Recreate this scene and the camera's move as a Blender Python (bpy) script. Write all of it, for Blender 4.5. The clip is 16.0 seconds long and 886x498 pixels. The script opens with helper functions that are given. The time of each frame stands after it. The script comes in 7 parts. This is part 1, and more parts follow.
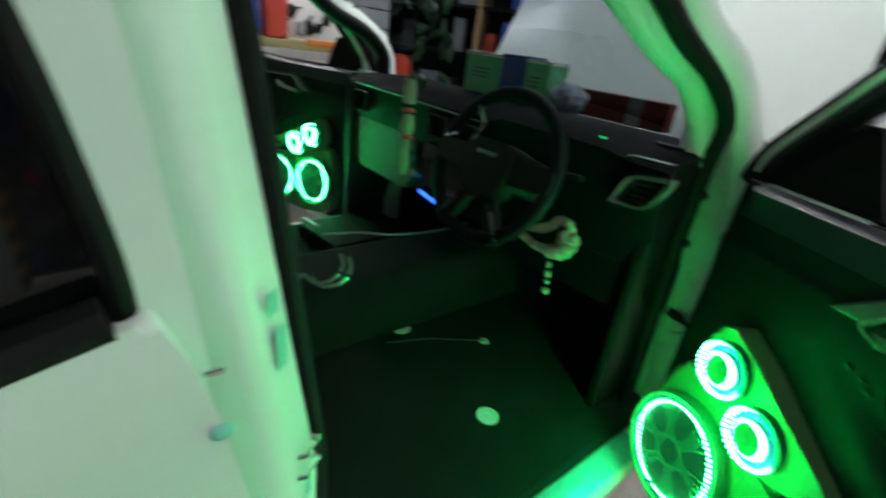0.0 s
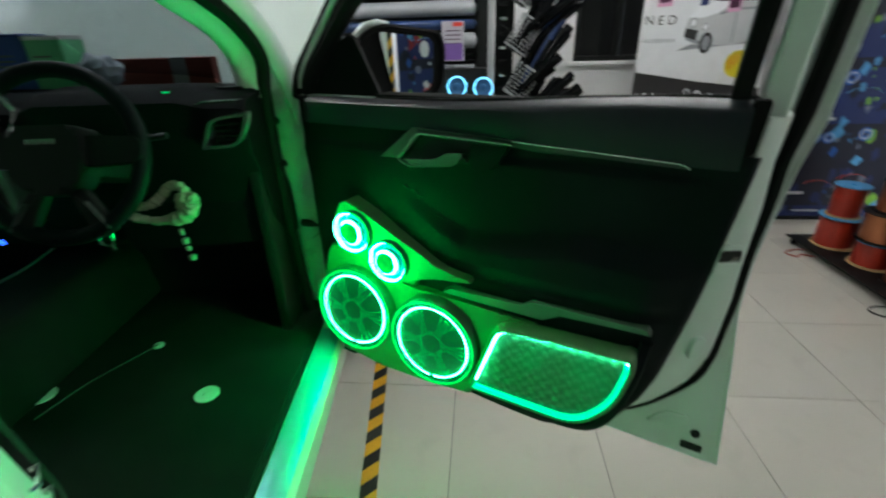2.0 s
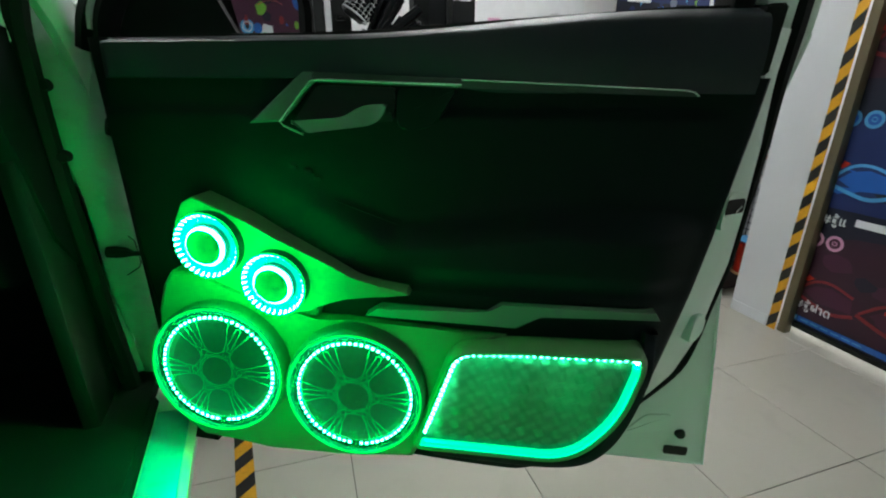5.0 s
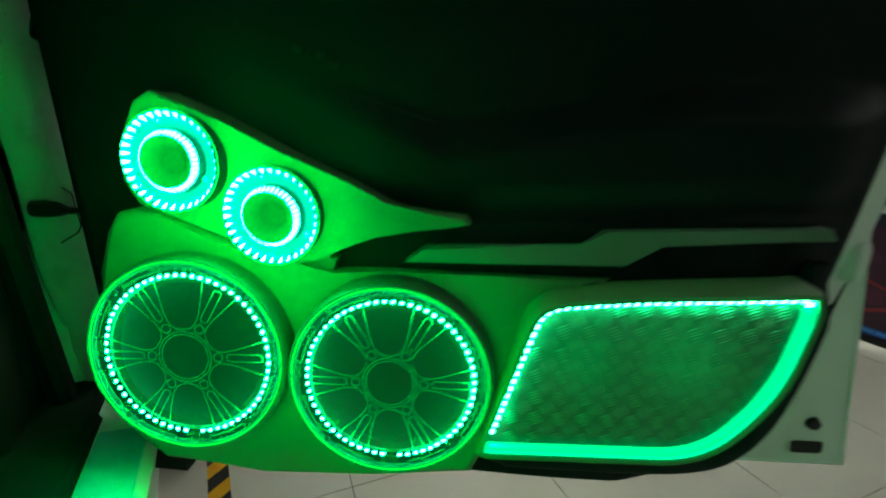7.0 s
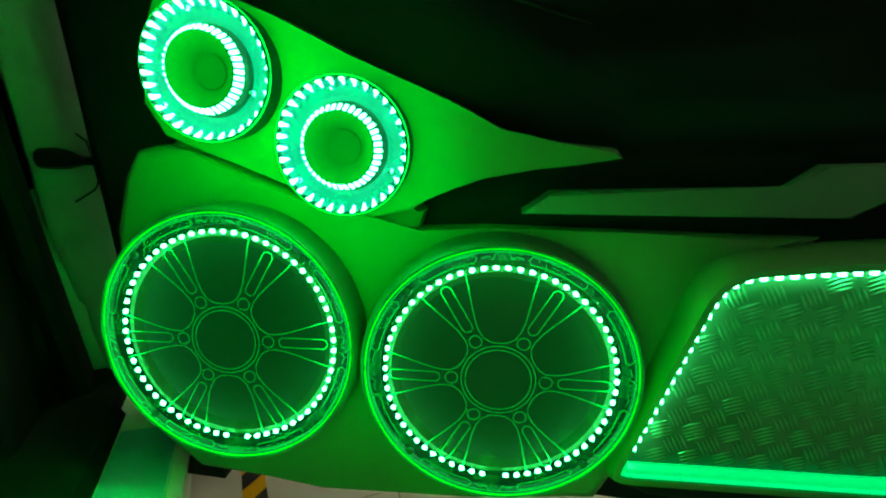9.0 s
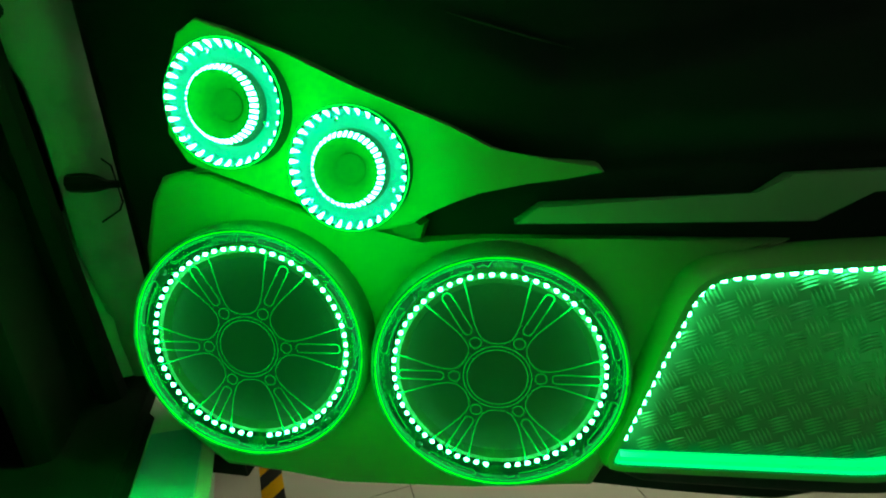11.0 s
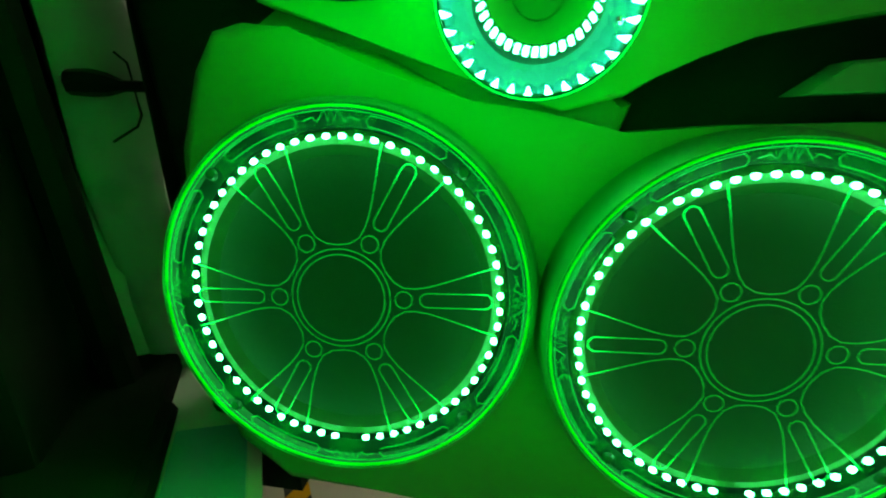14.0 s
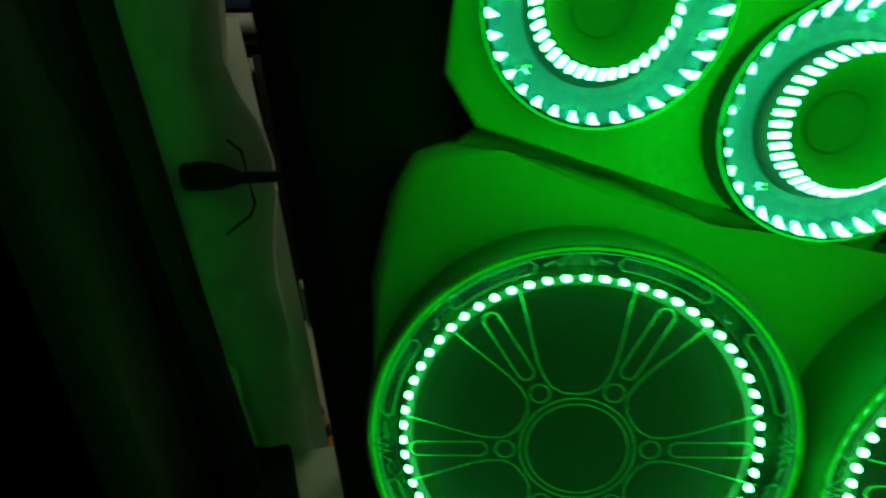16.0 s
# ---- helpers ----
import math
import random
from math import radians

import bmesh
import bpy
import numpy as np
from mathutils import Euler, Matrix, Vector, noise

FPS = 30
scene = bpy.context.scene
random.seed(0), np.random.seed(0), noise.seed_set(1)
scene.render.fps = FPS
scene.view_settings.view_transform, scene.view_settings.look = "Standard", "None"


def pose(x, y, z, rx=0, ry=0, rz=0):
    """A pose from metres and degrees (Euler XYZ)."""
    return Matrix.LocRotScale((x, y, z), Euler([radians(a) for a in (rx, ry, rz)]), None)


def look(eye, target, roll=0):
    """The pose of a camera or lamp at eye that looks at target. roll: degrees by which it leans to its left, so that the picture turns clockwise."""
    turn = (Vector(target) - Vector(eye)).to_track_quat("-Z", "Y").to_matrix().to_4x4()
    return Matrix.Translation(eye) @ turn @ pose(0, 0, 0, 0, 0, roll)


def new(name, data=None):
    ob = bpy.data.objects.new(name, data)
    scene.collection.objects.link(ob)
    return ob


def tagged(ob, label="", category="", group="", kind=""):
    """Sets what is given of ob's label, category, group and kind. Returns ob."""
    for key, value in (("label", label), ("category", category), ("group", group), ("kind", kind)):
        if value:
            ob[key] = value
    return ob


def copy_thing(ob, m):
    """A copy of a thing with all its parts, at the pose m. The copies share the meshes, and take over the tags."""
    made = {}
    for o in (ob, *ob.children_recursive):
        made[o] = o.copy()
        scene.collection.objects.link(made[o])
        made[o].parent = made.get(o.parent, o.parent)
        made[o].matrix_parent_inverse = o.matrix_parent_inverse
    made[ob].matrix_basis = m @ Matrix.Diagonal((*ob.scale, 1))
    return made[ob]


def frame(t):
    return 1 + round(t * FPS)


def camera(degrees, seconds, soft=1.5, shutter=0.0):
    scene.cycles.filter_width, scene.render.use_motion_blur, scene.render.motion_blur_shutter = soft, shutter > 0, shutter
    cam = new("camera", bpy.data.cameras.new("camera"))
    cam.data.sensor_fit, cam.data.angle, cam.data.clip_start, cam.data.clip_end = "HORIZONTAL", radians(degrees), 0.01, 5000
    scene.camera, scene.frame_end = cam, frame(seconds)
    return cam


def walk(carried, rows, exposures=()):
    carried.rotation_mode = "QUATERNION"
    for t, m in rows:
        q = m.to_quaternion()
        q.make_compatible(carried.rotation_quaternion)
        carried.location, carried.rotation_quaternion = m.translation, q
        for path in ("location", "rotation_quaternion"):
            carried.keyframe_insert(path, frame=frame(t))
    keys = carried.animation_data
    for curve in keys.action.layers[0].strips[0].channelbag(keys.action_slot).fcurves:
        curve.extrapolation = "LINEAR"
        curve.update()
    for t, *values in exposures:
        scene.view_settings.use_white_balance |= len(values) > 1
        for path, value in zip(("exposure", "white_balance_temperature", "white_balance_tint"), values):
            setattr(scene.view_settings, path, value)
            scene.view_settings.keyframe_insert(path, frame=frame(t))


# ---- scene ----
cam = camera(89.7, 16.0, soft=2.0, shutter=0.6)
PATH = [
    (0, (0.076, -0.015, 1.52), (-1.726, 0.219, 0.686), 7.8),
    (0.5, (0.092, 0.02, 1.511), (-1.566, 0.746, 0.661), 6.0),
    (1, (0.178, 0.002, 1.533), (-1.188, 1.184, 0.675), 1.1),
    (1.5, (0.227, -0.047, 1.504), (-0.98, 1.301, 0.653), -0.7),
    (2, (0.231, -0.122, 1.47), (-0.774, 1.381, 0.615), -1.7),
    (2.5, (0.118, -0.044, 1.378), (-0.65, 1.607, 0.552), -3.3),
    (3, (0.011, 0.025, 1.306), (-0.576, 1.759, 0.503), -2.0),
    (3.5, (-0.027, 0.03, 1.274), (-0.492, 1.819, 0.51), -0.5),
    (4, (-0.026, 0.026, 1.271), (-0.466, 1.843, 0.561), -0.1),
    (4.2, (-0.024, 0.027, 1.275), (-0.455, 1.849, 0.572), -0.0),
    (6.3, (-0.08, 0.037, 1.213), (-0.36, 1.927, 0.623), 0.3),
    (6.5, (-0.0875, 0.0739, 1.1727), (-0.3877, 1.9699, 0.6119), 0.55),
    (7, (-0.1823, 0.1715, 1.0607), (-0.4561, 2.0787, 0.5241), -0.91),
    (7.5, (-0.2497, 0.246, 0.9957), (-0.5646, 2.1413, 0.4404), -1.38),
    (8, (-0.3017, 0.3069, 0.9623), (-0.6421, 2.1977, 0.4065), -1.46),
    (8.5, (-0.314, 0.3175, 0.964), (-0.6551, 2.2057, 0.3995), -1.29),
    (8.7, (-0.301, 0.3025, 0.975), (-0.661, 2.186, 0.4075), -1.1),
    (10.8, (-0.2796, 0.2525, 1.0071), (-0.6731, 2.1275, 0.433), -3.21),
    (11, (-0.2801, 0.2546, 1.0054), (-0.681, 2.1297, 0.4372), -3.43),
    (11.5, (-0.2961, 0.2574, 0.9998), (-0.6934, 2.1422, 0.4617), -3.26),
    (12, (-0.3186, 0.2833, 0.993), (-0.7333, 2.1625, 0.4481), -2.83),
    (12.5, (-0.3426, 0.3186, 0.9668), (-0.7617, 2.1944, 0.4138), -2.56),
    (13, (-0.3724, 0.3423, 0.9369), (-0.7985, 2.2145, 0.377), -2.54),
    (13.5, (-0.4055, 0.3577, 0.9163), (-0.835, 2.2248, 0.3426), -2.51),
    (14, (-0.4408, 0.3644, 0.9024), (-0.8542, 2.2381, 0.3385), -2.49),
    (14.5, (-0.468, 0.3729, 0.9084), (-0.8753, 2.2489, 0.3475), -2.89),
    (15, (-0.4982, 0.383, 0.9266), (-0.8734, 2.2717, 0.3861), -3.72),
    (15.5, (-0.5318, 0.3873, 0.9637), (-0.8971, 2.2713, 0.4007), -5.02),
    (16, (-0.5856, 0.3905, 0.9854), (-0.967, 2.2646, 0.4002), -5.07),
]
walk(cam, [(t, look(eye, target, roll)) for t, eye, target, roll in PATH],
     exposures=[(0, 0.6, 6500, 10), (0.5, 0.4, 6500, 6), (1.0, 0.3, 6500, 3), (1.5, 0.45, 6500, 3), (2.5, 0.5, 6500, 2), (4.2, 0.5, 6500, 2), (6.3, 0.35, 6500, 0), (7.0, 0.05, 7000, -9), (7.5, -0.2, 8500, -16), (8.0, -0.5, 10000, -20), (9.7, -0.4, 10000, -20), (11.5, -0.25, 10000, -20), (13.0, -0.45, 10500, -20), (14.5, -0.8, 11000, -20), (16, -1.5, 11500, -21)])

# ---- world and large lights ----
world = bpy.data.worlds.new("world")
scene.world = world
world.use_nodes = True
world.node_tree.nodes["Background"].inputs["Color"].default_value = (0.8, 0.9, 1.0, 1)
world.node_tree.nodes["Background"].inputs["Strength"].default_value = 0.02

TUBE = 58.0        # radiance of the ceiling tubes
BEAD = 95.0        # radiance of the small green diodes
GLOW_TWEETER = 1.75  # watts of the lamps added round each tweeter ring
GLOW_WOOFER = 1.6   # watts of the lamps added round each woofer ring
GLOW_GRILLE = 0.5   # watts of the lamps added in front of the tread plate


# ---- materials ----
def node_mat(name):
    m = bpy.data.materials.new(name)
    m.use_nodes = True
    nt = m.node_tree
    return m, nt, nt.nodes["Principled BSDF"], nt.links.new


def surface(name, color, rough=0.5, metal=0.0, vary=0.15, scale=6.0, grain=0.0, grain_scale=400.0, stain=0.0, coat=0.0, per_object=0.0, spec=0.5):
    """A painted, moulded or woven surface: two scales of variation in colour and gloss, and a fine relief."""
    m, nt, p, link = node_mat(name)
    geo = nt.nodes.new("ShaderNodeTexCoord")
    big = nt.nodes.new("ShaderNodeTexNoise")
    big.inputs["Scale"].default_value, big.inputs["Detail"].default_value = scale, 5
    link(geo.outputs["Object"], big.inputs["Vector"])
    fine = nt.nodes.new("ShaderNodeTexNoise")
    fine.inputs["Scale"].default_value, fine.inputs["Detail"].default_value = grain_scale, 3
    link(geo.outputs["Object"], fine.inputs["Vector"])
    mix = nt.nodes.new("ShaderNodeMix")
    mix.data_type = "RGBA"
    mix.inputs["A"].default_value = (*[c * (1 - vary) for c in color], 1)
    mix.inputs["B"].default_value = (*[min(1, c * (1 + vary)) for c in color], 1)
    link(big.outputs["Fac"], mix.inputs["Factor"])
    out = mix.outputs["Result"]
    if stain:
        spots = nt.nodes.new("ShaderNodeTexNoise")
        spots.inputs["Scale"].default_value, spots.inputs["Detail"].default_value = scale * 3.1, 8
        link(geo.outputs["Object"], spots.inputs["Vector"])
        ramp = nt.nodes.new("ShaderNodeValToRGB")
        ramp.color_ramp.elements[0].position, ramp.color_ramp.elements[1].position = 0.55, 0.72
        ramp.color_ramp.elements[0].color, ramp.color_ramp.elements[1].color = (1, 1, 1, 1), (1 - stain,) * 3 + (1,)
        link(spots.outputs["Fac"], ramp.inputs["Fac"])
        mul = nt.nodes.new("ShaderNodeMix")
        mul.data_type, mul.blend_type = "RGBA", "MULTIPLY"
        mul.inputs["Factor"].default_value = 1
        link(out, mul.inputs["A"]), link(ramp.outputs["Color"], mul.inputs["B"])
        out = mul.outputs["Result"]
    if per_object:
        info = nt.nodes.new("ShaderNodeObjectInfo")
        hsv = nt.nodes.new("ShaderNodeHueSaturation")
        rng = nt.nodes.new("ShaderNodeMapRange")
        rng.inputs["To Min"].default_value, rng.inputs["To Max"].default_value = 1 - per_object, 1 + per_object
        link(info.outputs["Random"], rng.inputs["Value"]), link(rng.outputs["Result"], hsv.inputs["Value"])
        link(out, hsv.inputs["Color"])
        out = hsv.outputs["Color"]
    link(out, p.inputs["Base Color"])
    rr = nt.nodes.new("ShaderNodeMapRange")
    rr.inputs["To Min"].default_value, rr.inputs["To Max"].default_value = max(0.02, rough * 0.82), min(1, rough * 1.18)
    link(fine.outputs["Fac"], rr.inputs["Value"]), link(rr.outputs["Result"], p.inputs["Roughness"])
    p.inputs["Metallic"].default_value = metal
    p.inputs["Specular IOR Level"].default_value = spec
    p.inputs["Coat Weight"].default_value = coat
    p.inputs["Coat Roughness"].default_value = 0.06
    if grain:
        bump = nt.nodes.new("ShaderNodeBump")
        bump.inputs["Strength"].default_value, bump.inputs["Distance"].default_value = grain, 0.001
        link(fine.outputs["Fac"], bump.inputs["Height"]), link(bump.outputs["Normal"], p.inputs["Normal"])
    return m


def glow(name, color, strength):
    m, nt, p, link = node_mat(name)
    p.inputs["Base Color"].default_value = (*[0.03 * c for c in color], 1)
    p.inputs["Roughness"].default_value = 0.3
    p.inputs["Emission Color"].default_value = (*color, 1)
    p.inputs["Emission Strength"].default_value = strength
    return m


def clear(name, tint, gloss=0.06, rough=0.03):
    """Thin clear sheet: it lets light through and mirrors a little."""
    m, nt, p, link = node_mat(name)
    out = nt.nodes["Material Output"]
    a, b, mix, fres = (nt.nodes.new("ShaderNodeBsdf" + k) for k in ("Transparent", "Glossy", "Transparent", "Transparent"))
    nt.nodes.remove(mix), nt.nodes.remove(fres)
    mix = nt.nodes.new("ShaderNodeMixShader")
    a.inputs["Color"].default_value = (*tint, 1)
    b.inputs["Roughness"].default_value = rough
    mix.inputs["Fac"].default_value = gloss
    link(a.outputs[0], mix.inputs[1]), link(b.outputs[0], mix.inputs[2]), link(mix.outputs[0], out.inputs["Surface"])
    nt.nodes.remove(p)
    return m


WHITE_PAINT = surface("white_car_paint", (0.66, 0.75, 0.71), 0.42, vary=0.03, scale=3, grain=0.02, grain_scale=900, coat=0.15)
# white paint darkened to stand in for the dimmer light on the pillar
JAMB_PAINT = surface("darkened_jamb_paint", (0.40, 0.46, 0.43), 0.55, vary=0.08, scale=7, grain=0.05, stain=0.2)
BLACK_VINYL = surface("black_soft_vinyl", (0.0042, 0.0075, 0.0082), 0.5, vary=0.2, scale=5, grain=0.35, grain_scale=700, spec=0.08)
BELT_VINYL = surface("slate_grained_vinyl", (0.0075, 0.011, 0.018), 0.42, vary=0.2, scale=7, grain=0.4, grain_scale=650, spec=0.36)
# grey wrap; the green glow round the speakers is partly put into its colour
POD_VINYL = surface("green_tinted_pod_vinyl", (0.07, 0.140, 0.065), 0.6, vary=0.12, scale=6, grain=0.3, grain_scale=800)
INLAY_GREY = surface("matt_grey_inlay", (0.085, 0.115, 0.095), 0.5, vary=0.1, scale=8, grain=0.2, grain_scale=900)
BLACK_PLASTIC = surface("black_plastic", (0.007, 0.008, 0.008), 0.45, vary=0.25, scale=9, grain=0.2, grain_scale=600, spec=0.25)
RUBBER = surface("black_rubber_seal", (0.0055, 0.006, 0.006), 0.7, vary=0.2, scale=12, grain=0.3, grain_scale=500, spec=0.15)
DARK_SATIN = surface("dark_satin_trim", (0.11, 0.125, 0.125), 0.35, metal=0.6, vary=0.08, scale=10)
SATIN = surface("satin_silver_plastic", (0.36, 0.38, 0.375), 0.24, metal=0.85, vary=0.06, scale=10, grain=0.05)
CHROME = surface("worn_chrome", (0.75, 0.77, 0.76), 0.14, metal=1.0, vary=0.04, scale=14)
SPEAR_DARK = surface("black_satin_trim", (0.03, 0.036, 0.036), 0.32, metal=0.3, vary=0.08, scale=10)
BRIGHT_EDGE = surface("bright_trim_edge", (0.62, 0.65, 0.64), 0.25, metal=0.8, vary=0.05, scale=12)
# aluminium with the strip's green light in its colour; bars lighter for their shine
TREAD = surface("green_tinted_tread_plate", (0.08, 0.125, 0.088), 0.42, metal=0.45, vary=0.12, scale=14, grain=0.1, grain_scale=500)
TREAD_BAR = surface("lightened_tread_bars", (0.15, 0.22, 0.16), 0.36, metal=0.5, vary=0.12, scale=14)
CARPET = surface("dark_cabin_carpet", (0.009, 0.012, 0.010), 0.95, vary=0.5, scale=9, grain=1.0, grain_scale=900, spec=0.1)
DASH = surface("dash_soft_plastic", (0.0035, 0.0045, 0.005), 0.6, vary=0.2, scale=5, grain=0.35, grain_scale=600, spec=0.06)
PILLAR_TRIM = surface("pale_pillar_trim", (0.55, 0.58, 0.55), 0.6, vary=0.08, scale=6, grain=0.2)
# brushed metal; the blue puts the cyan cast of the door lights into it
SILL = surface("blue_tinted_sill_plate", (0.24, 0.52, 0.70), 0.3, metal=0.35, vary=0.06, scale=18, stain=0.12)
RING_VINYL = surface("dark_ring_vinyl", (0.026, 0.050, 0.032), 0.55, vary=0.12, scale=14, grain=0.25, grain_scale=900)
# cone and surround: some of the diodes' green light is put into the colour
CONE = surface("speaker_cone", (0.006, 0.012, 0.003), 0.75, vary=0.2, scale=30, grain=0.4, grain_scale=900)
SURROUND = surface("rubber_surround", (0.020, 0.036, 0.012), 0.6, vary=0.1, scale=30, grain=0.3, grain_scale=900)
# the cyan glow on the collar is put into its colour
REFLECTOR = surface("cyan_tinted_reflector", (0.006, 0.078, 0.20), 0.5, metal=0.0, vary=0.06, scale=40)
TWEETER_FACE = surface("tweeter_face", (0.07, 0.115, 0.075), 0.8, vary=0.06, scale=40, spec=0.1)
LED = glow("green_diode", (0.06, 1.0, 0.44), BEAD)
# acrylic rims: their own emission stands in for diode light caught at the edge
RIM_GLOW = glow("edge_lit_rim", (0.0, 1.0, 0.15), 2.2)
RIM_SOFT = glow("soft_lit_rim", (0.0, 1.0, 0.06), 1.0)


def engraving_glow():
    """Engraved acrylic: it emits in place of the ring's light it carries, strongest next to the diodes."""
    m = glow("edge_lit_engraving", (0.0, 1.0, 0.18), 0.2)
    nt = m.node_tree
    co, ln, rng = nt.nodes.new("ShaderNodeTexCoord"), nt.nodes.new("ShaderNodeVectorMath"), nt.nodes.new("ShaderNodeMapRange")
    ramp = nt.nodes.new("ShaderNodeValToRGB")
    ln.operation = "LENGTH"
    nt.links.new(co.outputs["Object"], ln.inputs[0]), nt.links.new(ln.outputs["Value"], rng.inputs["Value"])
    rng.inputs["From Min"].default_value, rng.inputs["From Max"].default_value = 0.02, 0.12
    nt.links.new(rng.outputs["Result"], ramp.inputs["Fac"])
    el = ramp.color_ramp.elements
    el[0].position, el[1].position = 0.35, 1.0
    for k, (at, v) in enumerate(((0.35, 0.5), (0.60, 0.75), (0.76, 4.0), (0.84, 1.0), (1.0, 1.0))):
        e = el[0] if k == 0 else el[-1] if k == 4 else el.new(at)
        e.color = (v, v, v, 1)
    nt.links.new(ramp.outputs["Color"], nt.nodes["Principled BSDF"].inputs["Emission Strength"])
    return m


ETCH = engraving_glow()
SIGNAL = glow("small_green_lamp", (0.0, 1.0, 0.2), 0.5)
BLUE_LED = glow("blue_diode", (0.02, 0.10, 1.0), 3.0)
TEAL_LED = glow("pale_blue_diode", (0.16, 0.60, 1.0), 2.6)
ACRYLIC = clear("clear_acrylic", (0.93, 0.96, 0.94), 0.012, 0.3)
GLASS = clear("tinted_windscreen", (0.25, 0.28, 0.30), 0.04)
DARK_GLASS = surface("dark_tinted_glass", (0.004, 0.005, 0.005), 0.05, vary=0.05)
MIRROR = surface("mirror_silvering", (0.86, 0.88, 0.88), 0.01, metal=1.0, vary=0.0)
WALL = surface("white_wall_paint", (0.76, 0.76, 0.77), 0.7, vary=0.03, scale=1.2, grain=0.15, grain_scale=250, stain=0.05)
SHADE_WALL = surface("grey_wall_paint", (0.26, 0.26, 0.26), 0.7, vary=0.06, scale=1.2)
CEILING = surface("ceiling_board", (0.62, 0.62, 0.6), 0.8, vary=0.04, scale=2)
TILE = surface("cream_floor_tile", (0.62, 0.585, 0.52), 0.17, vary=0.05, scale=2.4, grain=0.02, stain=0.06, per_object=0.04)
GROUT = surface("dark_grout", (0.16, 0.15, 0.13), 0.9, vary=0.2, scale=10)
TAPE_YELLOW = surface("yellow_hazard_tape", (0.80, 0.40, 0.02), 0.4, vary=0.08, scale=20, stain=0.15)
TAPE_BLACK = surface("black_hazard_tape", (0.02, 0.02, 0.02), 0.4, vary=0.2, scale=20)
COLUMN = surface("white_column_panel", (0.74, 0.75, 0.80), 0.4, vary=0.03, scale=3)
BRONZE = surface("bronze_aluminium", (0.19, 0.16, 0.10), 0.4, metal=0.6, vary=0.1, scale=12)
COPPER = surface("copper_wire", (0.46, 0.17, 0.085), 0.32, metal=0.9, vary=0.2, scale=15, grain=0.5, grain_scale=300)
RED_WIRE = surface("red_wire", (0.33, 0.022, 0.010), 0.32, vary=0.25, scale=15, grain=0.5, grain_scale=300)
PLY = surface("spool_board", (0.50, 0.33, 0.16), 0.6, vary=0.2, scale=10)
PAPER = surface("white_paper", (0.75, 0.75, 0.76), 0.6, vary=0.04, scale=8)
FILM_GREY = surface("grey_film_roll", (0.29, 0.30, 0.32), 0.35, vary=0.25, scale=3)
FILM_BLACK = surface("black_film_roll", (0.003, 0.0035, 0.004), 0.22, vary=0.3, scale=6, spec=0.12)
FILM_BLUE = surface("navy_film_roll", (0.02, 0.04, 0.11), 0.25, vary=0.3, scale=4)


def plain(name, color, rough=0.45, vary=0.1):
    return surface(name, color, rough, vary=vary, scale=12)


# ---- mesh helpers ----
def part(name, bm, material, parent=None, label="", m=None, smooth=True, kind=""):
    """Links a bmesh as ONE mesh object under a thing or under a part."""
    bmesh.ops.recalc_face_normals(bm, faces=bm.faces)
    me = bpy.data.meshes.new(name)
    bm.to_mesh(me)
    bm.free()
    me.materials.append(material)
    if smooth:
        me.shade_smooth()
        me.set_sharp_from_angle(angle=radians(38))
    ob = new(name, me)
    if parent is not None:
        ob.parent = parent
    if m is not None:
        ob.matrix_basis = m
    return tagged(ob, label, kind=kind)


def twin(name, source, parent, m):
    """Another object on the same mesh."""
    ob = new(name, source.data)
    ob.parent, ob.matrix_basis = parent, m
    return ob


def thing(name, m, label, category, group="", kind=""):
    ob = new(name)
    ob.empty_display_size = 0.05
    ob.matrix_basis = m
    return tagged(ob, label, category, group, kind)


def box(size, at=(0, 0, 0), bevel=0.0, bm=None, turn=None, seg=2):
    bm = bm or bmesh.new()
    m = Matrix.Translation(at) @ (turn or Matrix()) @ Matrix.Diagonal((*size, 1))
    made = bmesh.ops.create_cube(bm, size=1, matrix=m)
    if bevel:
        edges = list({e for v in made["verts"] for e in v.link_edges})
        bmesh.ops.bevel(bm, geom=edges, offset=bevel, segments=seg, affect="EDGES", profile=0.6)
    return bm


def prism(outline, y0, y1, bevel=0.0, bm=None, seg=2):
    """An outline in x and z, drawn out from y0 (front) to y1 (back), its front edge rounded."""
    bm = bm or bmesh.new()
    front = [bm.verts.new((x, y0, z)) for x, z in outline]
    back = [bm.verts.new((x, y1, z)) for x, z in outline]
    face = bm.faces.new(front)
    bm.faces.new(back[::-1])
    n = len(outline)
    for i in range(n):
        bm.faces.new((front[i], back[i], back[(i + 1) % n], front[(i + 1) % n]))
    if bevel:
        bmesh.ops.bevel(bm, geom=list(face.edges), offset=bevel, segments=seg, affect="EDGES", profile=0.5)
        bm.normal_update()
        front = [f for f in bm.faces if all(abs(v.co.y - y0) < 1e-6 for v in f.verts)]
        if front:
            # a narrow rim keeps the front flat in its shading
            bmesh.ops.inset_individual(bm, faces=[max(front, key=lambda f: f.calc_area())], thickness=min(0.0006, bevel * 0.3))
    return bm


def slab(outline, z0, z1, bm=None):
    """An outline in x and y, drawn up from z0 to z1."""
    bm = bm or bmesh.new()
    low = [bm.verts.new((x, y, z0)) for x, y in outline]
    top = [bm.verts.new((x, y, z1)) for x, y in outline]
    bm.faces.new(low[::-1]), bm.faces.new(top)
    n = len(outline)
    for i in range(n):
        bm.faces.new((low[i], low[(i + 1) % n], top[(i + 1) % n], top[i]))
    return bm


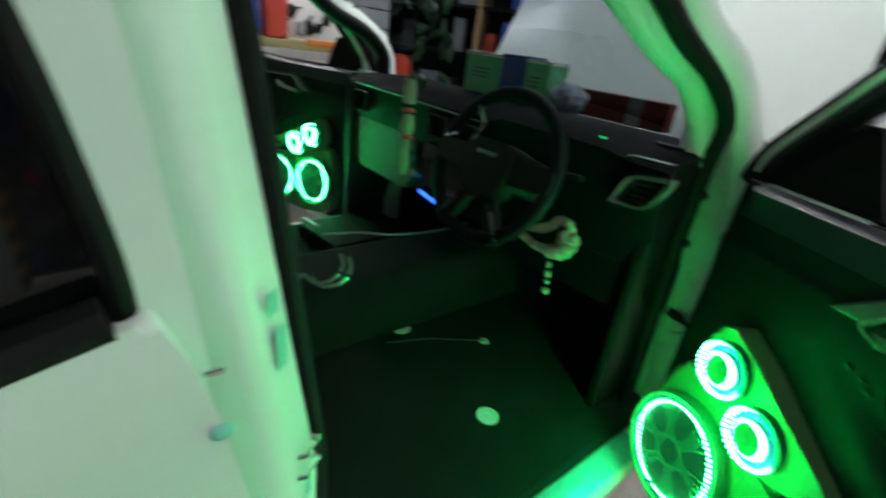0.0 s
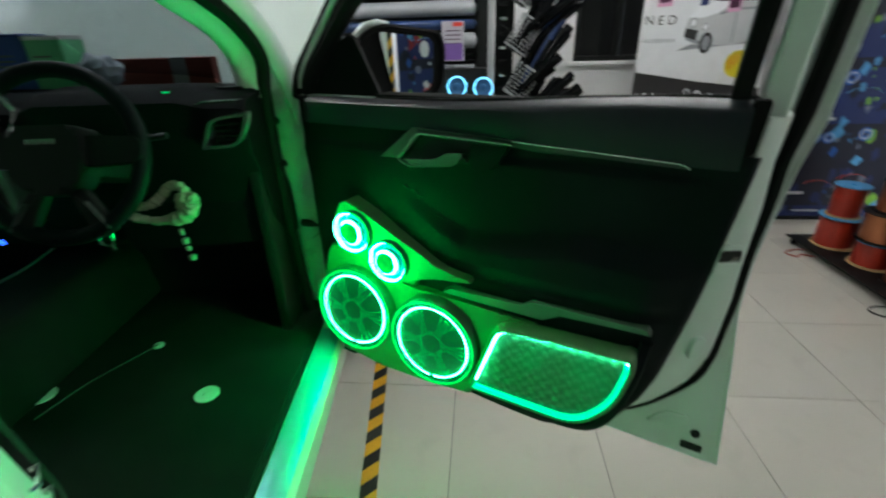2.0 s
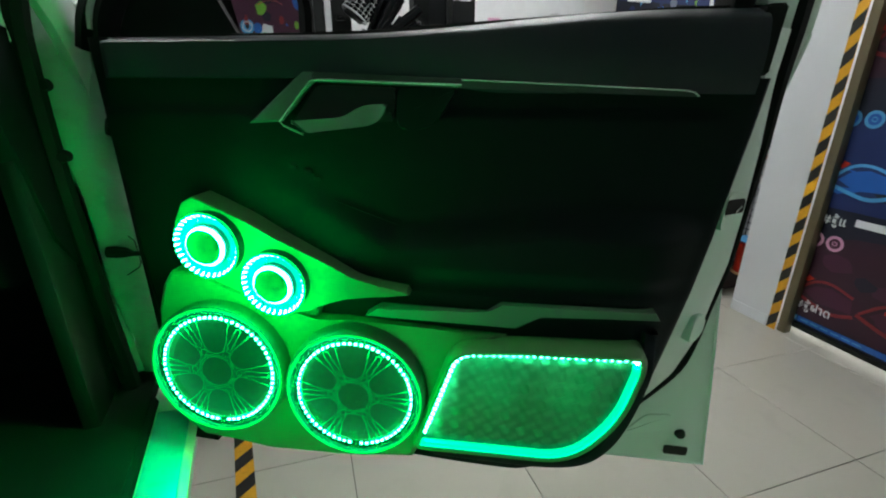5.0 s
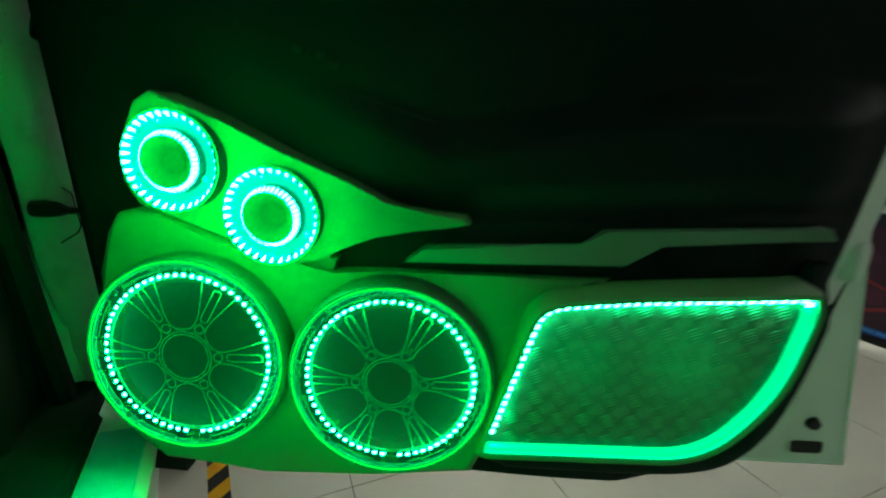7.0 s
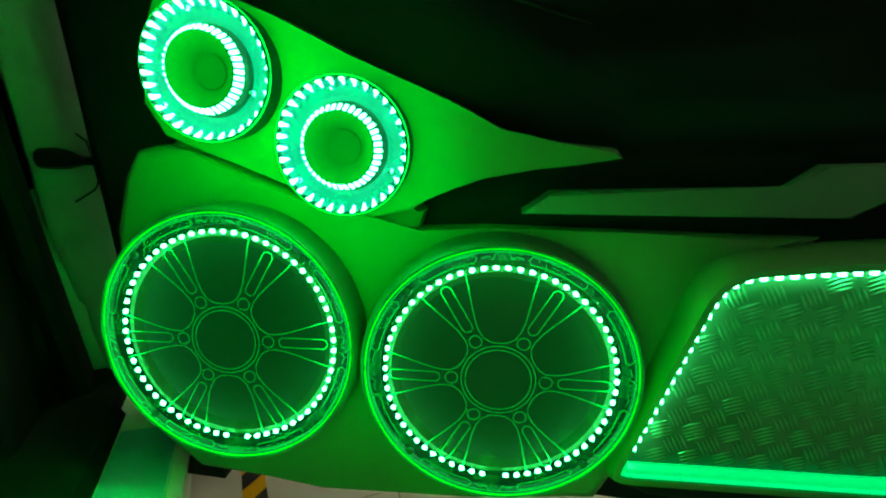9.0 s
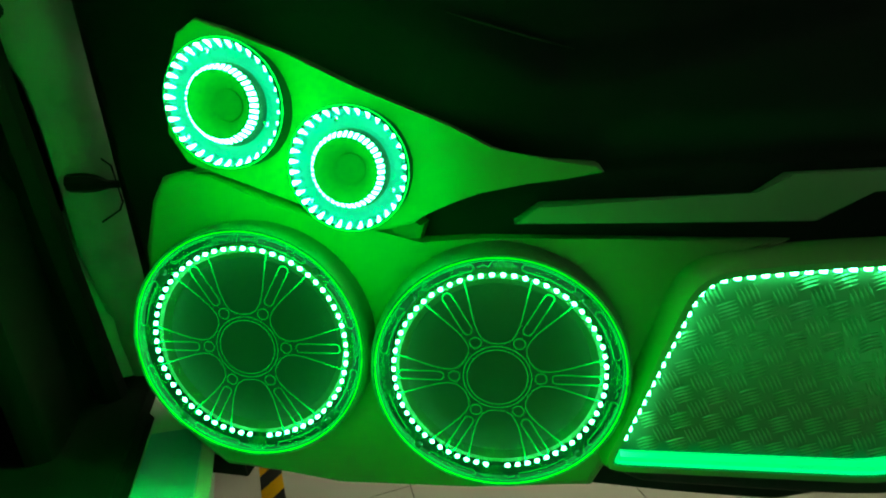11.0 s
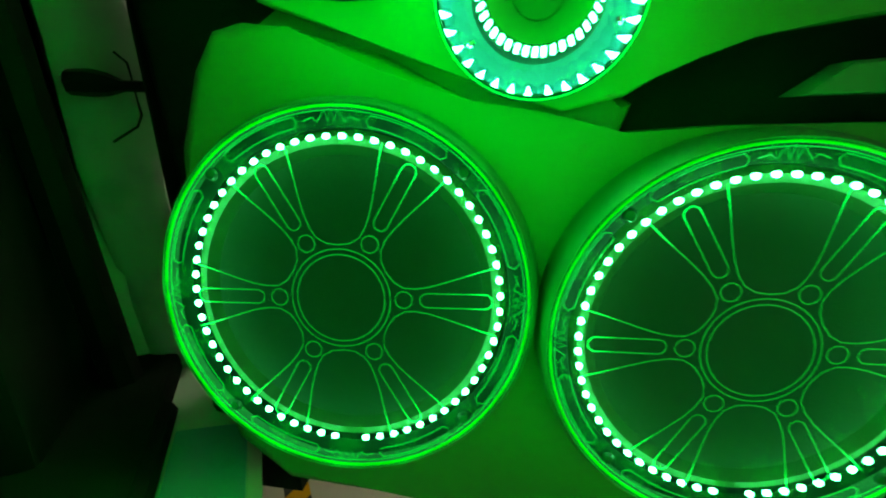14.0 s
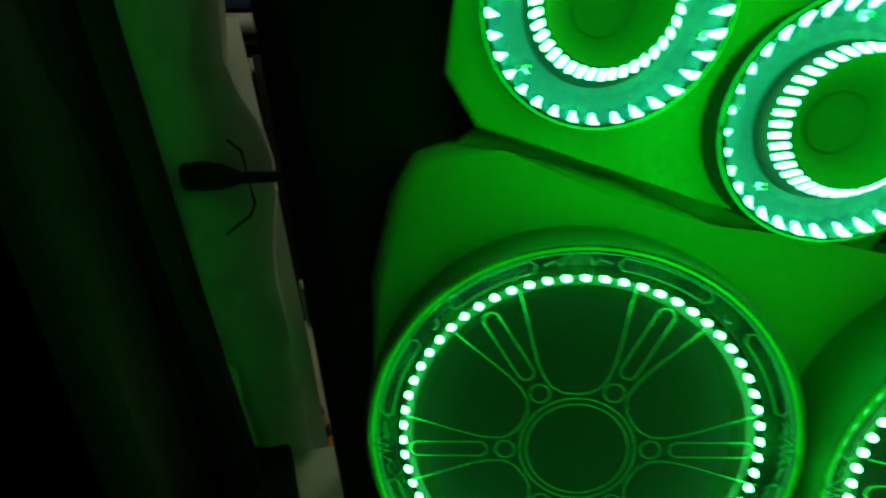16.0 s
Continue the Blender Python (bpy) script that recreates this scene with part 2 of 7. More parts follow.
def rounded(points, radius, n=5):
    """The outline with its corners rounded; radius is one number or one for each corner."""
    out, count = [], len(points)
    for i, p in enumerate(points):
        r = radius[i] if isinstance(radius, (list, tuple)) else radius
        p, a, b = Vector(p), Vector(points[i - 1]), Vector(points[(i + 1) % count])
        da, db = a - p, b - p
        r1 = min(r, da.length * 0.48, db.length * 0.48)
        if r1 < 1e-4:
            out.append(tuple(p))
            continue
        s, e = p + da.normalized() * r1, p + db.normalized() * r1
        for k in range(n + 1):
            t = k / n
            out.append(tuple((1 - t) ** 2 * s + 2 * t * (1 - t) * p + t * t * e))
    return out


def spline(points, n=6, closed=False):
    """Points on a smooth curve through the given ones."""
    pts = [Vector(p) for p in points]
    count, out = len(pts), []
    for i in range(count if closed else count - 1):
        p1, p2 = pts[i], pts[(i + 1) % count]
        p0 = pts[i - 1] if closed or i else p1 * 2 - p2
        p3 = pts[(i + 2) % count] if closed or i + 2 < count else p2 * 2 - p1
        for k in range(n):
            t = k / n
            out.append(0.5 * ((2 * p1) + (p2 - p0) * t + (2 * p0 - 5 * p1 + 4 * p2 - p3) * t * t + (3 * p1 - p0 - 3 * p2 + p3) * t ** 3))
    if not closed:
        out.append(pts[-1])
    return out


def tube(points, r, seg=8, closed=False, bm=None, flat=1.0, up=(0, 0, 1)):
    """A round or flattened rod along points."""
    bm = bm or bmesh.new()
    pts = [Vector(p) for p in points]
    n, rings = len(pts), []
    for i, p in enumerate(pts):
        a = pts[i - 1] if closed or i else p
        b = pts[(i + 1) % n] if closed or i + 1 < n else p
        t = (b - a).normalized()
        side = t.cross(Vector(up))
        if side.length < 1e-4:
            side = t.cross(Vector((1, 0, 0)))
        side.normalize()
        nor = side.cross(t)
        radius = r[i] if isinstance(r, (list, tuple)) else r
        rings.append([bm.verts.new(p + side * math.cos(2 * math.pi * k / seg) * radius + nor * math.sin(2 * math.pi * k / seg) * radius * flat) for k in range(seg)])
    for i in range(n if closed else n - 1):
        a, b = rings[i], rings[(i + 1) % n]
        for k in range(seg):
            bm.faces.new((a[k], a[(k + 1) % seg], b[(k + 1) % seg], b[k]))
    if not closed:
        bm.faces.new(rings[0][::-1]), bm.faces.new(rings[-1])
    return bm


def lathe(profile, seg=64, at=(0, 0, 0), bm=None, closed=False):
    """A profile of (radius, y) turned round the y axis; closed joins its end to its start."""
    bm = bm or bmesh.new()
    rings = []
    for r, y in profile:
        if r < 1e-6:
            rings.append([bm.verts.new((at[0], at[1] + y, at[2]))])
        else:
            rings.append([bm.verts.new((at[0] + r * math.cos(2 * math.pi * k / seg), at[1] + y, at[2] + r * math.sin(2 * math.pi * k / seg))) for k in range(seg)])
    n = len(rings)
    for i in range(n if closed else n - 1):
        a, b = rings[i], rings[(i + 1) % n]
        for k in range(seg):
            j = (k + 1) % seg
            if len(a) == 1:
                bm.faces.new((a[0], b[j], b[k]))
            elif len(b) == 1:
                bm.faces.new((a[k], a[j], b[0]))
            else:
                bm.faces.new((a[k], a[j], b[j], b[k]))
    return bm


def bar(a, b, w, h, bm=None, bevel=0.0):
    """A straight bar of section w by h from a to b."""
    a, b = Vector(a), Vector(b)
    q = (b - a).to_track_quat("Y", "Z").to_matrix().to_4x4()
    return box((w, (b - a).length, h), (a + b) / 2, bevel, bm, q)


def arc(r, a0, a1, n, y=0.0, c=(0, 0)):
    return [(c[0] + r * math.cos(radians(a0 + (a1 - a0) * k / n)), y, c[1] + r * math.sin(radians(a0 + (a1 - a0) * k / n))) for k in range(n + 1)]


# ---- frames of reference ----
HINGE = (-0.80, 0.68, 0.0)
DOOR = pose(*HINGE, 0, 0, 3.0)      # x along the open door, y away from the seat side
CAR = pose(*HINGE, 0, 0, 33.7)      # x to the car's right, y to its front
ROOM = pose(0, 0, 0, 0, 0, 28.5)    # along the tiles

# ---- the room ----
def room_shell():
    def wall(name, x0, x1, y0, y1, label, paint, z1=3.0):
        ob = part(name, box((x1 - x0, y1 - y0, z1), ((x0 + x1) / 2, (y0 + y1) / 2, z1 / 2)), paint, None, label, ROOM, smooth=False, kind="structure")
        ob["category"] = "wall"
        return ob

    # the front wall, with a dark window in it
    wx0, wx1, wz0, wz1, wy = 0.92, 1.66, 1.26, 2.35, 4.0
    bm = bmesh.new()
    for x0, x1, z0, z1 in ((-4.8, wx0, 0, 3.0), (wx1, 5.2, 0, 3.0), (wx0, wx1, 0, wz0), (wx0, wx1, wz1, 3.0)):
        box((x1 - x0, 0.15, z1 - z0), ((x0 + x1) / 2, wy + 0.075, (z0 + z1) / 2), bm=bm)
    front = part("wall_front", bm, WALL, None, "white painted plaster wall with a dark window", ROOM, smooth=False, kind="structure")
    front["category"] = "wall"
    wall("wall_right", 5.2, 5.35, -5.0, 4.0, "white painted plaster wall of the shop", WALL)
    wall("wall_left", -4.95, -4.8, -5.0, 4.0, "white painted plaster wall of the shop", WALL)
    # unseen closing wall, kept dark so that it bounces little light at the door
    wall("wall_back", -4.8, 5.2, -5.15, -5.0, "plain dark grey wall of the shop", SHADE_WALL)
    c = part("ceiling", box((10.2, 9.2, 0.1), (0.2, -0.5, 3.05)), CEILING, None, "white ceiling boards over the workshop", ROOM, smooth=False, kind="structure")
    c["category"] = "ceiling"

    win = thing("window_1", ROOM @ pose((wx0 + wx1) / 2, wy, 0), "dark unlit window in a black aluminium frame", "window", kind="structure")
    w = wx1 - wx0
    bm = bmesh.new()
    for x in (-w / 2 + 0.02, w / 2 - 0.02, -0.02):
        box((0.04, 0.06, wz1 - wz0), (x, 0.03, (wz0 + wz1) / 2), 0.004, bm)
    for z in (wz0 + 0.02, wz1 - 0.02):
        box((w - 0.08, 0.06, 0.04), (0, 0.03, z), 0.004, bm)
    part("window_frame", bm, BLACK_PLASTIC, win)
    for x in (-w / 4, w / 4):
        part("pane", box((w / 2 - 0.04, 0.008, wz1 - wz0 - 0.08), (x, 0.045, (wz0 + wz1) / 2)), DARK_GLASS, win)
    part("window_sill", box((w + 0.1, 0.05, 0.03), (0, -0.02, wz0 - 0.015), 0.006), WALL, win)

    # unseen ceiling tubes, placed to give the walls, floor and car their light
    for i, (x, y) in enumerate(((-3.6, 3.2), (1.0, 2.3), (-1.2, 1.6), (3.7, -1.4), (3.9, 0.9), (3.0, 0.7), (-3.8, 0.7))):
        lamp = thing("ceiling_light", ROOM @ pose(x, y, 3.0), "white fluorescent tube fitting lit on the ceiling", "ceiling light", "ceiling tubes")
        part("housing", box((1.26, 0.12, 0.05), (0, 0, -0.025), 0.008), COLUMN, lamp)
        for dy in (-0.035, 0.035):
            part("tube", tube([(-0.6, dy, -0.07), (0.6, dy, -0.07)], 0.016, 10), TUBE_GLOW, lamp, "lit fluorescent tube")


TUBE_GLOW = glow("lit_tube", (1.0, 0.98, 1.0), TUBE)
room_shell()


# ---- posts, posters and shelves to the right of the door ----
def column(m, strip=True):
    ob = thing("column", m, "white panelled column with hazard tape on its corner", "column", kind="structure")
    part("casing", box((0.34, 0.235, 3.0), (0.17, 0.1175, 1.5), 0.003), COLUMN, ob)
    # slanting black and yellow stripes up the corner
    y0, y1, step, z = -0.048, -0.002, 0.135, 0.0
    i = 0
    part("tape_backing", box((0.003, 0.046, 3.0), (-0.001, -0.025, 1.5)), TAPE_YELLOW, ob, "orange-yellow hazard tape")
    proto = None
    while z < 2.9:
        if proto is None:
            bm = bmesh.new()
            vs = [(y0, 0.050), (y1, 0.0), (y1, 0.067), (y0, 0.117)]
            a = [bm.verts.new((-0.004, y, zz)) for y, zz in vs]
            b = [bm.verts.new((-0.0025, y, zz)) for y, zz in vs]
            bm.faces.new(a), bm.faces.new(b[::-1])
            for k in range(4):
                bm.faces.new((a[k], b[k], b[(k + 1) % 4], a[(k + 1) % 4]))
            proto = part("stripe", bm, TAPE_BLACK, ob, smooth=False)
        else:
            twin("stripe", proto, ob, pose(0, 0, z))
        z += step
    if strip:
        part("edge_strip", box((0.05, 0.042, 3.0), (0.035, -0.072, 1.5), 0.004), BRONZE, ob, "bronze-coloured aluminium edge strip")
    part("skirting", box((0.006, 0.225, 0.06), (-0.002, 0.1175, 0.03)), COLUMN, ob)


def disc(bm, y, z, r, x=-0.002, inner=0.0):
    n = 20
    rim = [bm.verts.new((x, y + r * math.cos(2 * math.pi * k / n), z + r * math.sin(2 * math.pi * k / n))) for k in range(n)]
    if inner:
        hole = [bm.verts.new((x, y + inner * math.cos(2 * math.pi * k / n), z + inner * math.sin(2 * math.pi * k / n))) for k in range(n)]
        for k in range(n):
            bm.faces.new((rim[k], rim[(k + 1) % n], hole[(k + 1) % n], hole[k]))
    else:
        bm.faces.new(rim)
    return bm


def flat(points, x=-0.002, bm=None):
    bm = bm or bmesh.new()
    bm.faces.new([bm.verts.new((x, y, z)) for y, z in points])
    return bm


POSTER_BLUE = plain("poster_blue", (0.007, 0.020, 0.11))
POSTER_DARK = plain("poster_navy", (0.004, 0.006, 0.022))
POSTER_PLUM = plain("poster_plum", (0.055, 0.008, 0.035))
POSTER_SKY = plain("poster_sky", (0.08, 0.32, 0.62))
POSTER_PINK = plain("poster_pink", (0.60, 0.30, 0.46))
POSTER_RED = plain("poster_red", (0.55, 0.03, 0.012))
POSTER_WHITE = plain("poster_white", (0.72, 0.73, 0.76))
POSTER_VIOLET = plain("poster_violet", (0.16, 0.08, 0.30))
POSTER_STEEL = plain("poster_steel", (0.16, 0.18, 0.24))
POSTER_GREEN = plain("poster_green", (0.18, 0.42, 0.04))


def poster(m, width, low, high, label, second=None):
    """A tall printed shop board: dark seats, round speakers and bars of lettering, in bands."""
    ob = thing("poster_board", m, label, "poster")
    part("board", box((0.02, width, high - low), (0.012, -width / 2, (low + high) / 2)), POSTER_DARK, ob)
    h = high - low
    second = second or POSTER_PLUM
    bands = ((0.0, 0.045, POSTER_BLUE), (0.05, 0.20, second), (0.20, 0.33, second), (0.345, 0.52, POSTER_BLUE), (0.56, 0.66, POSTER_BLUE), (0.70, 0.84, second), (0.86, 0.97, POSTER_BLUE))
    for a, b, mat in bands:
        pts = [(-0.004, low + a * h + 0.004), (-width + 0.004, low + a * h + 0.004), (-width + 0.004, low + b * h), (-width * 0.45, low + b * h + 0.012 * h), (-0.004, low + (b - 0.03) * h)] if b - a > 0.08 else \
              [(-0.004, low + a * h + 0.004), (-width + 0.004, low + a * h + 0.004), (-width + 0.004, low + b * h), (-0.004, low + b * h)]
        part("print_band", flat(pts), mat, ob, smooth=False)
    # a collage of small parts
    rng = random.Random(int(width * 1000 + m.translation.y * 700))
    for k in range(170):
        y, z, r = -rng.uniform(0.05, width - 0.05), low + rng.uniform(0.03, 0.97) * h, rng.uniform(0.012, 0.07)
        n, turn, squash = rng.choice((3, 4, 4, 5, 12)), rng.uniform(0, 6), rng.uniform(0.35, 1.0)
        pts = [(y + r * math.cos(turn + 6.283 * q / n) * squash, z + r * math.sin(turn + 6.283 * q / n)) for q in range(n)]
        mat = rng.choice((POSTER_BLUE, POSTER_BLUE, POSTER_MID, POSTER_DARK, POSTER_DARK, POSTER_DARK, POSTER_STEEL, POSTER_GREEN, POSTER_SKY) if second is POSTER_DARK else (POSTER_SKY, POSTER_SKY, POSTER_DARK, POSTER_DARK, POSTER_CRIMSON, POSTER_RED, POSTER_MID, POSTER_MID, POSTER_STEEL, POSTER_STEEL, POSTER_GREEN, POSTER_WHITE))
        part("print_patch", flat(pts, -0.0026 - 0.00001 * k), mat, ob, smooth=False)
    # seat shapes and red lines
    for y, z, s, mat in ((-0.30, 0.13, 0.16, POSTER_RED), (-0.55, 0.15, 0.18, POSTER_RED), (-0.16, 0.42, 0.10, POSTER_RED), (-0.42, 0.45, 0.2, POSTER_SKY), (-0.50, 0.62, 0.16, POSTER_SKY), (-0.3, 0.78, 0.15, POSTER_RED)):
        zc = low + z * h
        bm = bmesh.new()
        pts = spline([(0, y - s * 0.7, 0), (0, y - s * 0.4, s * 0.3), (0, y + s * 0.1, s * 0.36), (0, y + s * 0.5, 0.0)], 5)
        tube([(-0.004, p.y, zc + p.z * 0.5) for p in pts], 0.008, 6, bm=bm, flat=0.2)
        part("print_line", bm, mat, ob)
    for y, z, r, mat in ((-0.20, 0.30, 0.045, POSTER_PINK), (-0.30, 0.30, 0.045, POSTER_PINK), (-0.20, 0.50, 0.052, POSTER_SKY), (-0.32, 0.50, 0.052, POSTER_SKY), (-0.55, 0.31, 0.05, POSTER_PINK), (-0.5, 0.72, 0.05, POSTER_SKY)):
        zc = low + z * h
        part("print_disc", disc(bmesh.new(), y, zc, r, -0.003), POSTER_MID if second is POSTER_DARK else mat, ob, smooth=False)
        part("print_ring", disc(bmesh.new(), y, zc, r * 0.72, -0.004, r * 0.6), POSTER_WHITE, ob, smooth=False)
        part("print_hub", disc(bmesh.new(), y, zc, r * 0.3, -0.0045), POSTER_DARK, ob, smooth=False)
    # unreadable captions become bars
    for y, z, w2, t2 in ((-0.11, 0.09, 0.15, 0.022), (-0.12, 0.36, 0.19, 0.022), (-0.12, 0.58, 0.2, 0.05), (-0.08, 0.545, 0.05, 0.03), (-0.16, 0.545, 0.11, 0.012), (-0.12, 0.68, 0.2, 0.03), (-0.10, 0.86, 0.22, 0.04), (-0.08, 0.02, 0.04, 0.03), (-0.22, 0.022, 0.2, 0.014)):
        zc = low + z * h
        part("caption_bar", flat([(y + 0.02, zc), (y + 0.02 - w2, zc), (y + 0.015 - w2, zc + t2), (y + 0.025, zc + t2)], -0.005), POSTER_WHITE, ob, smooth=False)
    for z in (low - 0.012, high + 0.012):
        part("frame_rail", bar((0, 0, z), (0, -width, z), 0.03, 0.025), BLACK_PLASTIC, ob, "black aluminium edge rail")
    return ob


def wall_board(m, width, low, high, label):
    """A printed shop board: blue car doors above plum ones, red arrows, speakers and captions."""
    ob = thing("poster_board", m, label, "poster")
    part("board", box((0.02, width, high - low), (0.012, -width / 2, (low + high) / 2)), POSTER_DARK, ob)

    def ink(pts, mat, x, name):
        part(name, flat(pts, x), mat, ob, smooth=False)

    def word(text, y, z, size):
        cu = bpy.data.curves.new("lettering", "FONT")
        cu.body, cu.size, cu.extrude, cu.offset = text, size, 0.0004, 0.0012
        cu.materials.append(POSTER_WHITE)
        t_ob = new("lettering", cu)
        t_ob.parent, t_ob.matrix_basis = ob, pose(-0.006, y, z, 90, 0, -90)

    def arrow(y, z, s):
        pts = spline([(0, y, z), (0, y - 0.012 * s, z + 0.045 * s), (0, y - 0.05 * s, z + 0.072 * s)], 6)
        part("print_arrow", tube([(-0.004, p.y, p.z) for p in pts], [0.010 * s] * len(pts), 6, flat=0.15, up=(1, 0, 0)), POSTER_RED, ob)
        ink([(y - 0.045 * s, z + 0.098 * s), (y - 0.088 * s, z + 0.082 * s), (y - 0.045 * s, z + 0.046 * s)], POSTER_RED, -0.006, "print_arrow_head")

    rng = random.Random(12)
    for base, body, shade, seat, ring in ((0.105, POSTER_PLUM, POSTER_WINE, POSTER_CRIMSON, POSTER_PINK), (0.70, POSTER_MID, POSTER_BLUE, POSTER_SKY, POSTER_SKY), (1.30, POSTER_PLUM, POSTER_WINE, POSTER_CRIMSON, POSTER_PINK), (1.85, POSTER_MID, POSTER_BLUE, POSTER_SKY, POSTER_SKY)):
        top = min(base + 0.50, high - 0.02)
        ink([(-0.004, base), (-width + 0.004, base), (-width + 0.004, top - 0.02), (-width * 0.5, top), (-width * 0.2, top - 0.03), (-0.004, top - 0.09)], shade, -0.002, "print_ground")
        for k in range(9):
            y, z, r = -rng.uniform(0.05, width - 0.15), base + rng.uniform(0.08, 0.36), rng.uniform(0.04, 0.10)
            pts = [(y + r * 1.3 * math.cos(a * 0.7) * rng.uniform(0.7, 1), z + r * 0.8 * math.sin(a * 0.7) * rng.uniform(0.6, 1)) for a in range(9)]
            ink(pts, (body, shade, POSTER_DARK)[k % 3], -0.0024 - 0.0001 * k, "print_patch")
        # a seat drawn in bright lines
        for q in range(3):
            y, z = -0.02 - 0.30 * q, base + 0.13
            line = spline([(0, y + 0.02, z), (0, y - 0.06, z + 0.075), (0, y - 0.14, z + 0.09), (0, y - 0.24, z + 0.06)], 5)
            part("print_line", tube([(-0.004, p.y, p.z) for p in line], 0.007, 6, flat=0.15, up=(1, 0, 0)), seat, ob)
            line = spline([(0, y + 0.03, z - 0.01), (0, y - 0.08, z - 0.045), (0, y - 0.17, z - 0.06), (0, y - 0.26, z - 0.03)], 5)
            part("print_line", tube([(-0.004, p.y, p.z) for p in line], 0.009, 6, flat=0.15, up=(1, 0, 0)), seat, ob)
            ink([(y - 0.02, z + 0.01), (y - 0.07, z + 0.055), (y - 0.14, z + 0.07), (y - 0.24, z + 0.045), (y - 0.25, z - 0.02), (y - 0.1, z - 0.03)], body, -0.0036, "print_seat")
        for y in (-0.022, -0.112, -0.42, -0.52, -0.80):
            zc = base + 0.425
            part("print_ring", disc(bmesh.new(), y, zc, 0.040, -0.0042, 0.026), ring, ob, smooth=False)
            part("print_cone", disc(bmesh.new(), y, zc, 0.026, -0.0040), body, ob, smooth=False)
            part("print_hub", disc(bmesh.new(), y, zc, 0.012, -0.0046, 0.008), ring, ob, smooth=False)
        arrow(0.0 - 0.006, base + 0.155, 0.8)
        arrow(-0.40, base + 0.17, 1.0)
    word("#ตู้ฝาด", -0.020, 0.152, 0.060)
    word("#ตู้แ", -0.026, 0.625, 0.060)
    ink([(-0.17, 0.637), (-0.36, 0.637), (-0.36, 0.672), (-0.17, 0.672)], POSTER_WHITE, -0.006, "caption_bar")
    ink([(-0.010, 0.072), (-0.045, 0.072), (-0.045, 0.100), (-0.010, 0.100)], POSTER_SKY, -0.004, "print_badge")
    ink([(-0.016, 0.078), (-0.039, 0.078), (-0.039, 0.094), (-0.016, 0.094)], POSTER_WHITE, -0.0046, "badge_mark")
    ink([(-0.05, 0.070), (-0.60, 0.070), (-0.60, 0.100), (-0.05, 0.100)], POSTER_MID, -0.004, "print_strip")
    for k in range(6):
        y = -0.065 - 0.05 * k
        ink([(y, 0.082), (y - 0.04, 0.082), (y - 0.04, 0.088), (y, 0.088)], POSTER_SKY, -0.0046, "caption_bar")
    for z in (low - 0.012, high + 0.012):
        part("frame_rail", bar((0, 0, z), (0, -width, z), 0.03, 0.025), BLACK_PLASTIC, ob, "black aluminium edge rail")
    part("side_rail", bar((0, -0.001, low), (0, -0.001, high), 0.008, 0.02), SATIN, ob, "thin aluminium side edge")


POSTER_MID, POSTER_WINE, POSTER_CRIMSON = plain("poster_mid_blue", (0.01, 0.10, 0.42)), plain("poster_wine", (0.03, 0.004, 0.018)), plain("poster_crimson", (0.22, 0.015, 0.02))
column(ROOM @ pose(2.40, 1.628, 0))
column(ROOM @ pose(2.40, -0.225, 0) @ Matrix.Diagonal((1, -1, 1, 1)), strip=False)
wall_board(ROOM @ pose(2.463, 1.571, 0.012), 0.93, 0.055, 2.35, "blue and plum printed shop board of car speakers and seats")
poster(ROOM @ pose(2.485, 0.62, 0), 0.80, 0.06, 2.35, "blue and plum printed shop board beside another board")
poster(ROOM @ pose(2.46, 3.40, 0, 0, 0, 90), 0.9, 0.08, 2.2, "dark blue printed shop board standing behind wire spools", POSTER_DARK)


def spool(x, y, z, r, h, wire, core, label):
    ob = thing("wire_spool", ROOM @ pose(x, y, z, 0, 0, (x * 997 + y * 313) % 90), label, "wire spool", "wire spools")
    turn = Matrix.Rotation(radians(90), 4, "X")
    bm = lathe([(0, 0), (r, 0), (r, 0.008), (core, 0.012)], 28)
    bmesh.ops.transform(bm, matrix=turn, verts=bm.verts)
    part("lower_flange", bm, PLY if wire is RED_WIRE else BLACK_PLASTIC, ob)
    # wound wire: a rippled barrel
    n = int(h / 0.008)
    prof = [(core, 0.008)] + [(r * 0.86 + (0.0022 if k % 2 else 0), 0.01 + (h - 0.02) * k / n) for k in range(n + 1)] + [(core, h - 0.008)]
    bm = lathe(prof, 28)
    bmesh.ops.transform(bm, matrix=turn, verts=bm.verts)
    part("winding", bm, wire, ob)
    bm = lathe([(core, h - 0.012), (r, h - 0.008), (r, h), (0.018, h), (0.018, h - 0.03), (0, h - 0.03)], 28)
    bmesh.ops.transform(bm, matrix=turn, verts=bm.verts)
    part("upper_flange", bm, POSTER_SKY if wire is RED_WIRE else BLACK_PLASTIC, ob)


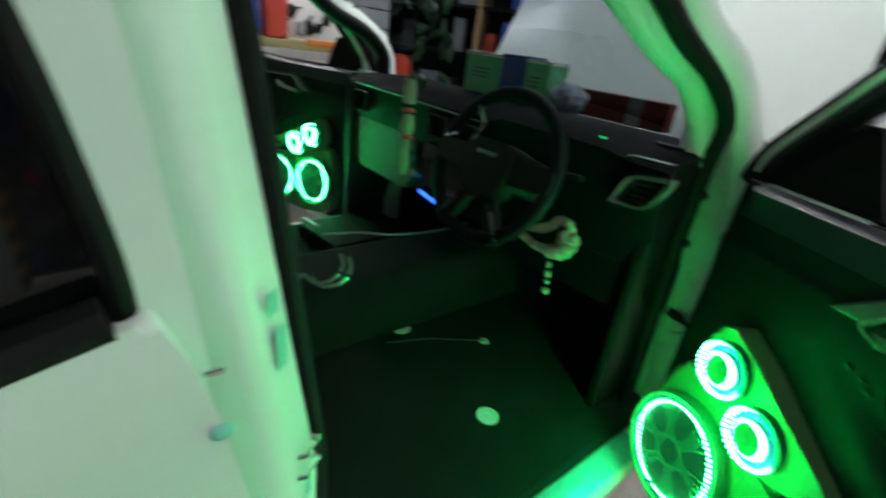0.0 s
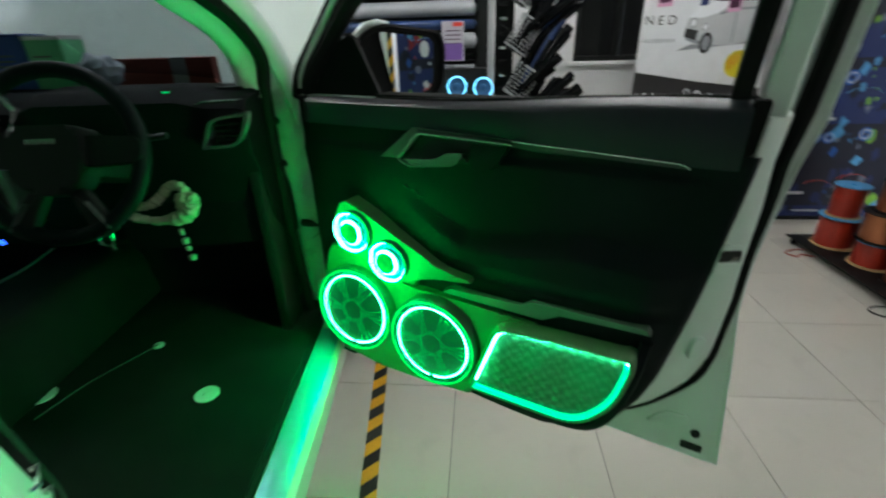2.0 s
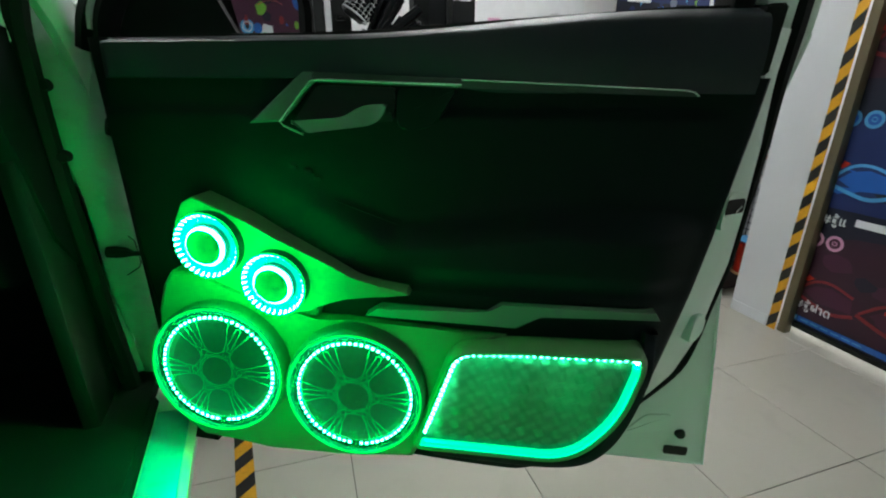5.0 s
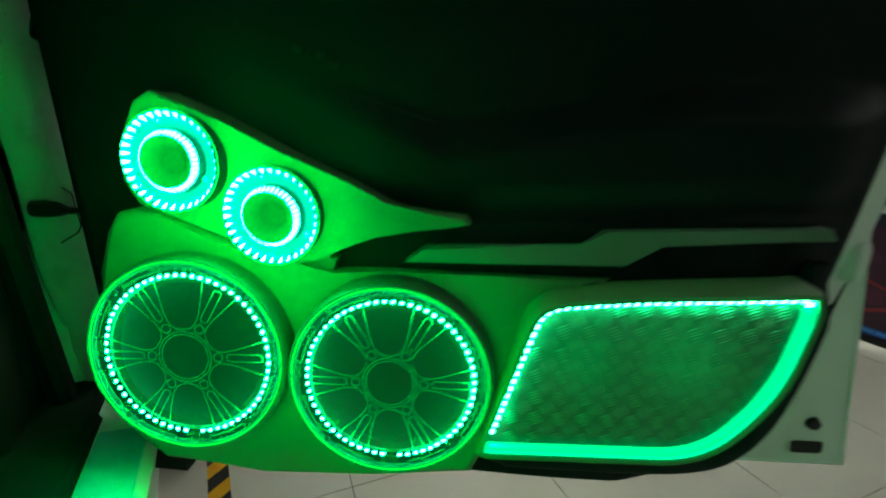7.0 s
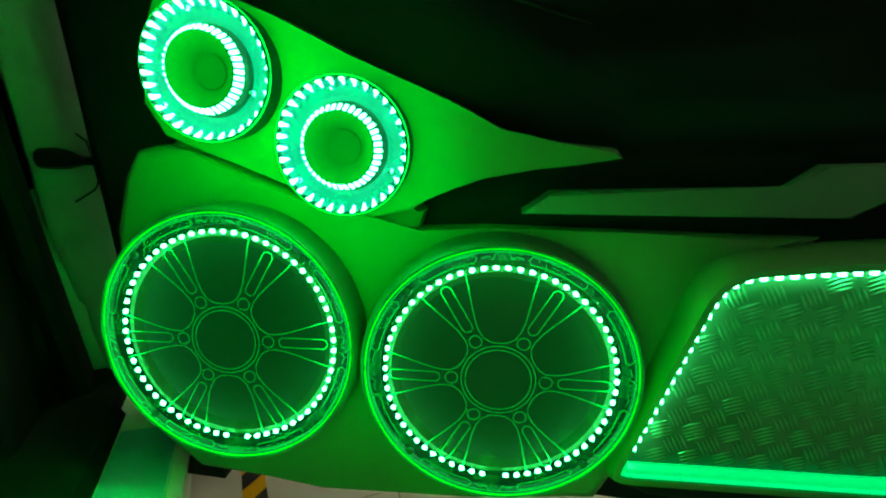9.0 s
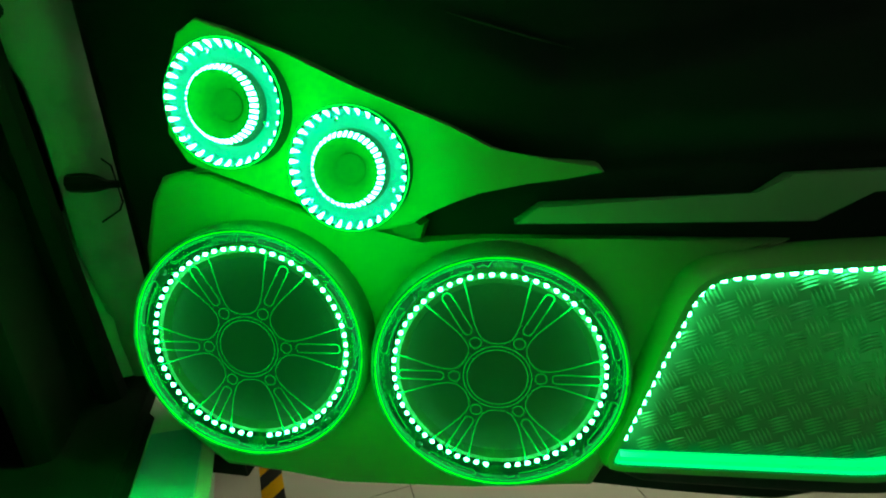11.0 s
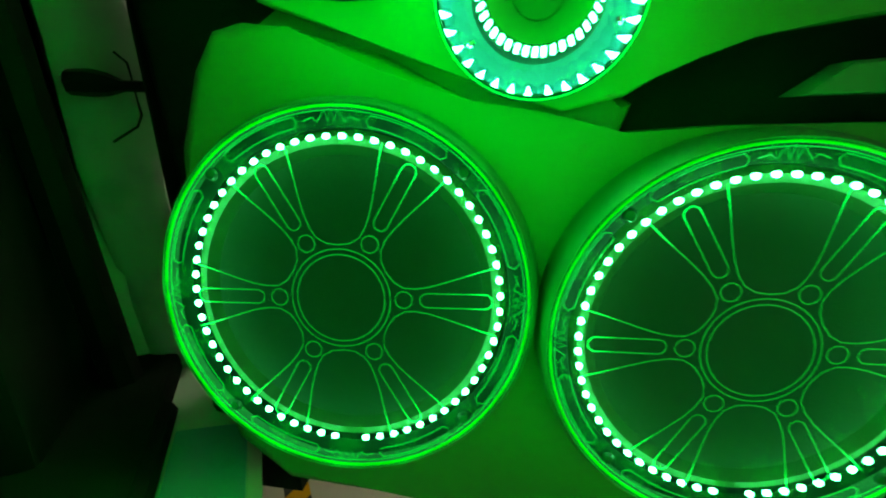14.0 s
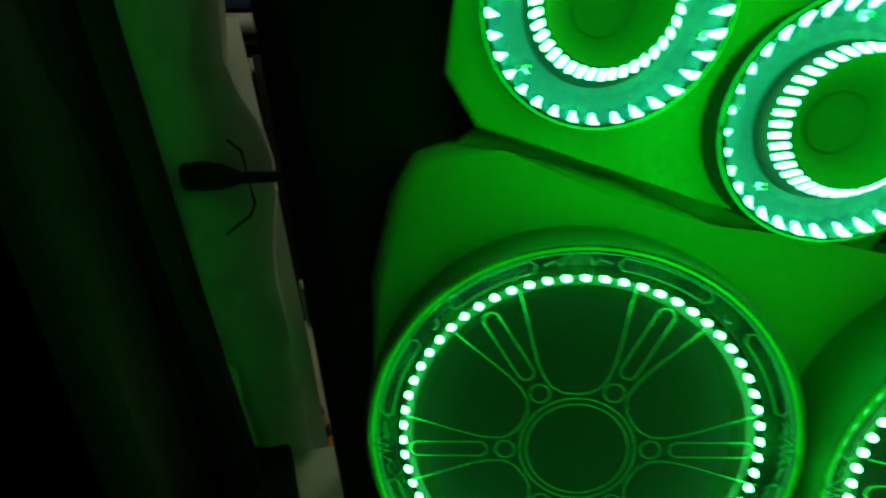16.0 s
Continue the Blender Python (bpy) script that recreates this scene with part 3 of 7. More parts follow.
def spools():
    for x, y, z, r, h, wire, label in (
            (2.66, 2.90, 0.06, 0.13, 0.22, RED_WIRE, "large wooden spool of red wire in a stack"),
            (2.66, 2.90, 0.282, 0.10, 0.22, RED_WIRE, "wooden spool of red wire on top of another"),
            (2.68, 2.58, 0.06, 0.12, 0.17, RED_WIRE, "spool of red wire at the foot of a stack"),
            (2.68, 2.58, 0.232, 0.13, 0.19, COPPER, "black spool of copper wire on a red one"),
            (2.68, 2.58, 0.424, 0.09, 0.20, COPPER, "black spool of copper wire on top of a stack"),
            (2.68, 2.30, 0.06, 0.12, 0.20, COPPER, "black spool of copper wire near the column"),
            (2.86, 2.14, 0.06, 0.11, 0.24, RED_WIRE, "spool of red wire with a blue flange"),
            (2.88, 2.42, 0.06, 0.09, 0.24, COPPER, "black spool of copper wire behind others")):
        spool(x, y, z, r, h, wire, 0.03, label)
    rack = thing("spool_rack", ROOM @ pose(2.72, 2.54, 0), "low black steel rack under the wire spools", "rack")
    for y in (-0.50, 0.50):
        for x in (-0.22, 0.22):
            part("leg", bar((x, y, 0), (x, y, 0.05), 0.03, 0.03), BLACK_PLASTIC, rack)
    part("shelf", box((0.52, 1.08, 0.012), (0, 0, 0.054), 0.003), BLACK_PLASTIC, rack)
    loop = thing("cable_loop", ROOM @ pose(2.40, 2.86, 0.006), "loose red cable end curling on the tiles", "cable")
    part("cable", tube(spline([(0.12, 0.06, 0), (0.02, 0.05, 0), (-0.06, 0.0, 0), (-0.02, -0.06, 0), (0.03, -0.03, 0), (0.1, -0.06, 0)], 8), 0.005, 8), RED_WIRE, loop)
    loop = thing("cable_loop", ROOM @ pose(2.40, 2.10, 0.006), "grey cable loop lying on the tiles", "cable")
    part("cable", tube(spline([(0.14, 0.03, 0), (0.02, 0.05, 0.0), (-0.05, 0.0, 0), (0.0, -0.06, 0), (0.14, -0.04, 0)], 8), 0.005, 8), BLACK_PLASTIC, loop)


spools()

PACKS = [plain("pack_blue", (0.03, 0.09, 0.40)), plain("pack_clear", (0.50, 0.52, 0.55), 0.12), plain("pack_red", (0.45, 0.04, 0.02)), plain("pack_black", (0.02, 0.02, 0.025)), plain("pack_grey", (0.28, 0.29, 0.31), 0.2), plain("pack_orange", (0.60, 0.20, 0.03)), plain("pack_green", (0.20, 0.42, 0.05))]


def grid_wall():
    """A wire-mesh shop wall hung with packets, behind the column."""
    x, y0, y1 = 3.02, 1.70, 2.90
    ob = thing("mesh_panel", ROOM @ pose(x, 0, 0), "grey wire-mesh display panel on a pale backing", "display panel")
    part("backing", box((0.02, y1 - y0, 2.6), (0.05, (y0 + y1) / 2, 1.3)), plain("pale_backing", (0.42, 0.43, 0.47), 0.6), ob)
    bm = bmesh.new()
    for k in range(int((y1 - y0) / 0.05) + 1):
        bar((0, y0 + 0.05 * k, 0.05), (0, y0 + 0.05 * k, 2.5), 0.005, 0.005, bm)
    for k in range(50):
        bar((0, y0, 0.05 + 0.05 * k), (0, y1, 0.05 + 0.05 * k), 0.005, 0.005, bm)
    part("wire_grid", bm, BLACK_PLASTIC, ob, "dark wire mesh", kind="stuff")
    BLUE_BAG, AMBER_BAG = surface("dark_blue_bag", (0.03, 0.045, 0.13), 0.25, vary=0.6, scale=30), surface("amber_bag", (0.20, 0.09, 0.04), 0.3, vary=0.6, scale=30)
    CLEAR_BAG, GREY_BAG = surface("clear_bag", (0.36, 0.38, 0.42), 0.22, vary=0.5, scale=30, spec=0.6), surface("grey_bag", (0.12, 0.13, 0.16), 0.3, vary=0.5, scale=30, spec=0.5)
    rng = random.Random(4)
    for row, z in enumerate((0.62, 0.80, 0.97, 1.14, 1.31, 1.48, 1.65, 1.82, 2.0)):
        y = y0 + 0.06
        while y < y1 - 0.05:
            w, h = rng.uniform(0.06, 0.14), rng.uniform(0.09, 0.19)
            if row == 0 and rng.random() < 0.6:
                y += w
                continue
            mat = rng.choice((CLEAR_BAG, GREY_BAG, GREY_BAG, PACKS[3], PACKS[4], CLEAR_BAG, PACKS[1], PACKS[2], BLUE_BAG, BLUE_BAG, AMBER_BAG))
            d = rng.uniform(0.03, 0.06)
            pk = thing("hanging_packet", ROOM @ pose(x - 0.045 - d / 2, y + w / 2, z, rng.uniform(-3, 3), rng.uniform(-2, 6), rng.uniform(-6, 6)),
                       "small coloured accessory packet hung on wire mesh", "packet", "packets on the mesh")
            bm = box((d, w * 0.9, h), (0, 0, 0), min(d, w) * 0.3)
            part("bag", bm, mat, pk)
            part("card", box((0.006, w * 0.92, h * 0.28), (-d / 2 - 0.002, 0, h * 0.33), 0.001), rng.choice((PACKS[0], PACKS[2], PAPER, PAPER, PACKS[4], BLUE_BAG, PACKS[3], AMBER_BAG)), pk, "printed header card")
            part("hook", bar((d / 2 - 0.004, 0, h * 0.42), (d / 2 + 0.05, 0, h * 0.42), 0.004, 0.004), CHROME, pk)
            if rng.random() < 0.45:
                # a coil of cable in the packet
                bm = bmesh.new()
                for q in range(3):
                    tube([(-d / 2 - 0.006 - 0.004 * q, (0.034 - 0.003 * q) * math.cos(a * math.pi / 8), -0.02 + (0.034 - 0.003 * q) * math.sin(a * math.pi / 8)) for a in range(16)], 0.004, 6, True, bm)
                part("cable_coil", bm, rng.choice((BLACK_PLASTIC, PACKS[4], PACKS[1])), pk)
            y += w + rng.uniform(0.0, 0.03)


grid_wall()


# ---- rack of film rolls, speakers and baskets in front of the front wall ----
CAGE = plain("grey_painted_wire", (0.38, 0.39, 0.40), 0.35)


LEAFLET_PAPER = plain("lilac_leaflet_paper", (0.42, 0.40, 0.46))


def film_rack():
    x0, x1, y = -0.86, 0.20, 3.02
    rack = thing("film_rack", ROOM @ pose(0, y, 0), "dark steel rack holding grey window-film rolls", "rack")
    for x in (x0, x1):
        bm = bmesh.new()
        bar((x, 0.0, 0), (x, 0.0, 2.5), 0.034, 0.05, bm)
        part("post", bm, CAGE if x > 0 else BLACK_PLASTIC, rack)
    part("dark_post", box((0.05, 0.06, 2.5), (x1 - 0.055, 0.02, 1.25)), BLACK_PLASTIC, rack)
    part("back_panel", box((x1 - x0, 0.02, 2.4), ((x0 + x1) / 2, 0.16, 1.25)), BLACK_PLASTIC, rack)
    part("counter", box((x1 - x0, 0.34, 0.03), ((x0 + x1) / 2, -0.02, 1.0), 0.004), BLACK_PLASTIC, rack)
    part("counter_front", box((x1 - x0 - 0.02, 0.02, 0.96), ((x0 + x1) / 2, -0.15, 0.5)), BLACK_PLASTIC, rack)
    z, k = 1.262, 0
    while z < 2.4:
        mat = FILM_GREY if k % 2 == 0 else (FILM_BLACK, FILM_BLUE)[k // 2 % 2]
        r = 0.046 if k % 2 == 0 else 0.032
        roll = thing("film_roll", ROOM @ pose((x0 + x1) / 2 - 0.02, y + 0.05, z), "horizontal roll of tinted window film on a rack", "film roll", "film rolls on the rack")
        bm = lathe([(0, -0.46), (r * 0.5, -0.46), (r * 0.5, -0.45), (r, -0.445), (r, 0.445), (r * 0.5, 0.45), (r * 0.5, 0.46), (0, 0.46)], 20)
        bmesh.ops.transform(bm, matrix=Matrix.Rotation(radians(90), 4, "Z"), verts=bm.verts)
        part("film", bm, mat, roll)
        z += 0.096
        k += 1
    leaf = thing("leaflet", ROOM @ pose(-0.045, y - 0.02, 1.45) @ Matrix.Scale(1.25, 4), "white and purple price leaflet hung on film rolls", "leaflet")
    part("sheet", box((0.115, 0.004, 0.19), (0, 0, 0)), LEAFLET_PAPER, leaf)
    part("print_block", box((0.10, 0.004, 0.08), (0, -0.003, -0.05)), POSTER_VIOLET, leaf, "purple printed block")
    part("print_block", box((0.05, 0.004, 0.020), (0.025, -0.003, 0.080)), POSTER_RED, leaf, "purple printed block")
    for k in range(4):
        part("caption_bar", box((0.08, 0.002, 0.005), (0, -0.003, 0.05 - 0.02 * k)), POSTER_PLUM, leaf)
    # display speakers with blue rings
    unit = thing("speaker_display", ROOM @ pose(-0.10, y - 0.12, 1.02), "black speaker display box with pale blue light rings", "speaker display")
    part("cabinet", box((0.60, 0.16, 0.27), (-0.03, 0.03, 0.135), 0.006), BLACK_PLASTIC, unit)
    for x, z, r in ((0.085, 0.165, 0.062), (0.255, 0.155, 0.062), (-0.05, 0.20, 0.045), (-0.05, 0.09, 0.03)):
        part("light_ring", lathe([(r * 1.02, -0.058), (r * 1.02, -0.066), (r * 0.90, -0.066), (r * 0.90, -0.058)], 28, (x, 0, z), closed=True), TEAL_LED, unit, "lit pale blue ring")
        part("speaker_cone", lathe([(r * 0.84, -0.06), (r * 0.4, -0.053), (r * 0.3, -0.062), (0, -0.066)], 24, (x, 0, z)), BLUE_CONE, unit)
    part("label_strip", box((0.36, 0.004, 0.022), (-0.1, -0.054, 0.03)), POSTER_SKY, unit, "blue strip with unreadable print")
    part("knob", lathe([(0, -0.075), (0.018, -0.075), (0.02, -0.054)], 16, (0.17, 0, 0.035)), SATIN, unit)


# the blue light of the display rings is put into the cone colour
BLUE_CONE = plain("blue_lit_cone", (0.03, 0.10, 0.22))
film_rack()


def roll_basket(x, y, z, lean, seed):
    """A leaning wire basket with tubes of film sticking out."""
    ob = thing("wire_basket", ROOM @ pose(x, y, z, 0, lean, 0), "tilted white wire basket full of black film tubes", "basket", "baskets of film tubes")
    bm = bmesh.new()
    for k in range(9):
        zz = 0.02 + 0.026 * k
        tube([(0.085 * math.cos(a * math.pi / 10), 0.085 * math.sin(a * math.pi / 10), zz) for a in range(20)], 0.0018 if k % 8 else 0.006, 5, True, bm)
    for a in range(16):
        c, s = 0.085 * math.cos(a * math.pi / 8), 0.085 * math.sin(a * math.pi / 8)
        bar((c, s, 0.02), (c, s, 0.23), 0.003, 0.003, bm)
    part("wire_cage", bm, CAGE, ob, kind="stuff")
    part("base", box((0.12, 0.12, 0.01), (0, 0, 0.01)), BLACK_PLASTIC, ob)
    arm = bmesh.new()
    bar((-0.08, 0, 0.1), (-0.20, 0, 0.1), 0.012, 0.012, arm)
    part("bracket", arm, BLACK_PLASTIC, ob)
    rng = random.Random(seed)
    for k in range(20):
        a, rr = rng.uniform(0, 6.28), rng.uniform(0.0, 0.062)
        length = rng.uniform(0.30, 0.58)
        rt = rng.uniform(0.018, 0.034)
        roll = thing("film_tube", ROOM @ pose(x, y, z, 0, lean, 0) @ pose(rr * math.cos(a), rr * math.sin(a), 0.03, rng.uniform(-14, 14), rng.uniform(-10, 22), 0), "thin black rolled film tube in a basket", "film tube", "film tubes")
        bm = lathe([(rt * 0.55, 0.0), (rt, 0.0), (rt, length), (rt * 0.6, length), (rt * 0.55, length - 0.05), (0, length - 0.05)], 10)
        bmesh.ops.transform(bm, matrix=Matrix.Rotation(radians(90), 4, "X"), verts=bm.verts)
        part("roll", bm, FILM_BLUE if k == 5 else FILM_BLACK, roll)


def basket_stand():
    st = thing("basket_stand", ROOM @ pose(0.30, 3.2, 0), "black upright stand with clips for film baskets", "stand")
    part("upright", box((0.13, 0.03, 2.3), (0.0, 0.09, 1.15), 0.004), BLACK_PLASTIC, st)
    part("foot", box((0.5, 0.4, 0.02), (0.1, 0, 0.01), 0.004), BLACK_PLASTIC, st)
    for k in range(9):
        part("clip", box((0.05, 0.03, 0.02), (-0.01, 0.03, 0.95 + 0.09 * k), 0.004), CHROME if k % 2 else BLACK_PLASTIC, st)


basket_stand()
for i, (z, lean) in enumerate(((0.86, 36), (1.12, 33), (1.42, 34), (1.72, 36))):
    roll_basket(0.36, 3.16, z - 0.05, lean, i + 3)


BANNER_SHEET = plain("banner_sheet", (0.66, 0.67, 0.69))


def banner():
    """A roll-up banner that shows a small white car, a yellow seal and lettering."""
    ob = thing("roll_up_banner", ROOM @ pose(1.27, 3.42, 0, 0, 0, 2), "white and black roll-up banner picturing a small car", "banner")
    w, z0, z1, edge = 0.92, 0.06, 2.05, 1.205
    part("sheet", box((w, 0.004, z1 - z0), (w / 2, 0.004, (z0 + z1) / 2)), BANNER_SHEET, ob, "white glossy banner sheet")
    part("foot", box((w + 0.04, 0.16, 0.06), (w / 2, 0, 0.03), 0.012), SATIN, ob, "silver banner base")

    def ink(pts, mat, y=0.0, name="print"):
        bm = bmesh.new()
        bm.faces.new([bm.verts.new((x, y, z)) for x, z in pts])
        return part(name, bm, mat, ob, smooth=False)

    grey, dark, pale = plain("banner_grey", (0.24, 0.25, 0.27)), plain("banner_black", (0.018, 0.017, 0.017)), plain("banner_silver", (0.44, 0.45, 0.46))
    ink([(0, z0), (w, z0), (w, edge - 0.13), (w * 0.5, edge - 0.075), (0, edge)], dark, -0.0005, "black_field")
    # car: body, cabin glass, wheels
    cx, cz, s = 0.60, 1.372, 0.60
    body = [(-0.5, 0.06), (-0.47, 0.20), (-0.36, 0.27), (-0.22, 0.31), (-0.08, 0.44), (0.12, 0.48), (0.34, 0.44), (0.44, 0.30), (0.47, 0.12), (0.42, 0.05), (0.1, 0.0), (-0.3, 0.0)]
    ink([(cx + x * s, cz + z * s * 1.5) for x, z in rounded(body, 0.05, 3)], pale, -0.0015, "car_body")
    ink([(cx - 0.55 * s, cz - 0.03), (cx + 0.5 * s, cz + 0.02), (cx + 0.45 * s, cz + 0.045), (cx - 0.4 * s, cz + 0.01)], grey, -0.001, "car_shadow")
    for pts in ([(-0.18, 0.31), (-0.06, 0.41), (0.06, 0.43), (0.05, 0.31)], [(0.09, 0.31), (0.1, 0.43), (0.3, 0.41), (0.34, 0.31)]):
        ink([(cx + x * s, cz + z * s * 1.5) for x, z in pts], dark, -0.0022, "car_window")
    ink([(cx + x * s, cz + z * s * 1.5) for x, z in [(-0.49, 0.07), (-0.47, 0.13), (-0.33, 0.11), (-0.34, 0.04)]], dark, -0.0022, "car_grille")
    for pts, mat in (([(-0.47, 0.205), (-0.36, 0.275), (-0.20, 0.315), (0.02, 0.305), (-0.12, 0.235), (-0.30, 0.20)], POSTER_WHITE), ([(-0.46, 0.045), (-0.30, 0.010), (-0.29, 0.035), (-0.455, 0.068)], grey), ([(-0.12, 0.235), (0.06, 0.262), (0.40, 0.270), (0.40, 0.255), (0.06, 0.245), (-0.12, 0.215)], grey), ([(0.07, 0.02), (0.085, 0.02), (0.075, 0.30), (0.06, 0.30)], grey)):
        ink([(cx + x * s, cz + z * s * 1.5) for x, z in pts], mat, -0.0019, "car_panel")
    for x, z, r in ((-0.40, 0.165, 0.038), (-0.255, 0.135, 0.030)):
        ink([(cx + (x + r * math.cos(k * math.pi / 8)) * s, cz + (z * 1.5 + r * 1.4 * math.sin(k * math.pi / 8)) * s) for k in range(16)], grey, -0.0024, "car_headlight")
        ink([(cx + (x + r * 0.7 * math.cos(k * math.pi / 8)) * s, cz + (z * 1.5 + r * math.sin(k * math.pi / 8)) * s) for k in range(16)], POSTER_WHITE, -0.0027, "car_lamp_glass")
    for x, z in ((-0.22, 0.02), (0.36, 0.08)):
        ink([(cx + (x + 0.075 * math.cos(k * math.pi / 10)) * s, cz + (z * 1.5 + 0.115 * math.sin(k * math.pi / 10)) * s) for k in range(20)], dark, -0.0028, "car_wheel")
        ink([(cx + (x + 0.045 * math.cos(k * math.pi / 10)) * s, cz + (z * 1.5 + 0.08 * math.sin(k * math.pi / 10)) * s) for k in range(20)], grey, -0.0034, "car_hubcap")
    yellow = plain("banner_yellow", (0.62, 0.52, 0.02))
    ink([(0.725 + 0.092 * math.cos(k * math.pi / 12), 1.245 + 0.092 * math.sin(k * math.pi / 12)) for k in range(24)], yellow, -0.0012, "yellow_seal")
    for r in (0.02, 0.035, 0.05, 0.065):
        bm = tube([(0.715 + r * math.cos(a * 0.2), -0.002, 1.24 + r * math.sin(a * 0.2)) for a in range(6, 20)], 0.005, 5, flat=0.3)
        part("seal_arc", bm, POSTER_RED, ob)
    # coloured stickers over the car
    for x, z, w2, h2, mat in ((0.37, 1.60, 0.075, 0.12, POSTER_BLUE), (0.57, 1.58, 0.09, 0.18, POSTER_PINK), (0.09, 1.625, 0.10, 0.12, POSTER_PINK)):
        ink([(x, z), (x + w2, z + 0.005), (x + w2 + 0.01, z + h2), (x + 0.01, z + h2)], POSTER_WHITE if mat is not POSTER_PINK else mat, -0.004, "sticker")
        ink([(x + 0.01, z + 0.025), (x + w2 - 0.01, z + 0.03), (x + w2 - 0.005, z + h2 - 0.03), (x + 0.015, z + h2 - 0.03)], mat if mat is not POSTER_PINK else POSTER_PLUM, -0.0046, "sticker_print")
    # lettering that can be read in part
    def word(text, x, z, size, mat, name):
        cu = bpy.data.curves.new(name, "FONT")
        cu.body, cu.size, cu.extrude = text, size, 0.0006
        t_ob = new(name, cu)
        t_ob.parent, t_ob.matrix_basis = ob, pose(x, -0.002, z, 90, 0, 0)
        cu.materials.append(mat)
        return t_ob

    word("N E D", 0.02, 1.515, 0.085, dark, "lettering")
    word("TALLIZED FILM", 0.01, 1.40, 0.036, grey, "lettering")
    for k, (x, z) in enumerate(((0.40, 1.055), (0.48, 1.04), (0.57, 1.02), (0.70, 0.995))):
        r = 0.026 + 0.006 * (k == 3)
        ink([(x + r * math.cos(q * math.pi / 8), z + r * 1.15 * math.sin(q * math.pi / 8)) for q in range(16)], pale if k != 1 else POSTER_WHITE, -0.0016, "round_badge")
        ink([(x + r * 0.55 * math.cos(q * math.pi / 8), z + r * 0.5 * math.sin(q * math.pi / 8)) for q in range(16)], dark, -0.0022, "badge_mark")
    for x, w2 in ((0.02, 0.03), (0.07, 0.05), (0.14, 0.03)):
        ink([(x, 0.94), (x + w2, 0.935), (x + w2 * 0.6, 1.06), (x + w2 * 0.1, 1.05)], POSTER_WHITE, -0.0016, "brush_mark")
    part("pole", tube([(w / 2, 0.03, 0.05), (w / 2, 0.03, z1)], 0.012, 8), SATIN, ob)


banner()


# goods seen past the far door and through the windscreen
def far_goods():
    bd = thing("display_board", CAR @ pose(-3.62, 0.0, 0), "white slatted display board for car parts", "display board")
    for k in range(8):
        part("slat", box((0.03, 2.0, 0.145), (0, 0.35, 1.02 + 0.155 * k), 0.004), PAPER, bd)
    for y in (-0.6, 1.3):
        part("upright", box((0.06, 0.06, 2.4), (-0.05, y, 1.2)), BLACK_PLASTIC, bd)
    rng = random.Random(12)
    for k in range(16):
        y, z = -0.1 + 0.075 * k, 1.46 + 0.34 * rng.random()
        s = rng.uniform(0.04, 0.075)
        it = thing("wall_bracket", CAR @ pose(-3.57, y, z, rng.uniform(-30, 30), 0, 0), "small black bracket hung on a white board", "bracket", "brackets on the board")
        bm = box((0.05, s, s * 1.3), (0, 0, 0), 0.008)
        bar((0, 0, s * 0.5), (0, s * 0.8, s * 1.0), 0.03, 0.014, bm)
        part("plate", bm, BLACK_PLASTIC if k % 4 else PACKS[4], it)
    table = thing("stall_table", CAR @ pose(-3.35, 0.35, 0), "olive-topped stall table with an orange rail", "table")
    part("tabletop", box((0.34, 0.9, 0.06), (0, 0, 1.37), 0.01), plain("olive_board", (0.30, 0.28, 0.12)), table)
    part("front_rail", box((0.03, 0.44, 0.05), (0.17, 0.26, 1.395), 0.006), PACKS[5], table, "orange rail")
    for y, w, h, mat, label in ((-0.16, 0.16, 0.36, PACKS[2], "red plastic sack standing on the stall table"), (-0.34, 0.13, 0.30, PACKS[0], "blue plastic sack standing on the stall table")):
        sack = thing("plastic_sack", CAR @ pose(-3.30, 0.35 + y, 1.40), label, "sack", "sacks on the stall table")
        bm = box((0.16, w, h), (0, 0, h / 2), 0.03, seg=3)
        bmesh.ops.subdivide_edges(bm, edges=bm.edges[:], cuts=2, use_grid_fill=True)
        for v in bm.verts:
            v.co += Vector((1, 1, 0)) * 0.014 * noise.noise(v.co * 14) * min(1.0, v.co.z * 8)
        part("film", bm, mat, sack)
    for x in (-0.12, 0.12):
        for y in (-0.4, 0.4):
            part("leg", box((0.05, 0.05, 1.34), (x, y, 0.67), 0.006), BLACK_PLASTIC, table)
    shelf = thing("stock_shelf", CAR @ pose(-3.3, 2.1, 0, 0, 0, 35), "dark stock shelf crowded with boxes", "shelf")
    part("back_panel", box((2.0, 0.03, 2.4), (0, 0.2, 1.2)), BLACK_PLASTIC, shelf)
    for z in (0.5, 1.05, 1.45, 1.85, 2.25):
        part("board", box((2.0, 0.4, 0.03), (0, 0, z), 0.004), BLACK_PLASTIC, shelf)
    for x in (-1.0, 0.1, 1.0):
        part("upright", box((0.05, 0.4, 2.4), (x, 0, 1.2), 0.004), PLY if x == 0.1 else BLACK_PLASTIC, shelf)
    for k in range(22):
        z = (0.515, 1.065, 1.465, 1.865)[k % 4]
        x = -0.9 + 1.75 * ((k * 7) % 22) / 22
        w, h = rng.uniform(0.08, 0.2), rng.uniform(0.12, 0.30)
        bx = thing("stock_box", CAR @ pose(-3.3, 2.1, 0, 0, 0, 35) @ pose(x, -0.05, z, 0, 0, rng.uniform(-8, 8)), "small stock carton on a dark shelf", "carton", "cartons on the stock shelf")
        part("carton", box((w, 0.16, h), (0, 0, h / 2), 0.004), rng.choice((PACKS[3], PACKS[3], PACKS[4], PACKS[0], PACKS[2])), bx)


far_goods()


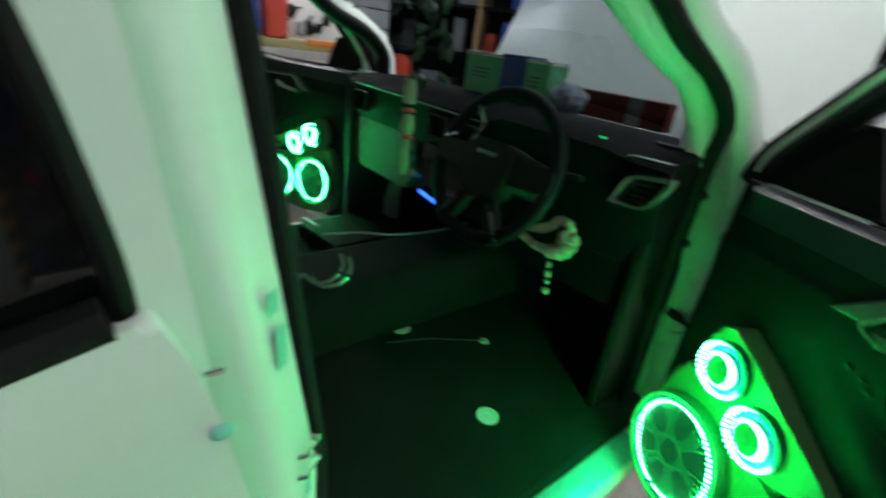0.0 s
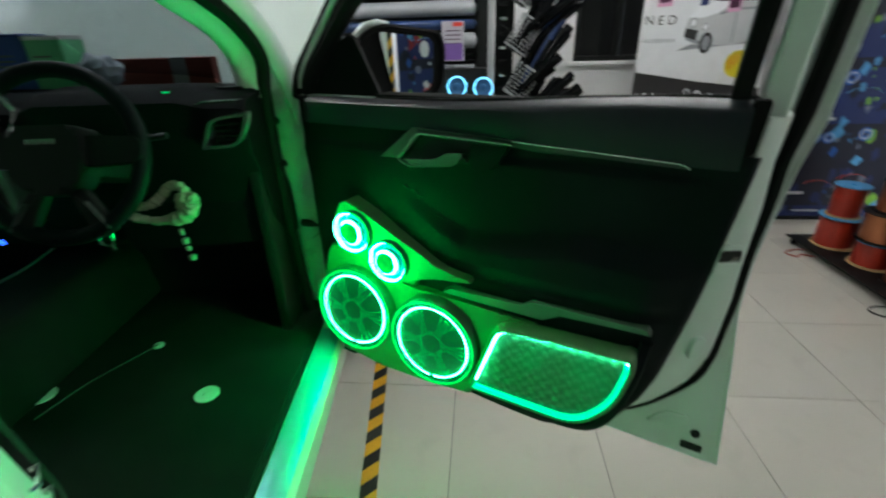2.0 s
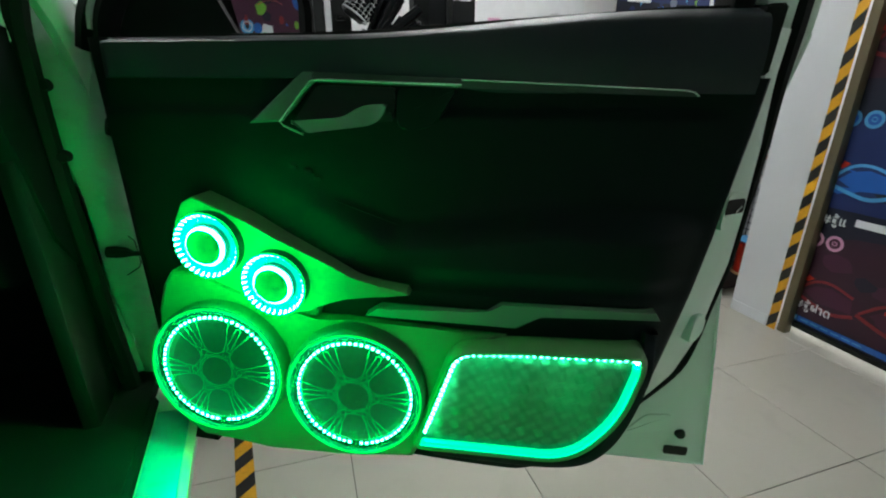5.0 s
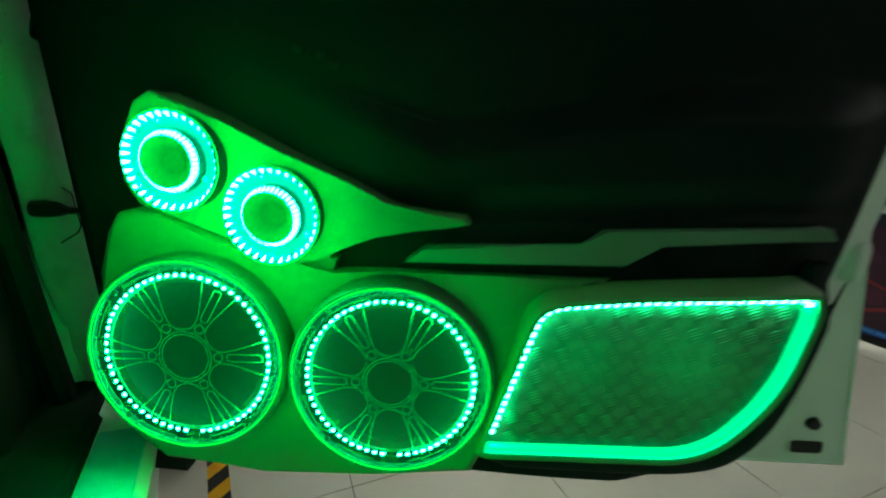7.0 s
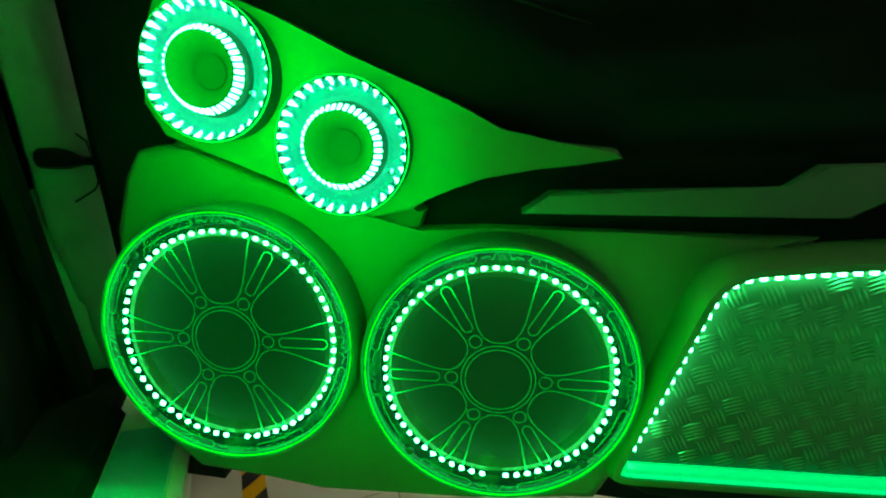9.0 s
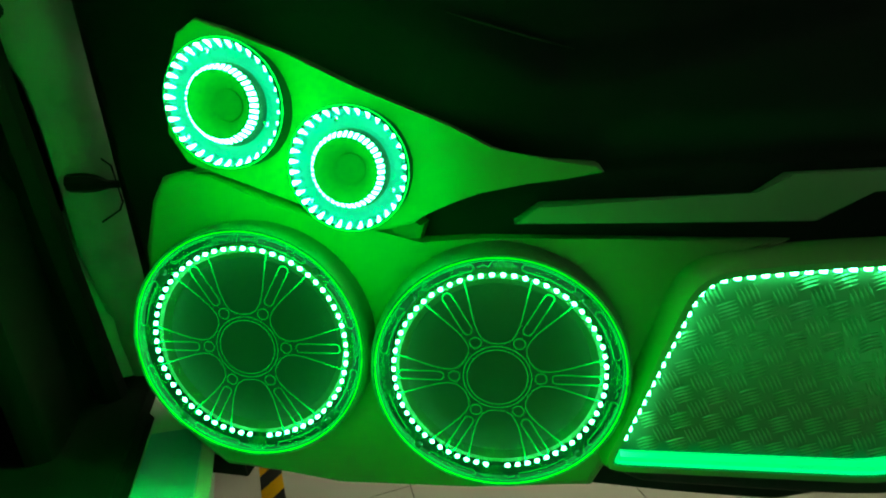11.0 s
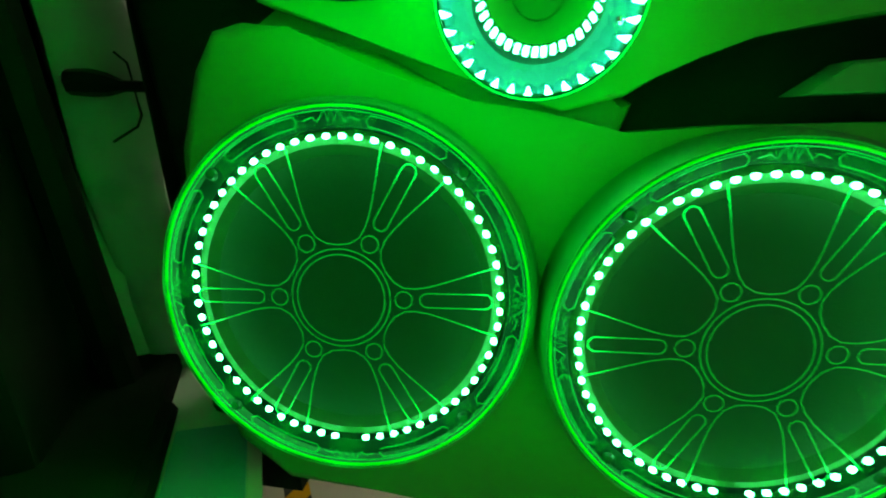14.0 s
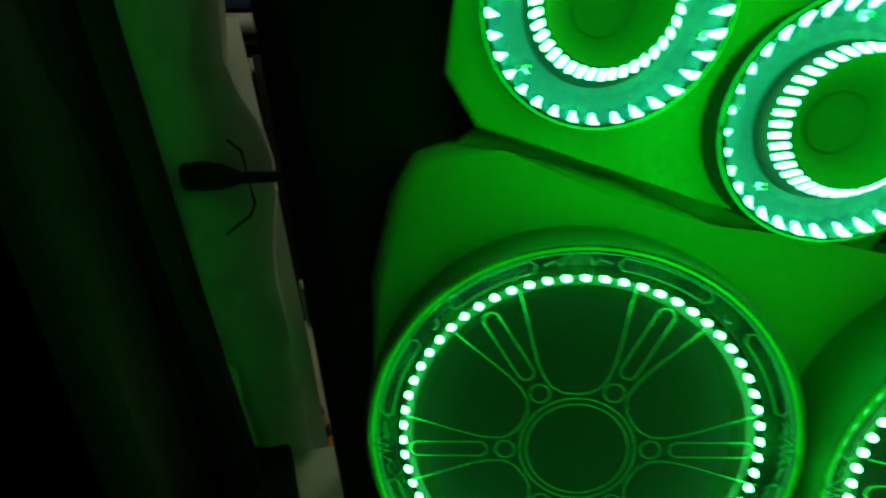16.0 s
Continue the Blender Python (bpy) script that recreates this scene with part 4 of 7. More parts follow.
# ---- the open door ----
def smooth(a, b, v):
    t = min(1.0, max(0.0, (v - a) / (b - a)))
    return t * t * (3 - 2 * t)


def inset(outline, w):
    """The outline moved inwards by w."""
    n, out = len(outline), []
    area = sum(outline[i - 1][0] * outline[i][1] - outline[i][0] * outline[i - 1][1] for i in range(n))
    s = 1 if area > 0 else -1
    for i in range(n):
        a, p, b = Vector(outline[i - 1]), Vector(outline[i]), Vector(outline[(i + 1) % n])
        t = (b - a)
        if t.length < 1e-9:
            out.append(tuple(p))
            continue
        t.normalize()
        out.append((p.x - s * t.y * w, p.y + s * t.x * w))
    return out


def loft(loops, bm=None, closed_ends=False):
    """Joins closed loops of 3D points that have the same count."""
    bm = bm or bmesh.new()
    rings = [[bm.verts.new(p) for p in loop] for loop in loops]
    n = len(rings[0])
    for a, b in zip(rings, rings[1:]):
        for k in range(n):
            bm.faces.new((a[k], a[(k + 1) % n], b[(k + 1) % n], b[k]))
    if closed_ends:
        bm.faces.new(rings[0][::-1]), bm.faces.new(rings[-1])
    return bm


def panel_y(x, z):
    """How far the trim stands out: armrest, pocket and lower band."""
    zt = np.interp(x, (0.30, 0.36, 0.546, 0.68, 0.79, 1.06), (1.16, 1.135, 1.052, 1.068, 1.09, 1.085))
    side = smooth(0.30, 0.74, x)
    y = -0.040 * side * smooth(zt + 0.016, zt - 0.036, z)
    y += 0.012 * side * smooth(1.0, 0.965, z)
    y -= 0.006 * side * smooth(0.960, 0.952, z)
    y -= 0.012 * smooth(1.10, 0.98, z) * (1 - side)
    y += 0.006 * smooth(1.225, 1.245, z)
    edge = min(x - left_edge(z), right_edge(z) - x)
    y *= smooth(-0.01, 0.10, right_edge(z) - x)
    y += 0.012 * (1 - smooth(0.0, 0.012, edge)) ** 2
    return y


def left_edge(z):
    return float(np.interp(z, (0.60, 0.62, 0.66, 0.8, 1.0, 1.2, 1.34), (0.16, 0.115, 0.09, 0.072, 0.06, 0.045, 0.055)))


def right_edge(z):
    return float(np.interp(z, (0.60, 0.612, 0.64, 0.681, 0.726, 0.80, 0.87, 0.96, 1.05, 1.13, 1.21, 1.28, 1.343), (0.86, 0.895, 0.920, 0.945, 0.970, 0.995, 1.010, 1.028, 1.042, 1.053, 1.064, 1.072, 1.078)))


def relief(z0, z1, nx, nz, fy, back, end=9.0):
    """A moulded sheet between the door's two edges, with a folded rim."""
    bm = bmesh.new()
    grid = []
    for j in range(nz + 1):
        z = z0 + (z1 - z0) * j / nz
        a, b = left_edge(z), min(end, right_edge(z))
        grid.append([bm.verts.new((a + (b - a) * i / nx, fy(a + (b - a) * i / nx, z), z)) for i in range(nx + 1)])
    for j in range(nz):
        for i in range(nx):
            bm.faces.new((grid[j][i], grid[j][i + 1], grid[j + 1][i + 1], grid[j + 1][i]))
    rim = grid[0] + [r[-1] for r in grid[1:]] + grid[-1][-2::-1] + [r[0] for r in grid[-2:0:-1]]
    low = [bm.verts.new((v.co.x, back, v.co.z)) for v in rim]
    n = len(rim)
    for k in range(n):
        bm.faces.new((rim[k], low[k], low[(k + 1) % n], rim[(k + 1) % n]))
    return bm


def build_door():
    door = thing("car_door", DOOR, "open white front car door with black inner trim", "car door", "front doors")
    # steel shell: a slanting shut face beside the trim, a seal, then the edge of the outer skin
    levels = [0.535 + 0.81 * k / 54 for k in range(55)]

    def shut(z):
        p = float(np.interp(z, (0.535, 0.60, 0.64, 0.70, 0.75, 0.80, 0.87, 0.96, 1.05, 1.13, 1.21, 1.28, 1.345), (0.60, 0.80, 0.90, 0.945, 0.972, 0.990, 1.006, 1.025, 1.040, 1.051, 1.062, 1.070, 1.076)))
        s = float(np.interp(z, (0.535, 0.60, 0.67, 0.72, 0.76, 0.83, 0.9, 1.0, 1.09, 1.19, 1.27, 1.345), (0.62, 0.93, 1.0, 1.035, 1.060, 1.082, 1.086, 1.090, 1.089, 1.095, 1.094, 1.103)))
        ys = float(np.interp(z, (0.76, 0.83, 0.9, 1.0, 1.09, 1.19, 1.27, 1.345), (0.094, 0.090, 0.068, 0.045, 0.034, 0.042, 0.044, 0.058)))
        yp = float(np.interp(z, (0.535, 0.60, 0.70, 0.78, 0.85), (0.094, 0.085, 0.045, 0.020, 0.012)))
        e = float(np.interp(z, (0.535, 0.60, 0.70, 0.80, 0.86, 0.95, 1.0, 1.07, 1.12, 1.18, 1.25, 1.345), (1.160, 1.152, 1.142, 1.131, 1.124, 1.113, 1.112, 1.113, 1.118, 1.126, 1.135, 1.155)))
        return p, s, ys, yp, e

    loops = []
    for z in levels:
        p, s, ys, yp, e = shut(z)
        ym = yp + (ys - yp) * 0.36
        loops.append([(0.034, 0.030, z), (p - 0.04, max(0.028, yp), z), (p - 0.006, yp, z), (p + (s - p) * 0.55, ym, z), (s - 0.006, yp + (ys - yp) * 0.78, z), (s, ys, z), (s + 0.004, max(ys + 0.012, 0.093), z), (s + 0.008, 0.0965, z), (e - 0.004, 0.0965, z), (e, 0.099, z), (e, 0.108, z), (0.034, 0.108, z)])
    part("shell", loft(loops, closed_ends=True), WHITE_PAINT, door, "white painted steel door shell")
    part("hem", tube([(shut(z)[4] - 0.002, 0.0985, z) for z in levels], 0.0035, 6, up=(0, 1, 0)), WHITE_PAINT, door, "folded steel hem")
    part("hem", tube([(0.02, 0.0985, 0.537), (1.155, 0.0985, 0.537)], 0.0035, 6), WHITE_PAINT, door)
    cover = [[(left_edge(max(0.62, z)) + 0.01, 0.012, z), (0.042, 0.016, z), (0.032, 0.024, z), (0.029, 0.034, z), (0.029, 0.112, z), (0.04, 0.112, z), (left_edge(max(0.62, z)) + 0.01, 0.034, z)] for z in levels]
    part("hinge_edge", loft(cover, closed_ends=True), RUBBER, door, "black edge of the door beside its hinges")
    # on the shut face
    face = Matrix.Translation((1.049, 0.007, 0)) @ Matrix.Rotation(radians(30.6), 4, "Z")

    def on_face(bm, shift=(0, 0, 0)):
        bmesh.ops.transform(bm, matrix=Matrix.Translation(shift) @ face, verts=bm.verts)
        return bm

    part("latch_plate", on_face(prism(rounded([(-0.004, 1.066), (0.040, 1.068), (0.041, 1.125), (0.002, 1.125)], 0.012), -0.0012, 0.012, 0.001)), WHITE_PAINT, door)
    part("latch", on_face(prism(rounded([(0.0, 1.091), (0.039, 1.092), (0.039, 1.115), (0.002, 1.115)], 0.005), -0.0024, 0.012, 0.001)), BLACK_PLASTIC, door, "black door latch opening")
    part("latch_claw", on_face(bar((0.020, -0.003, 1.095), (0.031, -0.003, 1.104), 0.003, 0.002)), CHROME, door)
    part("latch_lip", on_face(tube([(0.002, -0.0025, 1.0905), (0.037, -0.0025, 1.0915)], 0.0016, 6)), WHITE_PAINT, door)
    part("stamping", on_face(prism(rounded([(-0.004, 0.862), (0.026, 0.872), (0.028, 0.915), (0.004, 0.915)], 0.012), -0.004, 0.02, 0.003), (-0.006, 0.012, 0)), WHITE_PAINT, door)
    part("stamping", prism(rounded([(0.99, 0.600), (1.075, 0.615), (1.08, 0.655), (1.03, 0.650)], 0.014), 0.0925, 0.10, 0.003), WHITE_PAINT, door)
    part("lower_slot", prism(rounded([(1.076, 0.556), (1.122, 0.556), (1.122, 0.576), (1.076, 0.576)], 0.004), 0.0935, 0.10, 0.001), BLACK_PLASTIC, door, "black drain slot")
    part("lower_plug", lathe([(0, 0.089), (0.009, 0.090), (0.011, 0.097)], 16, (1.101, 0, 0.609)), BLACK_PLASTIC, door, "round black plug")
    seal = spline([(1.150, 0.085, 1.82), (1.130, 0.082, 1.5), (1.117, 0.074, 1.345), (1.107, 0.060, 1.27), (1.105, 0.056, 1.19), (1.098, 0.050, 1.09), (1.098, 0.062, 1.0), (1.094, 0.084, 0.9), (1.089, 0.095, 0.83), (1.069, 0.096, 0.76), (1.006, 0.096, 0.675), (0.955, 0.096, 0.625)], 6)
    part("seal", tube(seal, [float(np.interp(p.z, (0.62, 0.76, 0.9, 1.1, 1.19, 1.27, 1.345), (0.007, 0.008, 0.007, 0.0065, 0.0085, 0.011, 0.0145))) for p in seal], 8, up=(0, 1, 0)), RUBBER, door, "black rubber door seal")
    part("seal_cord", tube(spline([(0.955, 0.096, 0.625), (0.88, 0.096, 0.59), (0.70, 0.096, 0.565), (0.4, 0.096, 0.558), (0.05, 0.096, 0.56)], 6), 0.007, 6), RUBBER, door)

    # window frame
    part("rear_post", prism([(1.05, 1.340), (1.090, 1.340), (1.122, 1.82), (1.085, 1.82)], 0.026, 0.097, 0.006), WHITE_PAINT, door, "white rear window post")
    part("post_flange", prism([(1.10, 1.340), (1.154, 1.340), (1.192, 1.82), (1.13, 1.82)], 0.0965, 0.108, 0.003), WHITE_PAINT, door, "white post edge")
    part("rear_channel", prism([(1.008, 1.345), (1.036, 1.345), (1.066, 1.80), (1.035, 1.80)], 0.020, 0.09, 0.006), RUBBER, door)
    front = spline([(-0.02, 0.09, 1.33), (0.005, 0.09, 1.395), (0.08, 0.09, 1.478), (0.20, 0.09, 1.60), (0.36, 0.09, 1.71), (0.60, 0.09, 1.79), (1.13, 0.09, 1.83)], 6)
    part("front_frame", tube(front, 0.030, 8, up=(0, 1, 0)), RUBBER, door, "black slanting window frame")
    lip = spline([(0.022, 0.048, 1.36), (0.035, 0.048, 1.40), (0.105, 0.048, 1.482), (0.22, 0.048, 1.60), (0.37, 0.048, 1.70), (0.60, 0.048, 1.78), (1.07, 0.048, 1.82)], 6)
    part("frame_lip", tube(lip, 0.007, 6, up=(0, 1, 0)), WHITE_PAINT, door, "white painted frame lip")
    inner = spline([(0.035, 0.06, 1.33), (0.055, 0.06, 1.39), (0.125, 0.06, 1.465), (0.235, 0.06, 1.57), (0.38, 0.06, 1.67), (0.60, 0.06, 1.75), (1.07, 0.06, 1.79)], 6)
    part("frame_lining", tube(inner, 0.022, 8, up=(0, 1, 0)), RUBBER, door, "black frame lining")
    part("corner_trim", prism(rounded([(0.05, 1.335), (0.285, 1.335), (0.25, 1.40), (0.205, 1.49), (0.12, 1.45)], 0.02), 0.060, 0.072, 0.004), RUBBER, door, "black mirror corner trim")

    # moulded inner trim
    part("trim_panel", relief(0.60, 1.283, 150, 130, panel_y, 0.030), BLACK_VINYL, door, "black moulded vinyl door panel")

    def pad_y(x, z):
        top = 1.345 + 0.025 * smooth(0.45, 0.95, x)
        t = (z - 1.283) / (top - 1.283)
        edge = x - left_edge(z)
        return -0.008 - 0.014 * smooth(0.3, 0.9, x) * math.sin(math.pi * min(1.0, 0.15 + t * 0.8)) + 0.034 * smooth(0.80, 1.02, t) ** 2 + 0.03 * (1 - smooth(0.0, 0.04, edge)) ** 2

    # the rail rises a little towards its rear end
    bm = relief(1.283, 1.345, 80, 18, lambda x, z: pad_y(x, z + 0.025 * smooth(0.45, 0.95, x) * (z - 1.283) / 0.062), 0.030, 1.044)
    for v in bm.verts:
        t = (v.co.z - 1.283) / 0.062
        v.co.z += 0.025 * smooth(0.45, 0.95, v.co.x) * t - 0.020 * smooth(0.55, 0.72, v.co.x) * (1 - t)
    part("belt_pad", bm, BELT_VINYL, door, "slate grey padded belt rail")
    part("rear_cover", prism(rounded([(1.035, 1.286), (1.060, 1.286), (1.066, 1.372), (1.042, 1.372)], 0.004), -0.002, 0.03, 0.004), RUBBER, door, "black end cover of the belt rail")
    part("outer_belt_seal", prism([(0.27, 1.343), (1.02, 1.343), (1.02, 1.3515), (0.27, 1.3515)], 0.050, 0.112, 0.003), RUBBER, door, "black outer belt seal")
    part("glass_seal", tube([(0.28, 0.036, 1.338), (0.5, 0.036, 1.342), (0.72, 0.036, 1.354), (0.95, 0.036, 1.366), (1.05, 0.036, 1.366)], 0.010, 6), RUBBER, door)

    # window switch ledge along the armrest
    ridge = [(0.441, 1.097), (0.47, 1.0865), (0.50, 1.076), (0.53, 1.0655), (0.556, 1.0565)]
    part("switch_ledge", tube([(x, panel_y(x, z) - 0.001, z) for x, z in ridge], [0.0005, 0.0011, 0.0013, 0.0011, 0.0005], 6, up=(0, 1, 0)), BLACK_PLASTIC, door, "dark satin edge of the window switch ledge")
    for x, z in ((0.372, 1.152), (0.398, 1.146), (0.412, 1.134)):
        part("switch", prism(rounded([(x, z), (x + 0.013, z - 0.003), (x + 0.013, z - 0.009), (x, z - 0.007)], 0.002), panel_y(x, z) - 0.003, panel_y(x, z) + 0.01, 0.001), BLACK_PLASTIC, door, "small black window switch")
    # silver spear, bezel and pull
    part("spear_trim", prism(rounded([(0.432, 1.2915), (0.651, 1.2825), (0.815, 1.2755), (0.964, 1.2685), (0.977, 1.2590), (0.817, 1.2640), (0.655, 1.2690), (0.43, 1.2770)], [0.002, 0.01, 0.01, 0.007, 0.004, 0.01, 0.01, 0.002]), -0.016, 0.01, 0.003), SPEAR_DARK, door, "dark satin spear trim")
    # a thin bright tube draws the highlight on the spear's upper edge
    part("spear_highlight", tube([(0.655, -0.0175, 1.2805), (0.72, -0.0175, 1.2778), (0.815, -0.0175, 1.2740), (0.958, -0.0175, 1.2675), (0.967, -0.0175, 1.2655), (0.974, -0.0175, 1.2600)], 0.0017, 6, up=(0, 1, 0)), BRIGHT_EDGE, door, "bright line for the highlight along the spear")
    part("bezel_ramp", prism([(0.316, 1.216), (0.414, 1.2935), (0.44, 1.2935), (0.436, 1.281), (0.428, 1.279), (0.37, 1.219)], -0.010, 0.01, 0.004), DARK_SATIN, door, "grey bezel ramp")
    edge = [(0.655, -0.016, 1.2735), (0.54, -0.016, 1.277), (0.440, -0.016, 1.2805), (0.428, -0.016, 1.2785), (0.372, -0.015, 1.2195), (0.378, -0.015, 1.213), (0.408, -0.014, 1.2005)]
    part("bezel_edge", tube(edge, 0.0024, 6, up=(0, 1, 0)), BRIGHT_EDGE, door, "bright bezel edge")
    part("pull_recess", prism(rounded([(0.385, 1.215), (0.432, 1.273), (0.556, 1.270), (0.55, 1.222), (0.42, 1.205)], 0.01), -0.003, 0.01, 0.002), BLACK_PLASTIC, door)
    part("door_pull", prism(rounded([(0.390, 1.2205), (0.478, 1.2275), (0.507, 1.2455), (0.547, 1.2475), (0.534, 1.224), (0.517, 1.2155), (0.418, 1.2035)], [0.004, 0.03, 0.02, 0.006, 0.02, 0.02, 0.004]), -0.022, -0.006, 0.005), SATIN, door, "satin silver inner door pull")
    part("pull_pivot", lathe([(0, -0.012), (0.006, -0.012), (0.006, 0)], 10, (0.545, 0, 1.228)), BLACK_PLASTIC, door)
    part("grab_block", prism(rounded([(0.560, 1.268), (0.649, 1.269), (0.612, 1.212), (0.556, 1.208)], [0.006, 0.008, 0.02, 0.02]), -0.0125, 0.01, 0.002), BLACK_VINYL, door)

    # speaker pods
    tweeter_pod = [(0.222, 1.103), (0.30, 1.068), (0.36, 1.036), (0.415, 1.011), (0.443, 0.998), (0.463, 0.987), (0.482, 0.976), (0.500, 0.969), (0.535, 0.9630), (0.573, 0.9590), (0.578, 0.9515), (0.548, 0.9475), (0.512, 0.944), (0.469, 0.940), (0.444, 0.932), (0.422, 0.920), (0.405, 0.910), (0.37, 0.903), (0.305, 0.928), (0.235, 0.957), (0.185, 0.976), (0.170, 1.005), (0.182, 1.06), (0.20, 1.092)]
    part("tweeter_pod", prism(tweeter_pod, -0.050, 0.02, 0.003, seg=3), POD_VINYL, door, "grey vinyl-wrapped tweeter pod with a green tint")
    # a shallow valley of the same wrap joins the two pods
    valley = [(0.135, 0.915), (0.160, 0.962), (0.200, 0.985), (0.30, 0.965), (0.385, 0.925), (0.415, 0.906), (0.405, 0.880), (0.30, 0.870), (0.16, 0.890)]
    part("pod_valley", prism(valley, -0.030, 0.02, 0.006), POD_VINYL, door, "grey wrapped valley between the pods with a green tint")
    woofer_pod = [(0.130, 0.940), (0.146, 0.964), (0.165, 0.968), (0.20, 0.962), (0.261, 0.942), (0.315, 0.912), (0.36, 0.893), (0.41, 0.889), (0.467, 0.891), (0.60, 0.889), (0.742, 0.886), (0.724, 0.876), (0.66, 0.869), (0.643, 0.85), (0.634, 0.815), (0.606, 0.70), (0.592, 0.65), (0.578, 0.621), (0.45, 0.613), (0.30, 0.614), (0.165, 0.628), (0.125, 0.664), (0.110, 0.74), (0.108, 0.82), (0.113, 0.89)]
    bm = prism(woofer_pod, -0.050, 0.02, 0.010, seg=3)
    for v in bm.verts:
        # the pod's face leans back towards its top
        if v.co.y < -0.02:
            v.co.y += 0.07 * (v.co.z - 0.78) + 0.04 * (v.co.x - 0.36) * smooth(0.62, 0.50, v.co.x)
    part("woofer_pod", bm, POD_VINYL, door, "grey vinyl-wrapped woofer pod with a green tint")
    inlay = [(0.500, 0.906), (0.524, 0.923), (0.704, 0.927), (0.727, 0.944), (0.962, 0.947), (0.970, 0.934), (0.790, 0.929), (0.752, 0.903)]
    part("inlay", prism(inlay, -0.046, -0.02, 0.002), INLAY_GREY, door, "grey stepped inlay strip")

    # framed tread plate with its light strip
    outer = rounded([(0.649, 0.873), (0.750, 0.8835), (0.953, 0.891), (0.960, 0.857), (0.938, 0.752), (0.864, 0.656), (0.573, 0.652)], [0.035, 0.05, 0.030, 0.03, 0.12, 0.10, 0.032], 6)
    grille = part("grille_frame", loft([[(x, -0.03, z) for x, z in outer], [(x, -0.066, z) for x, z in inset(outer, 0.002)], [(x, -0.074, z) for x, z in inset(outer, 0.007)], [(x, -0.074, z) for x, z in inset(outer, 0.013)], [(x, -0.058, z) for x, z in inset(outer, 0.015)]]), POD_VINYL, door, "grey frame round the tread plate with a green tint")
    # the black trim stands round the frame's lower and rear sides
    rim = spline([(0.570, 0, 0.6415), (0.70, 0, 0.640), (0.80, 0, 0.640), (0.850, 0, 0.6455), (0.885, 0, 0.658), (0.912, 0, 0.682), (0.932, 0, 0.715), (0.948, 0, 0.760), (0.960, 0, 0.81), (0.969, 0, 0.86), (0.975, 0, 0.905)], 5)
    bm, rows = bmesh.new(), []
    for k, p in enumerate(rim):
        d = (rim[min(k + 1, len(rim) - 1)] - rim[max(k - 1, 0)]).normalized()
        side = Vector((-d.z, 0, d.x))
        low = 0.030 * smooth(0.84, 0.905, p.z) + 0.025 * smooth(0.63, 0.57, p.x)
        rows.append([bm.verts.new(p + side * u + Vector((0, min(0.03, y + low), 0))) for u, y in ((0.0, 0.03), (0.0, -0.060), (0.0015, -0.0655), (0.006, -0.0685), (0.020, -0.0685), (0.022, -0.05))])
    for a, b in zip(rows, rows[1:]):
        for q in range(5):
            bm.faces.new((a[q], a[q + 1], b[q + 1], b[q]))
    part("trim_border", bm, BLACK_VINYL, door, "black trim border round the tread plate frame")
    inner_line = inset(outer, 0.016)
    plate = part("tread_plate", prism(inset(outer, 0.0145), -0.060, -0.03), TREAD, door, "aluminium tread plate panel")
    bm = bmesh.new()

    def inside(x, z):
        hit = False
        n = len(inner_line)
        for i in range(n):
            (x1, z1), (x2, z2) = inner_line[i - 1], inner_line[i]
            if (z1 > z) != (z2 > z) and x < (x2 - x1) * (z - z1) / (z2 - z1) + x1:
                hit = not hit
        return hit

    cell = 0.0205
    for i in range(-18, 40):
        for j in range(-18, 40):
            u, v = i * cell, j * cell
            cx, cz = 0.60 + (u - v) * 0.7071 * 1.0 + 0.10, 0.66 + (u + v) * 0.7071 - 0.05
            if not (inside(cx - 0.008, cz) and inside(cx + 0.008, cz) and inside(cx, cz - 0.008) and inside(cx, cz + 0.008)):
                continue
            ang = 22 if (i + j) % 2 else -62
            d = Vector((math.cos(radians(ang)), 0, math.sin(radians(ang))))
            s = Vector((-d.z, 0, d.x))
            for k in range(5):
                bow = 0.0008 * (1 - abs(k - 2) / 2)
                c = Vector((cx, -0.0602, cz)) + s * ((k - 2) * 0.0037)
                a, b = c - d * (0.0092 + bow), c + d * (0.0092 + bow)
                w = s * 0.0008
                vs = [bm.verts.new(p) for p in (a, c - w * 1.5, b, c + w * 1.5)]
                top = [bm.verts.new(p + Vector((0, -0.0009, 0))) for p in (a + d * 0.003, c - w * 0.4, b - d * 0.003, c + w * 0.4)]
                bm.faces.new(top)
                for q in range(4):
                    bm.faces.new((vs[q], vs[(q + 1) % 4], top[(q + 1) % 4], top[q]))
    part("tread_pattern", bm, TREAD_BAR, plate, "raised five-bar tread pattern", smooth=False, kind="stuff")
    # diodes along the upper edge and the slanting left edge, a glowing strip along the other two
    line = inset(outer, 0.0165)
    n = len(line)
    ring = [Vector((x, -0.0655, z)) for x, z in line]
    length = [0.0]
    for i in range(n):
        length.append(length[-1] + (ring[(i + 1) % n] - ring[i]).length)

    def along(s):
        s %= length[-1]
        for i in range(n):
            if length[i + 1] >= s:
                return ring[i].lerp(ring[(i + 1) % n], (s - length[i]) / max(1e-9, length[i + 1] - length[i]))

    i_tr = max(range(n), key=lambda i: ring[i].x + ring[i].z * 0.3)
    i_bl = min(range(n), key=lambda i: ring[i].x + ring[i].z * 0.2)
    s, k = length[i_bl] + 0.028, 0
    proto = None
    while s < length[-1] + length[i_tr] + 0.01:
        p = along(s)
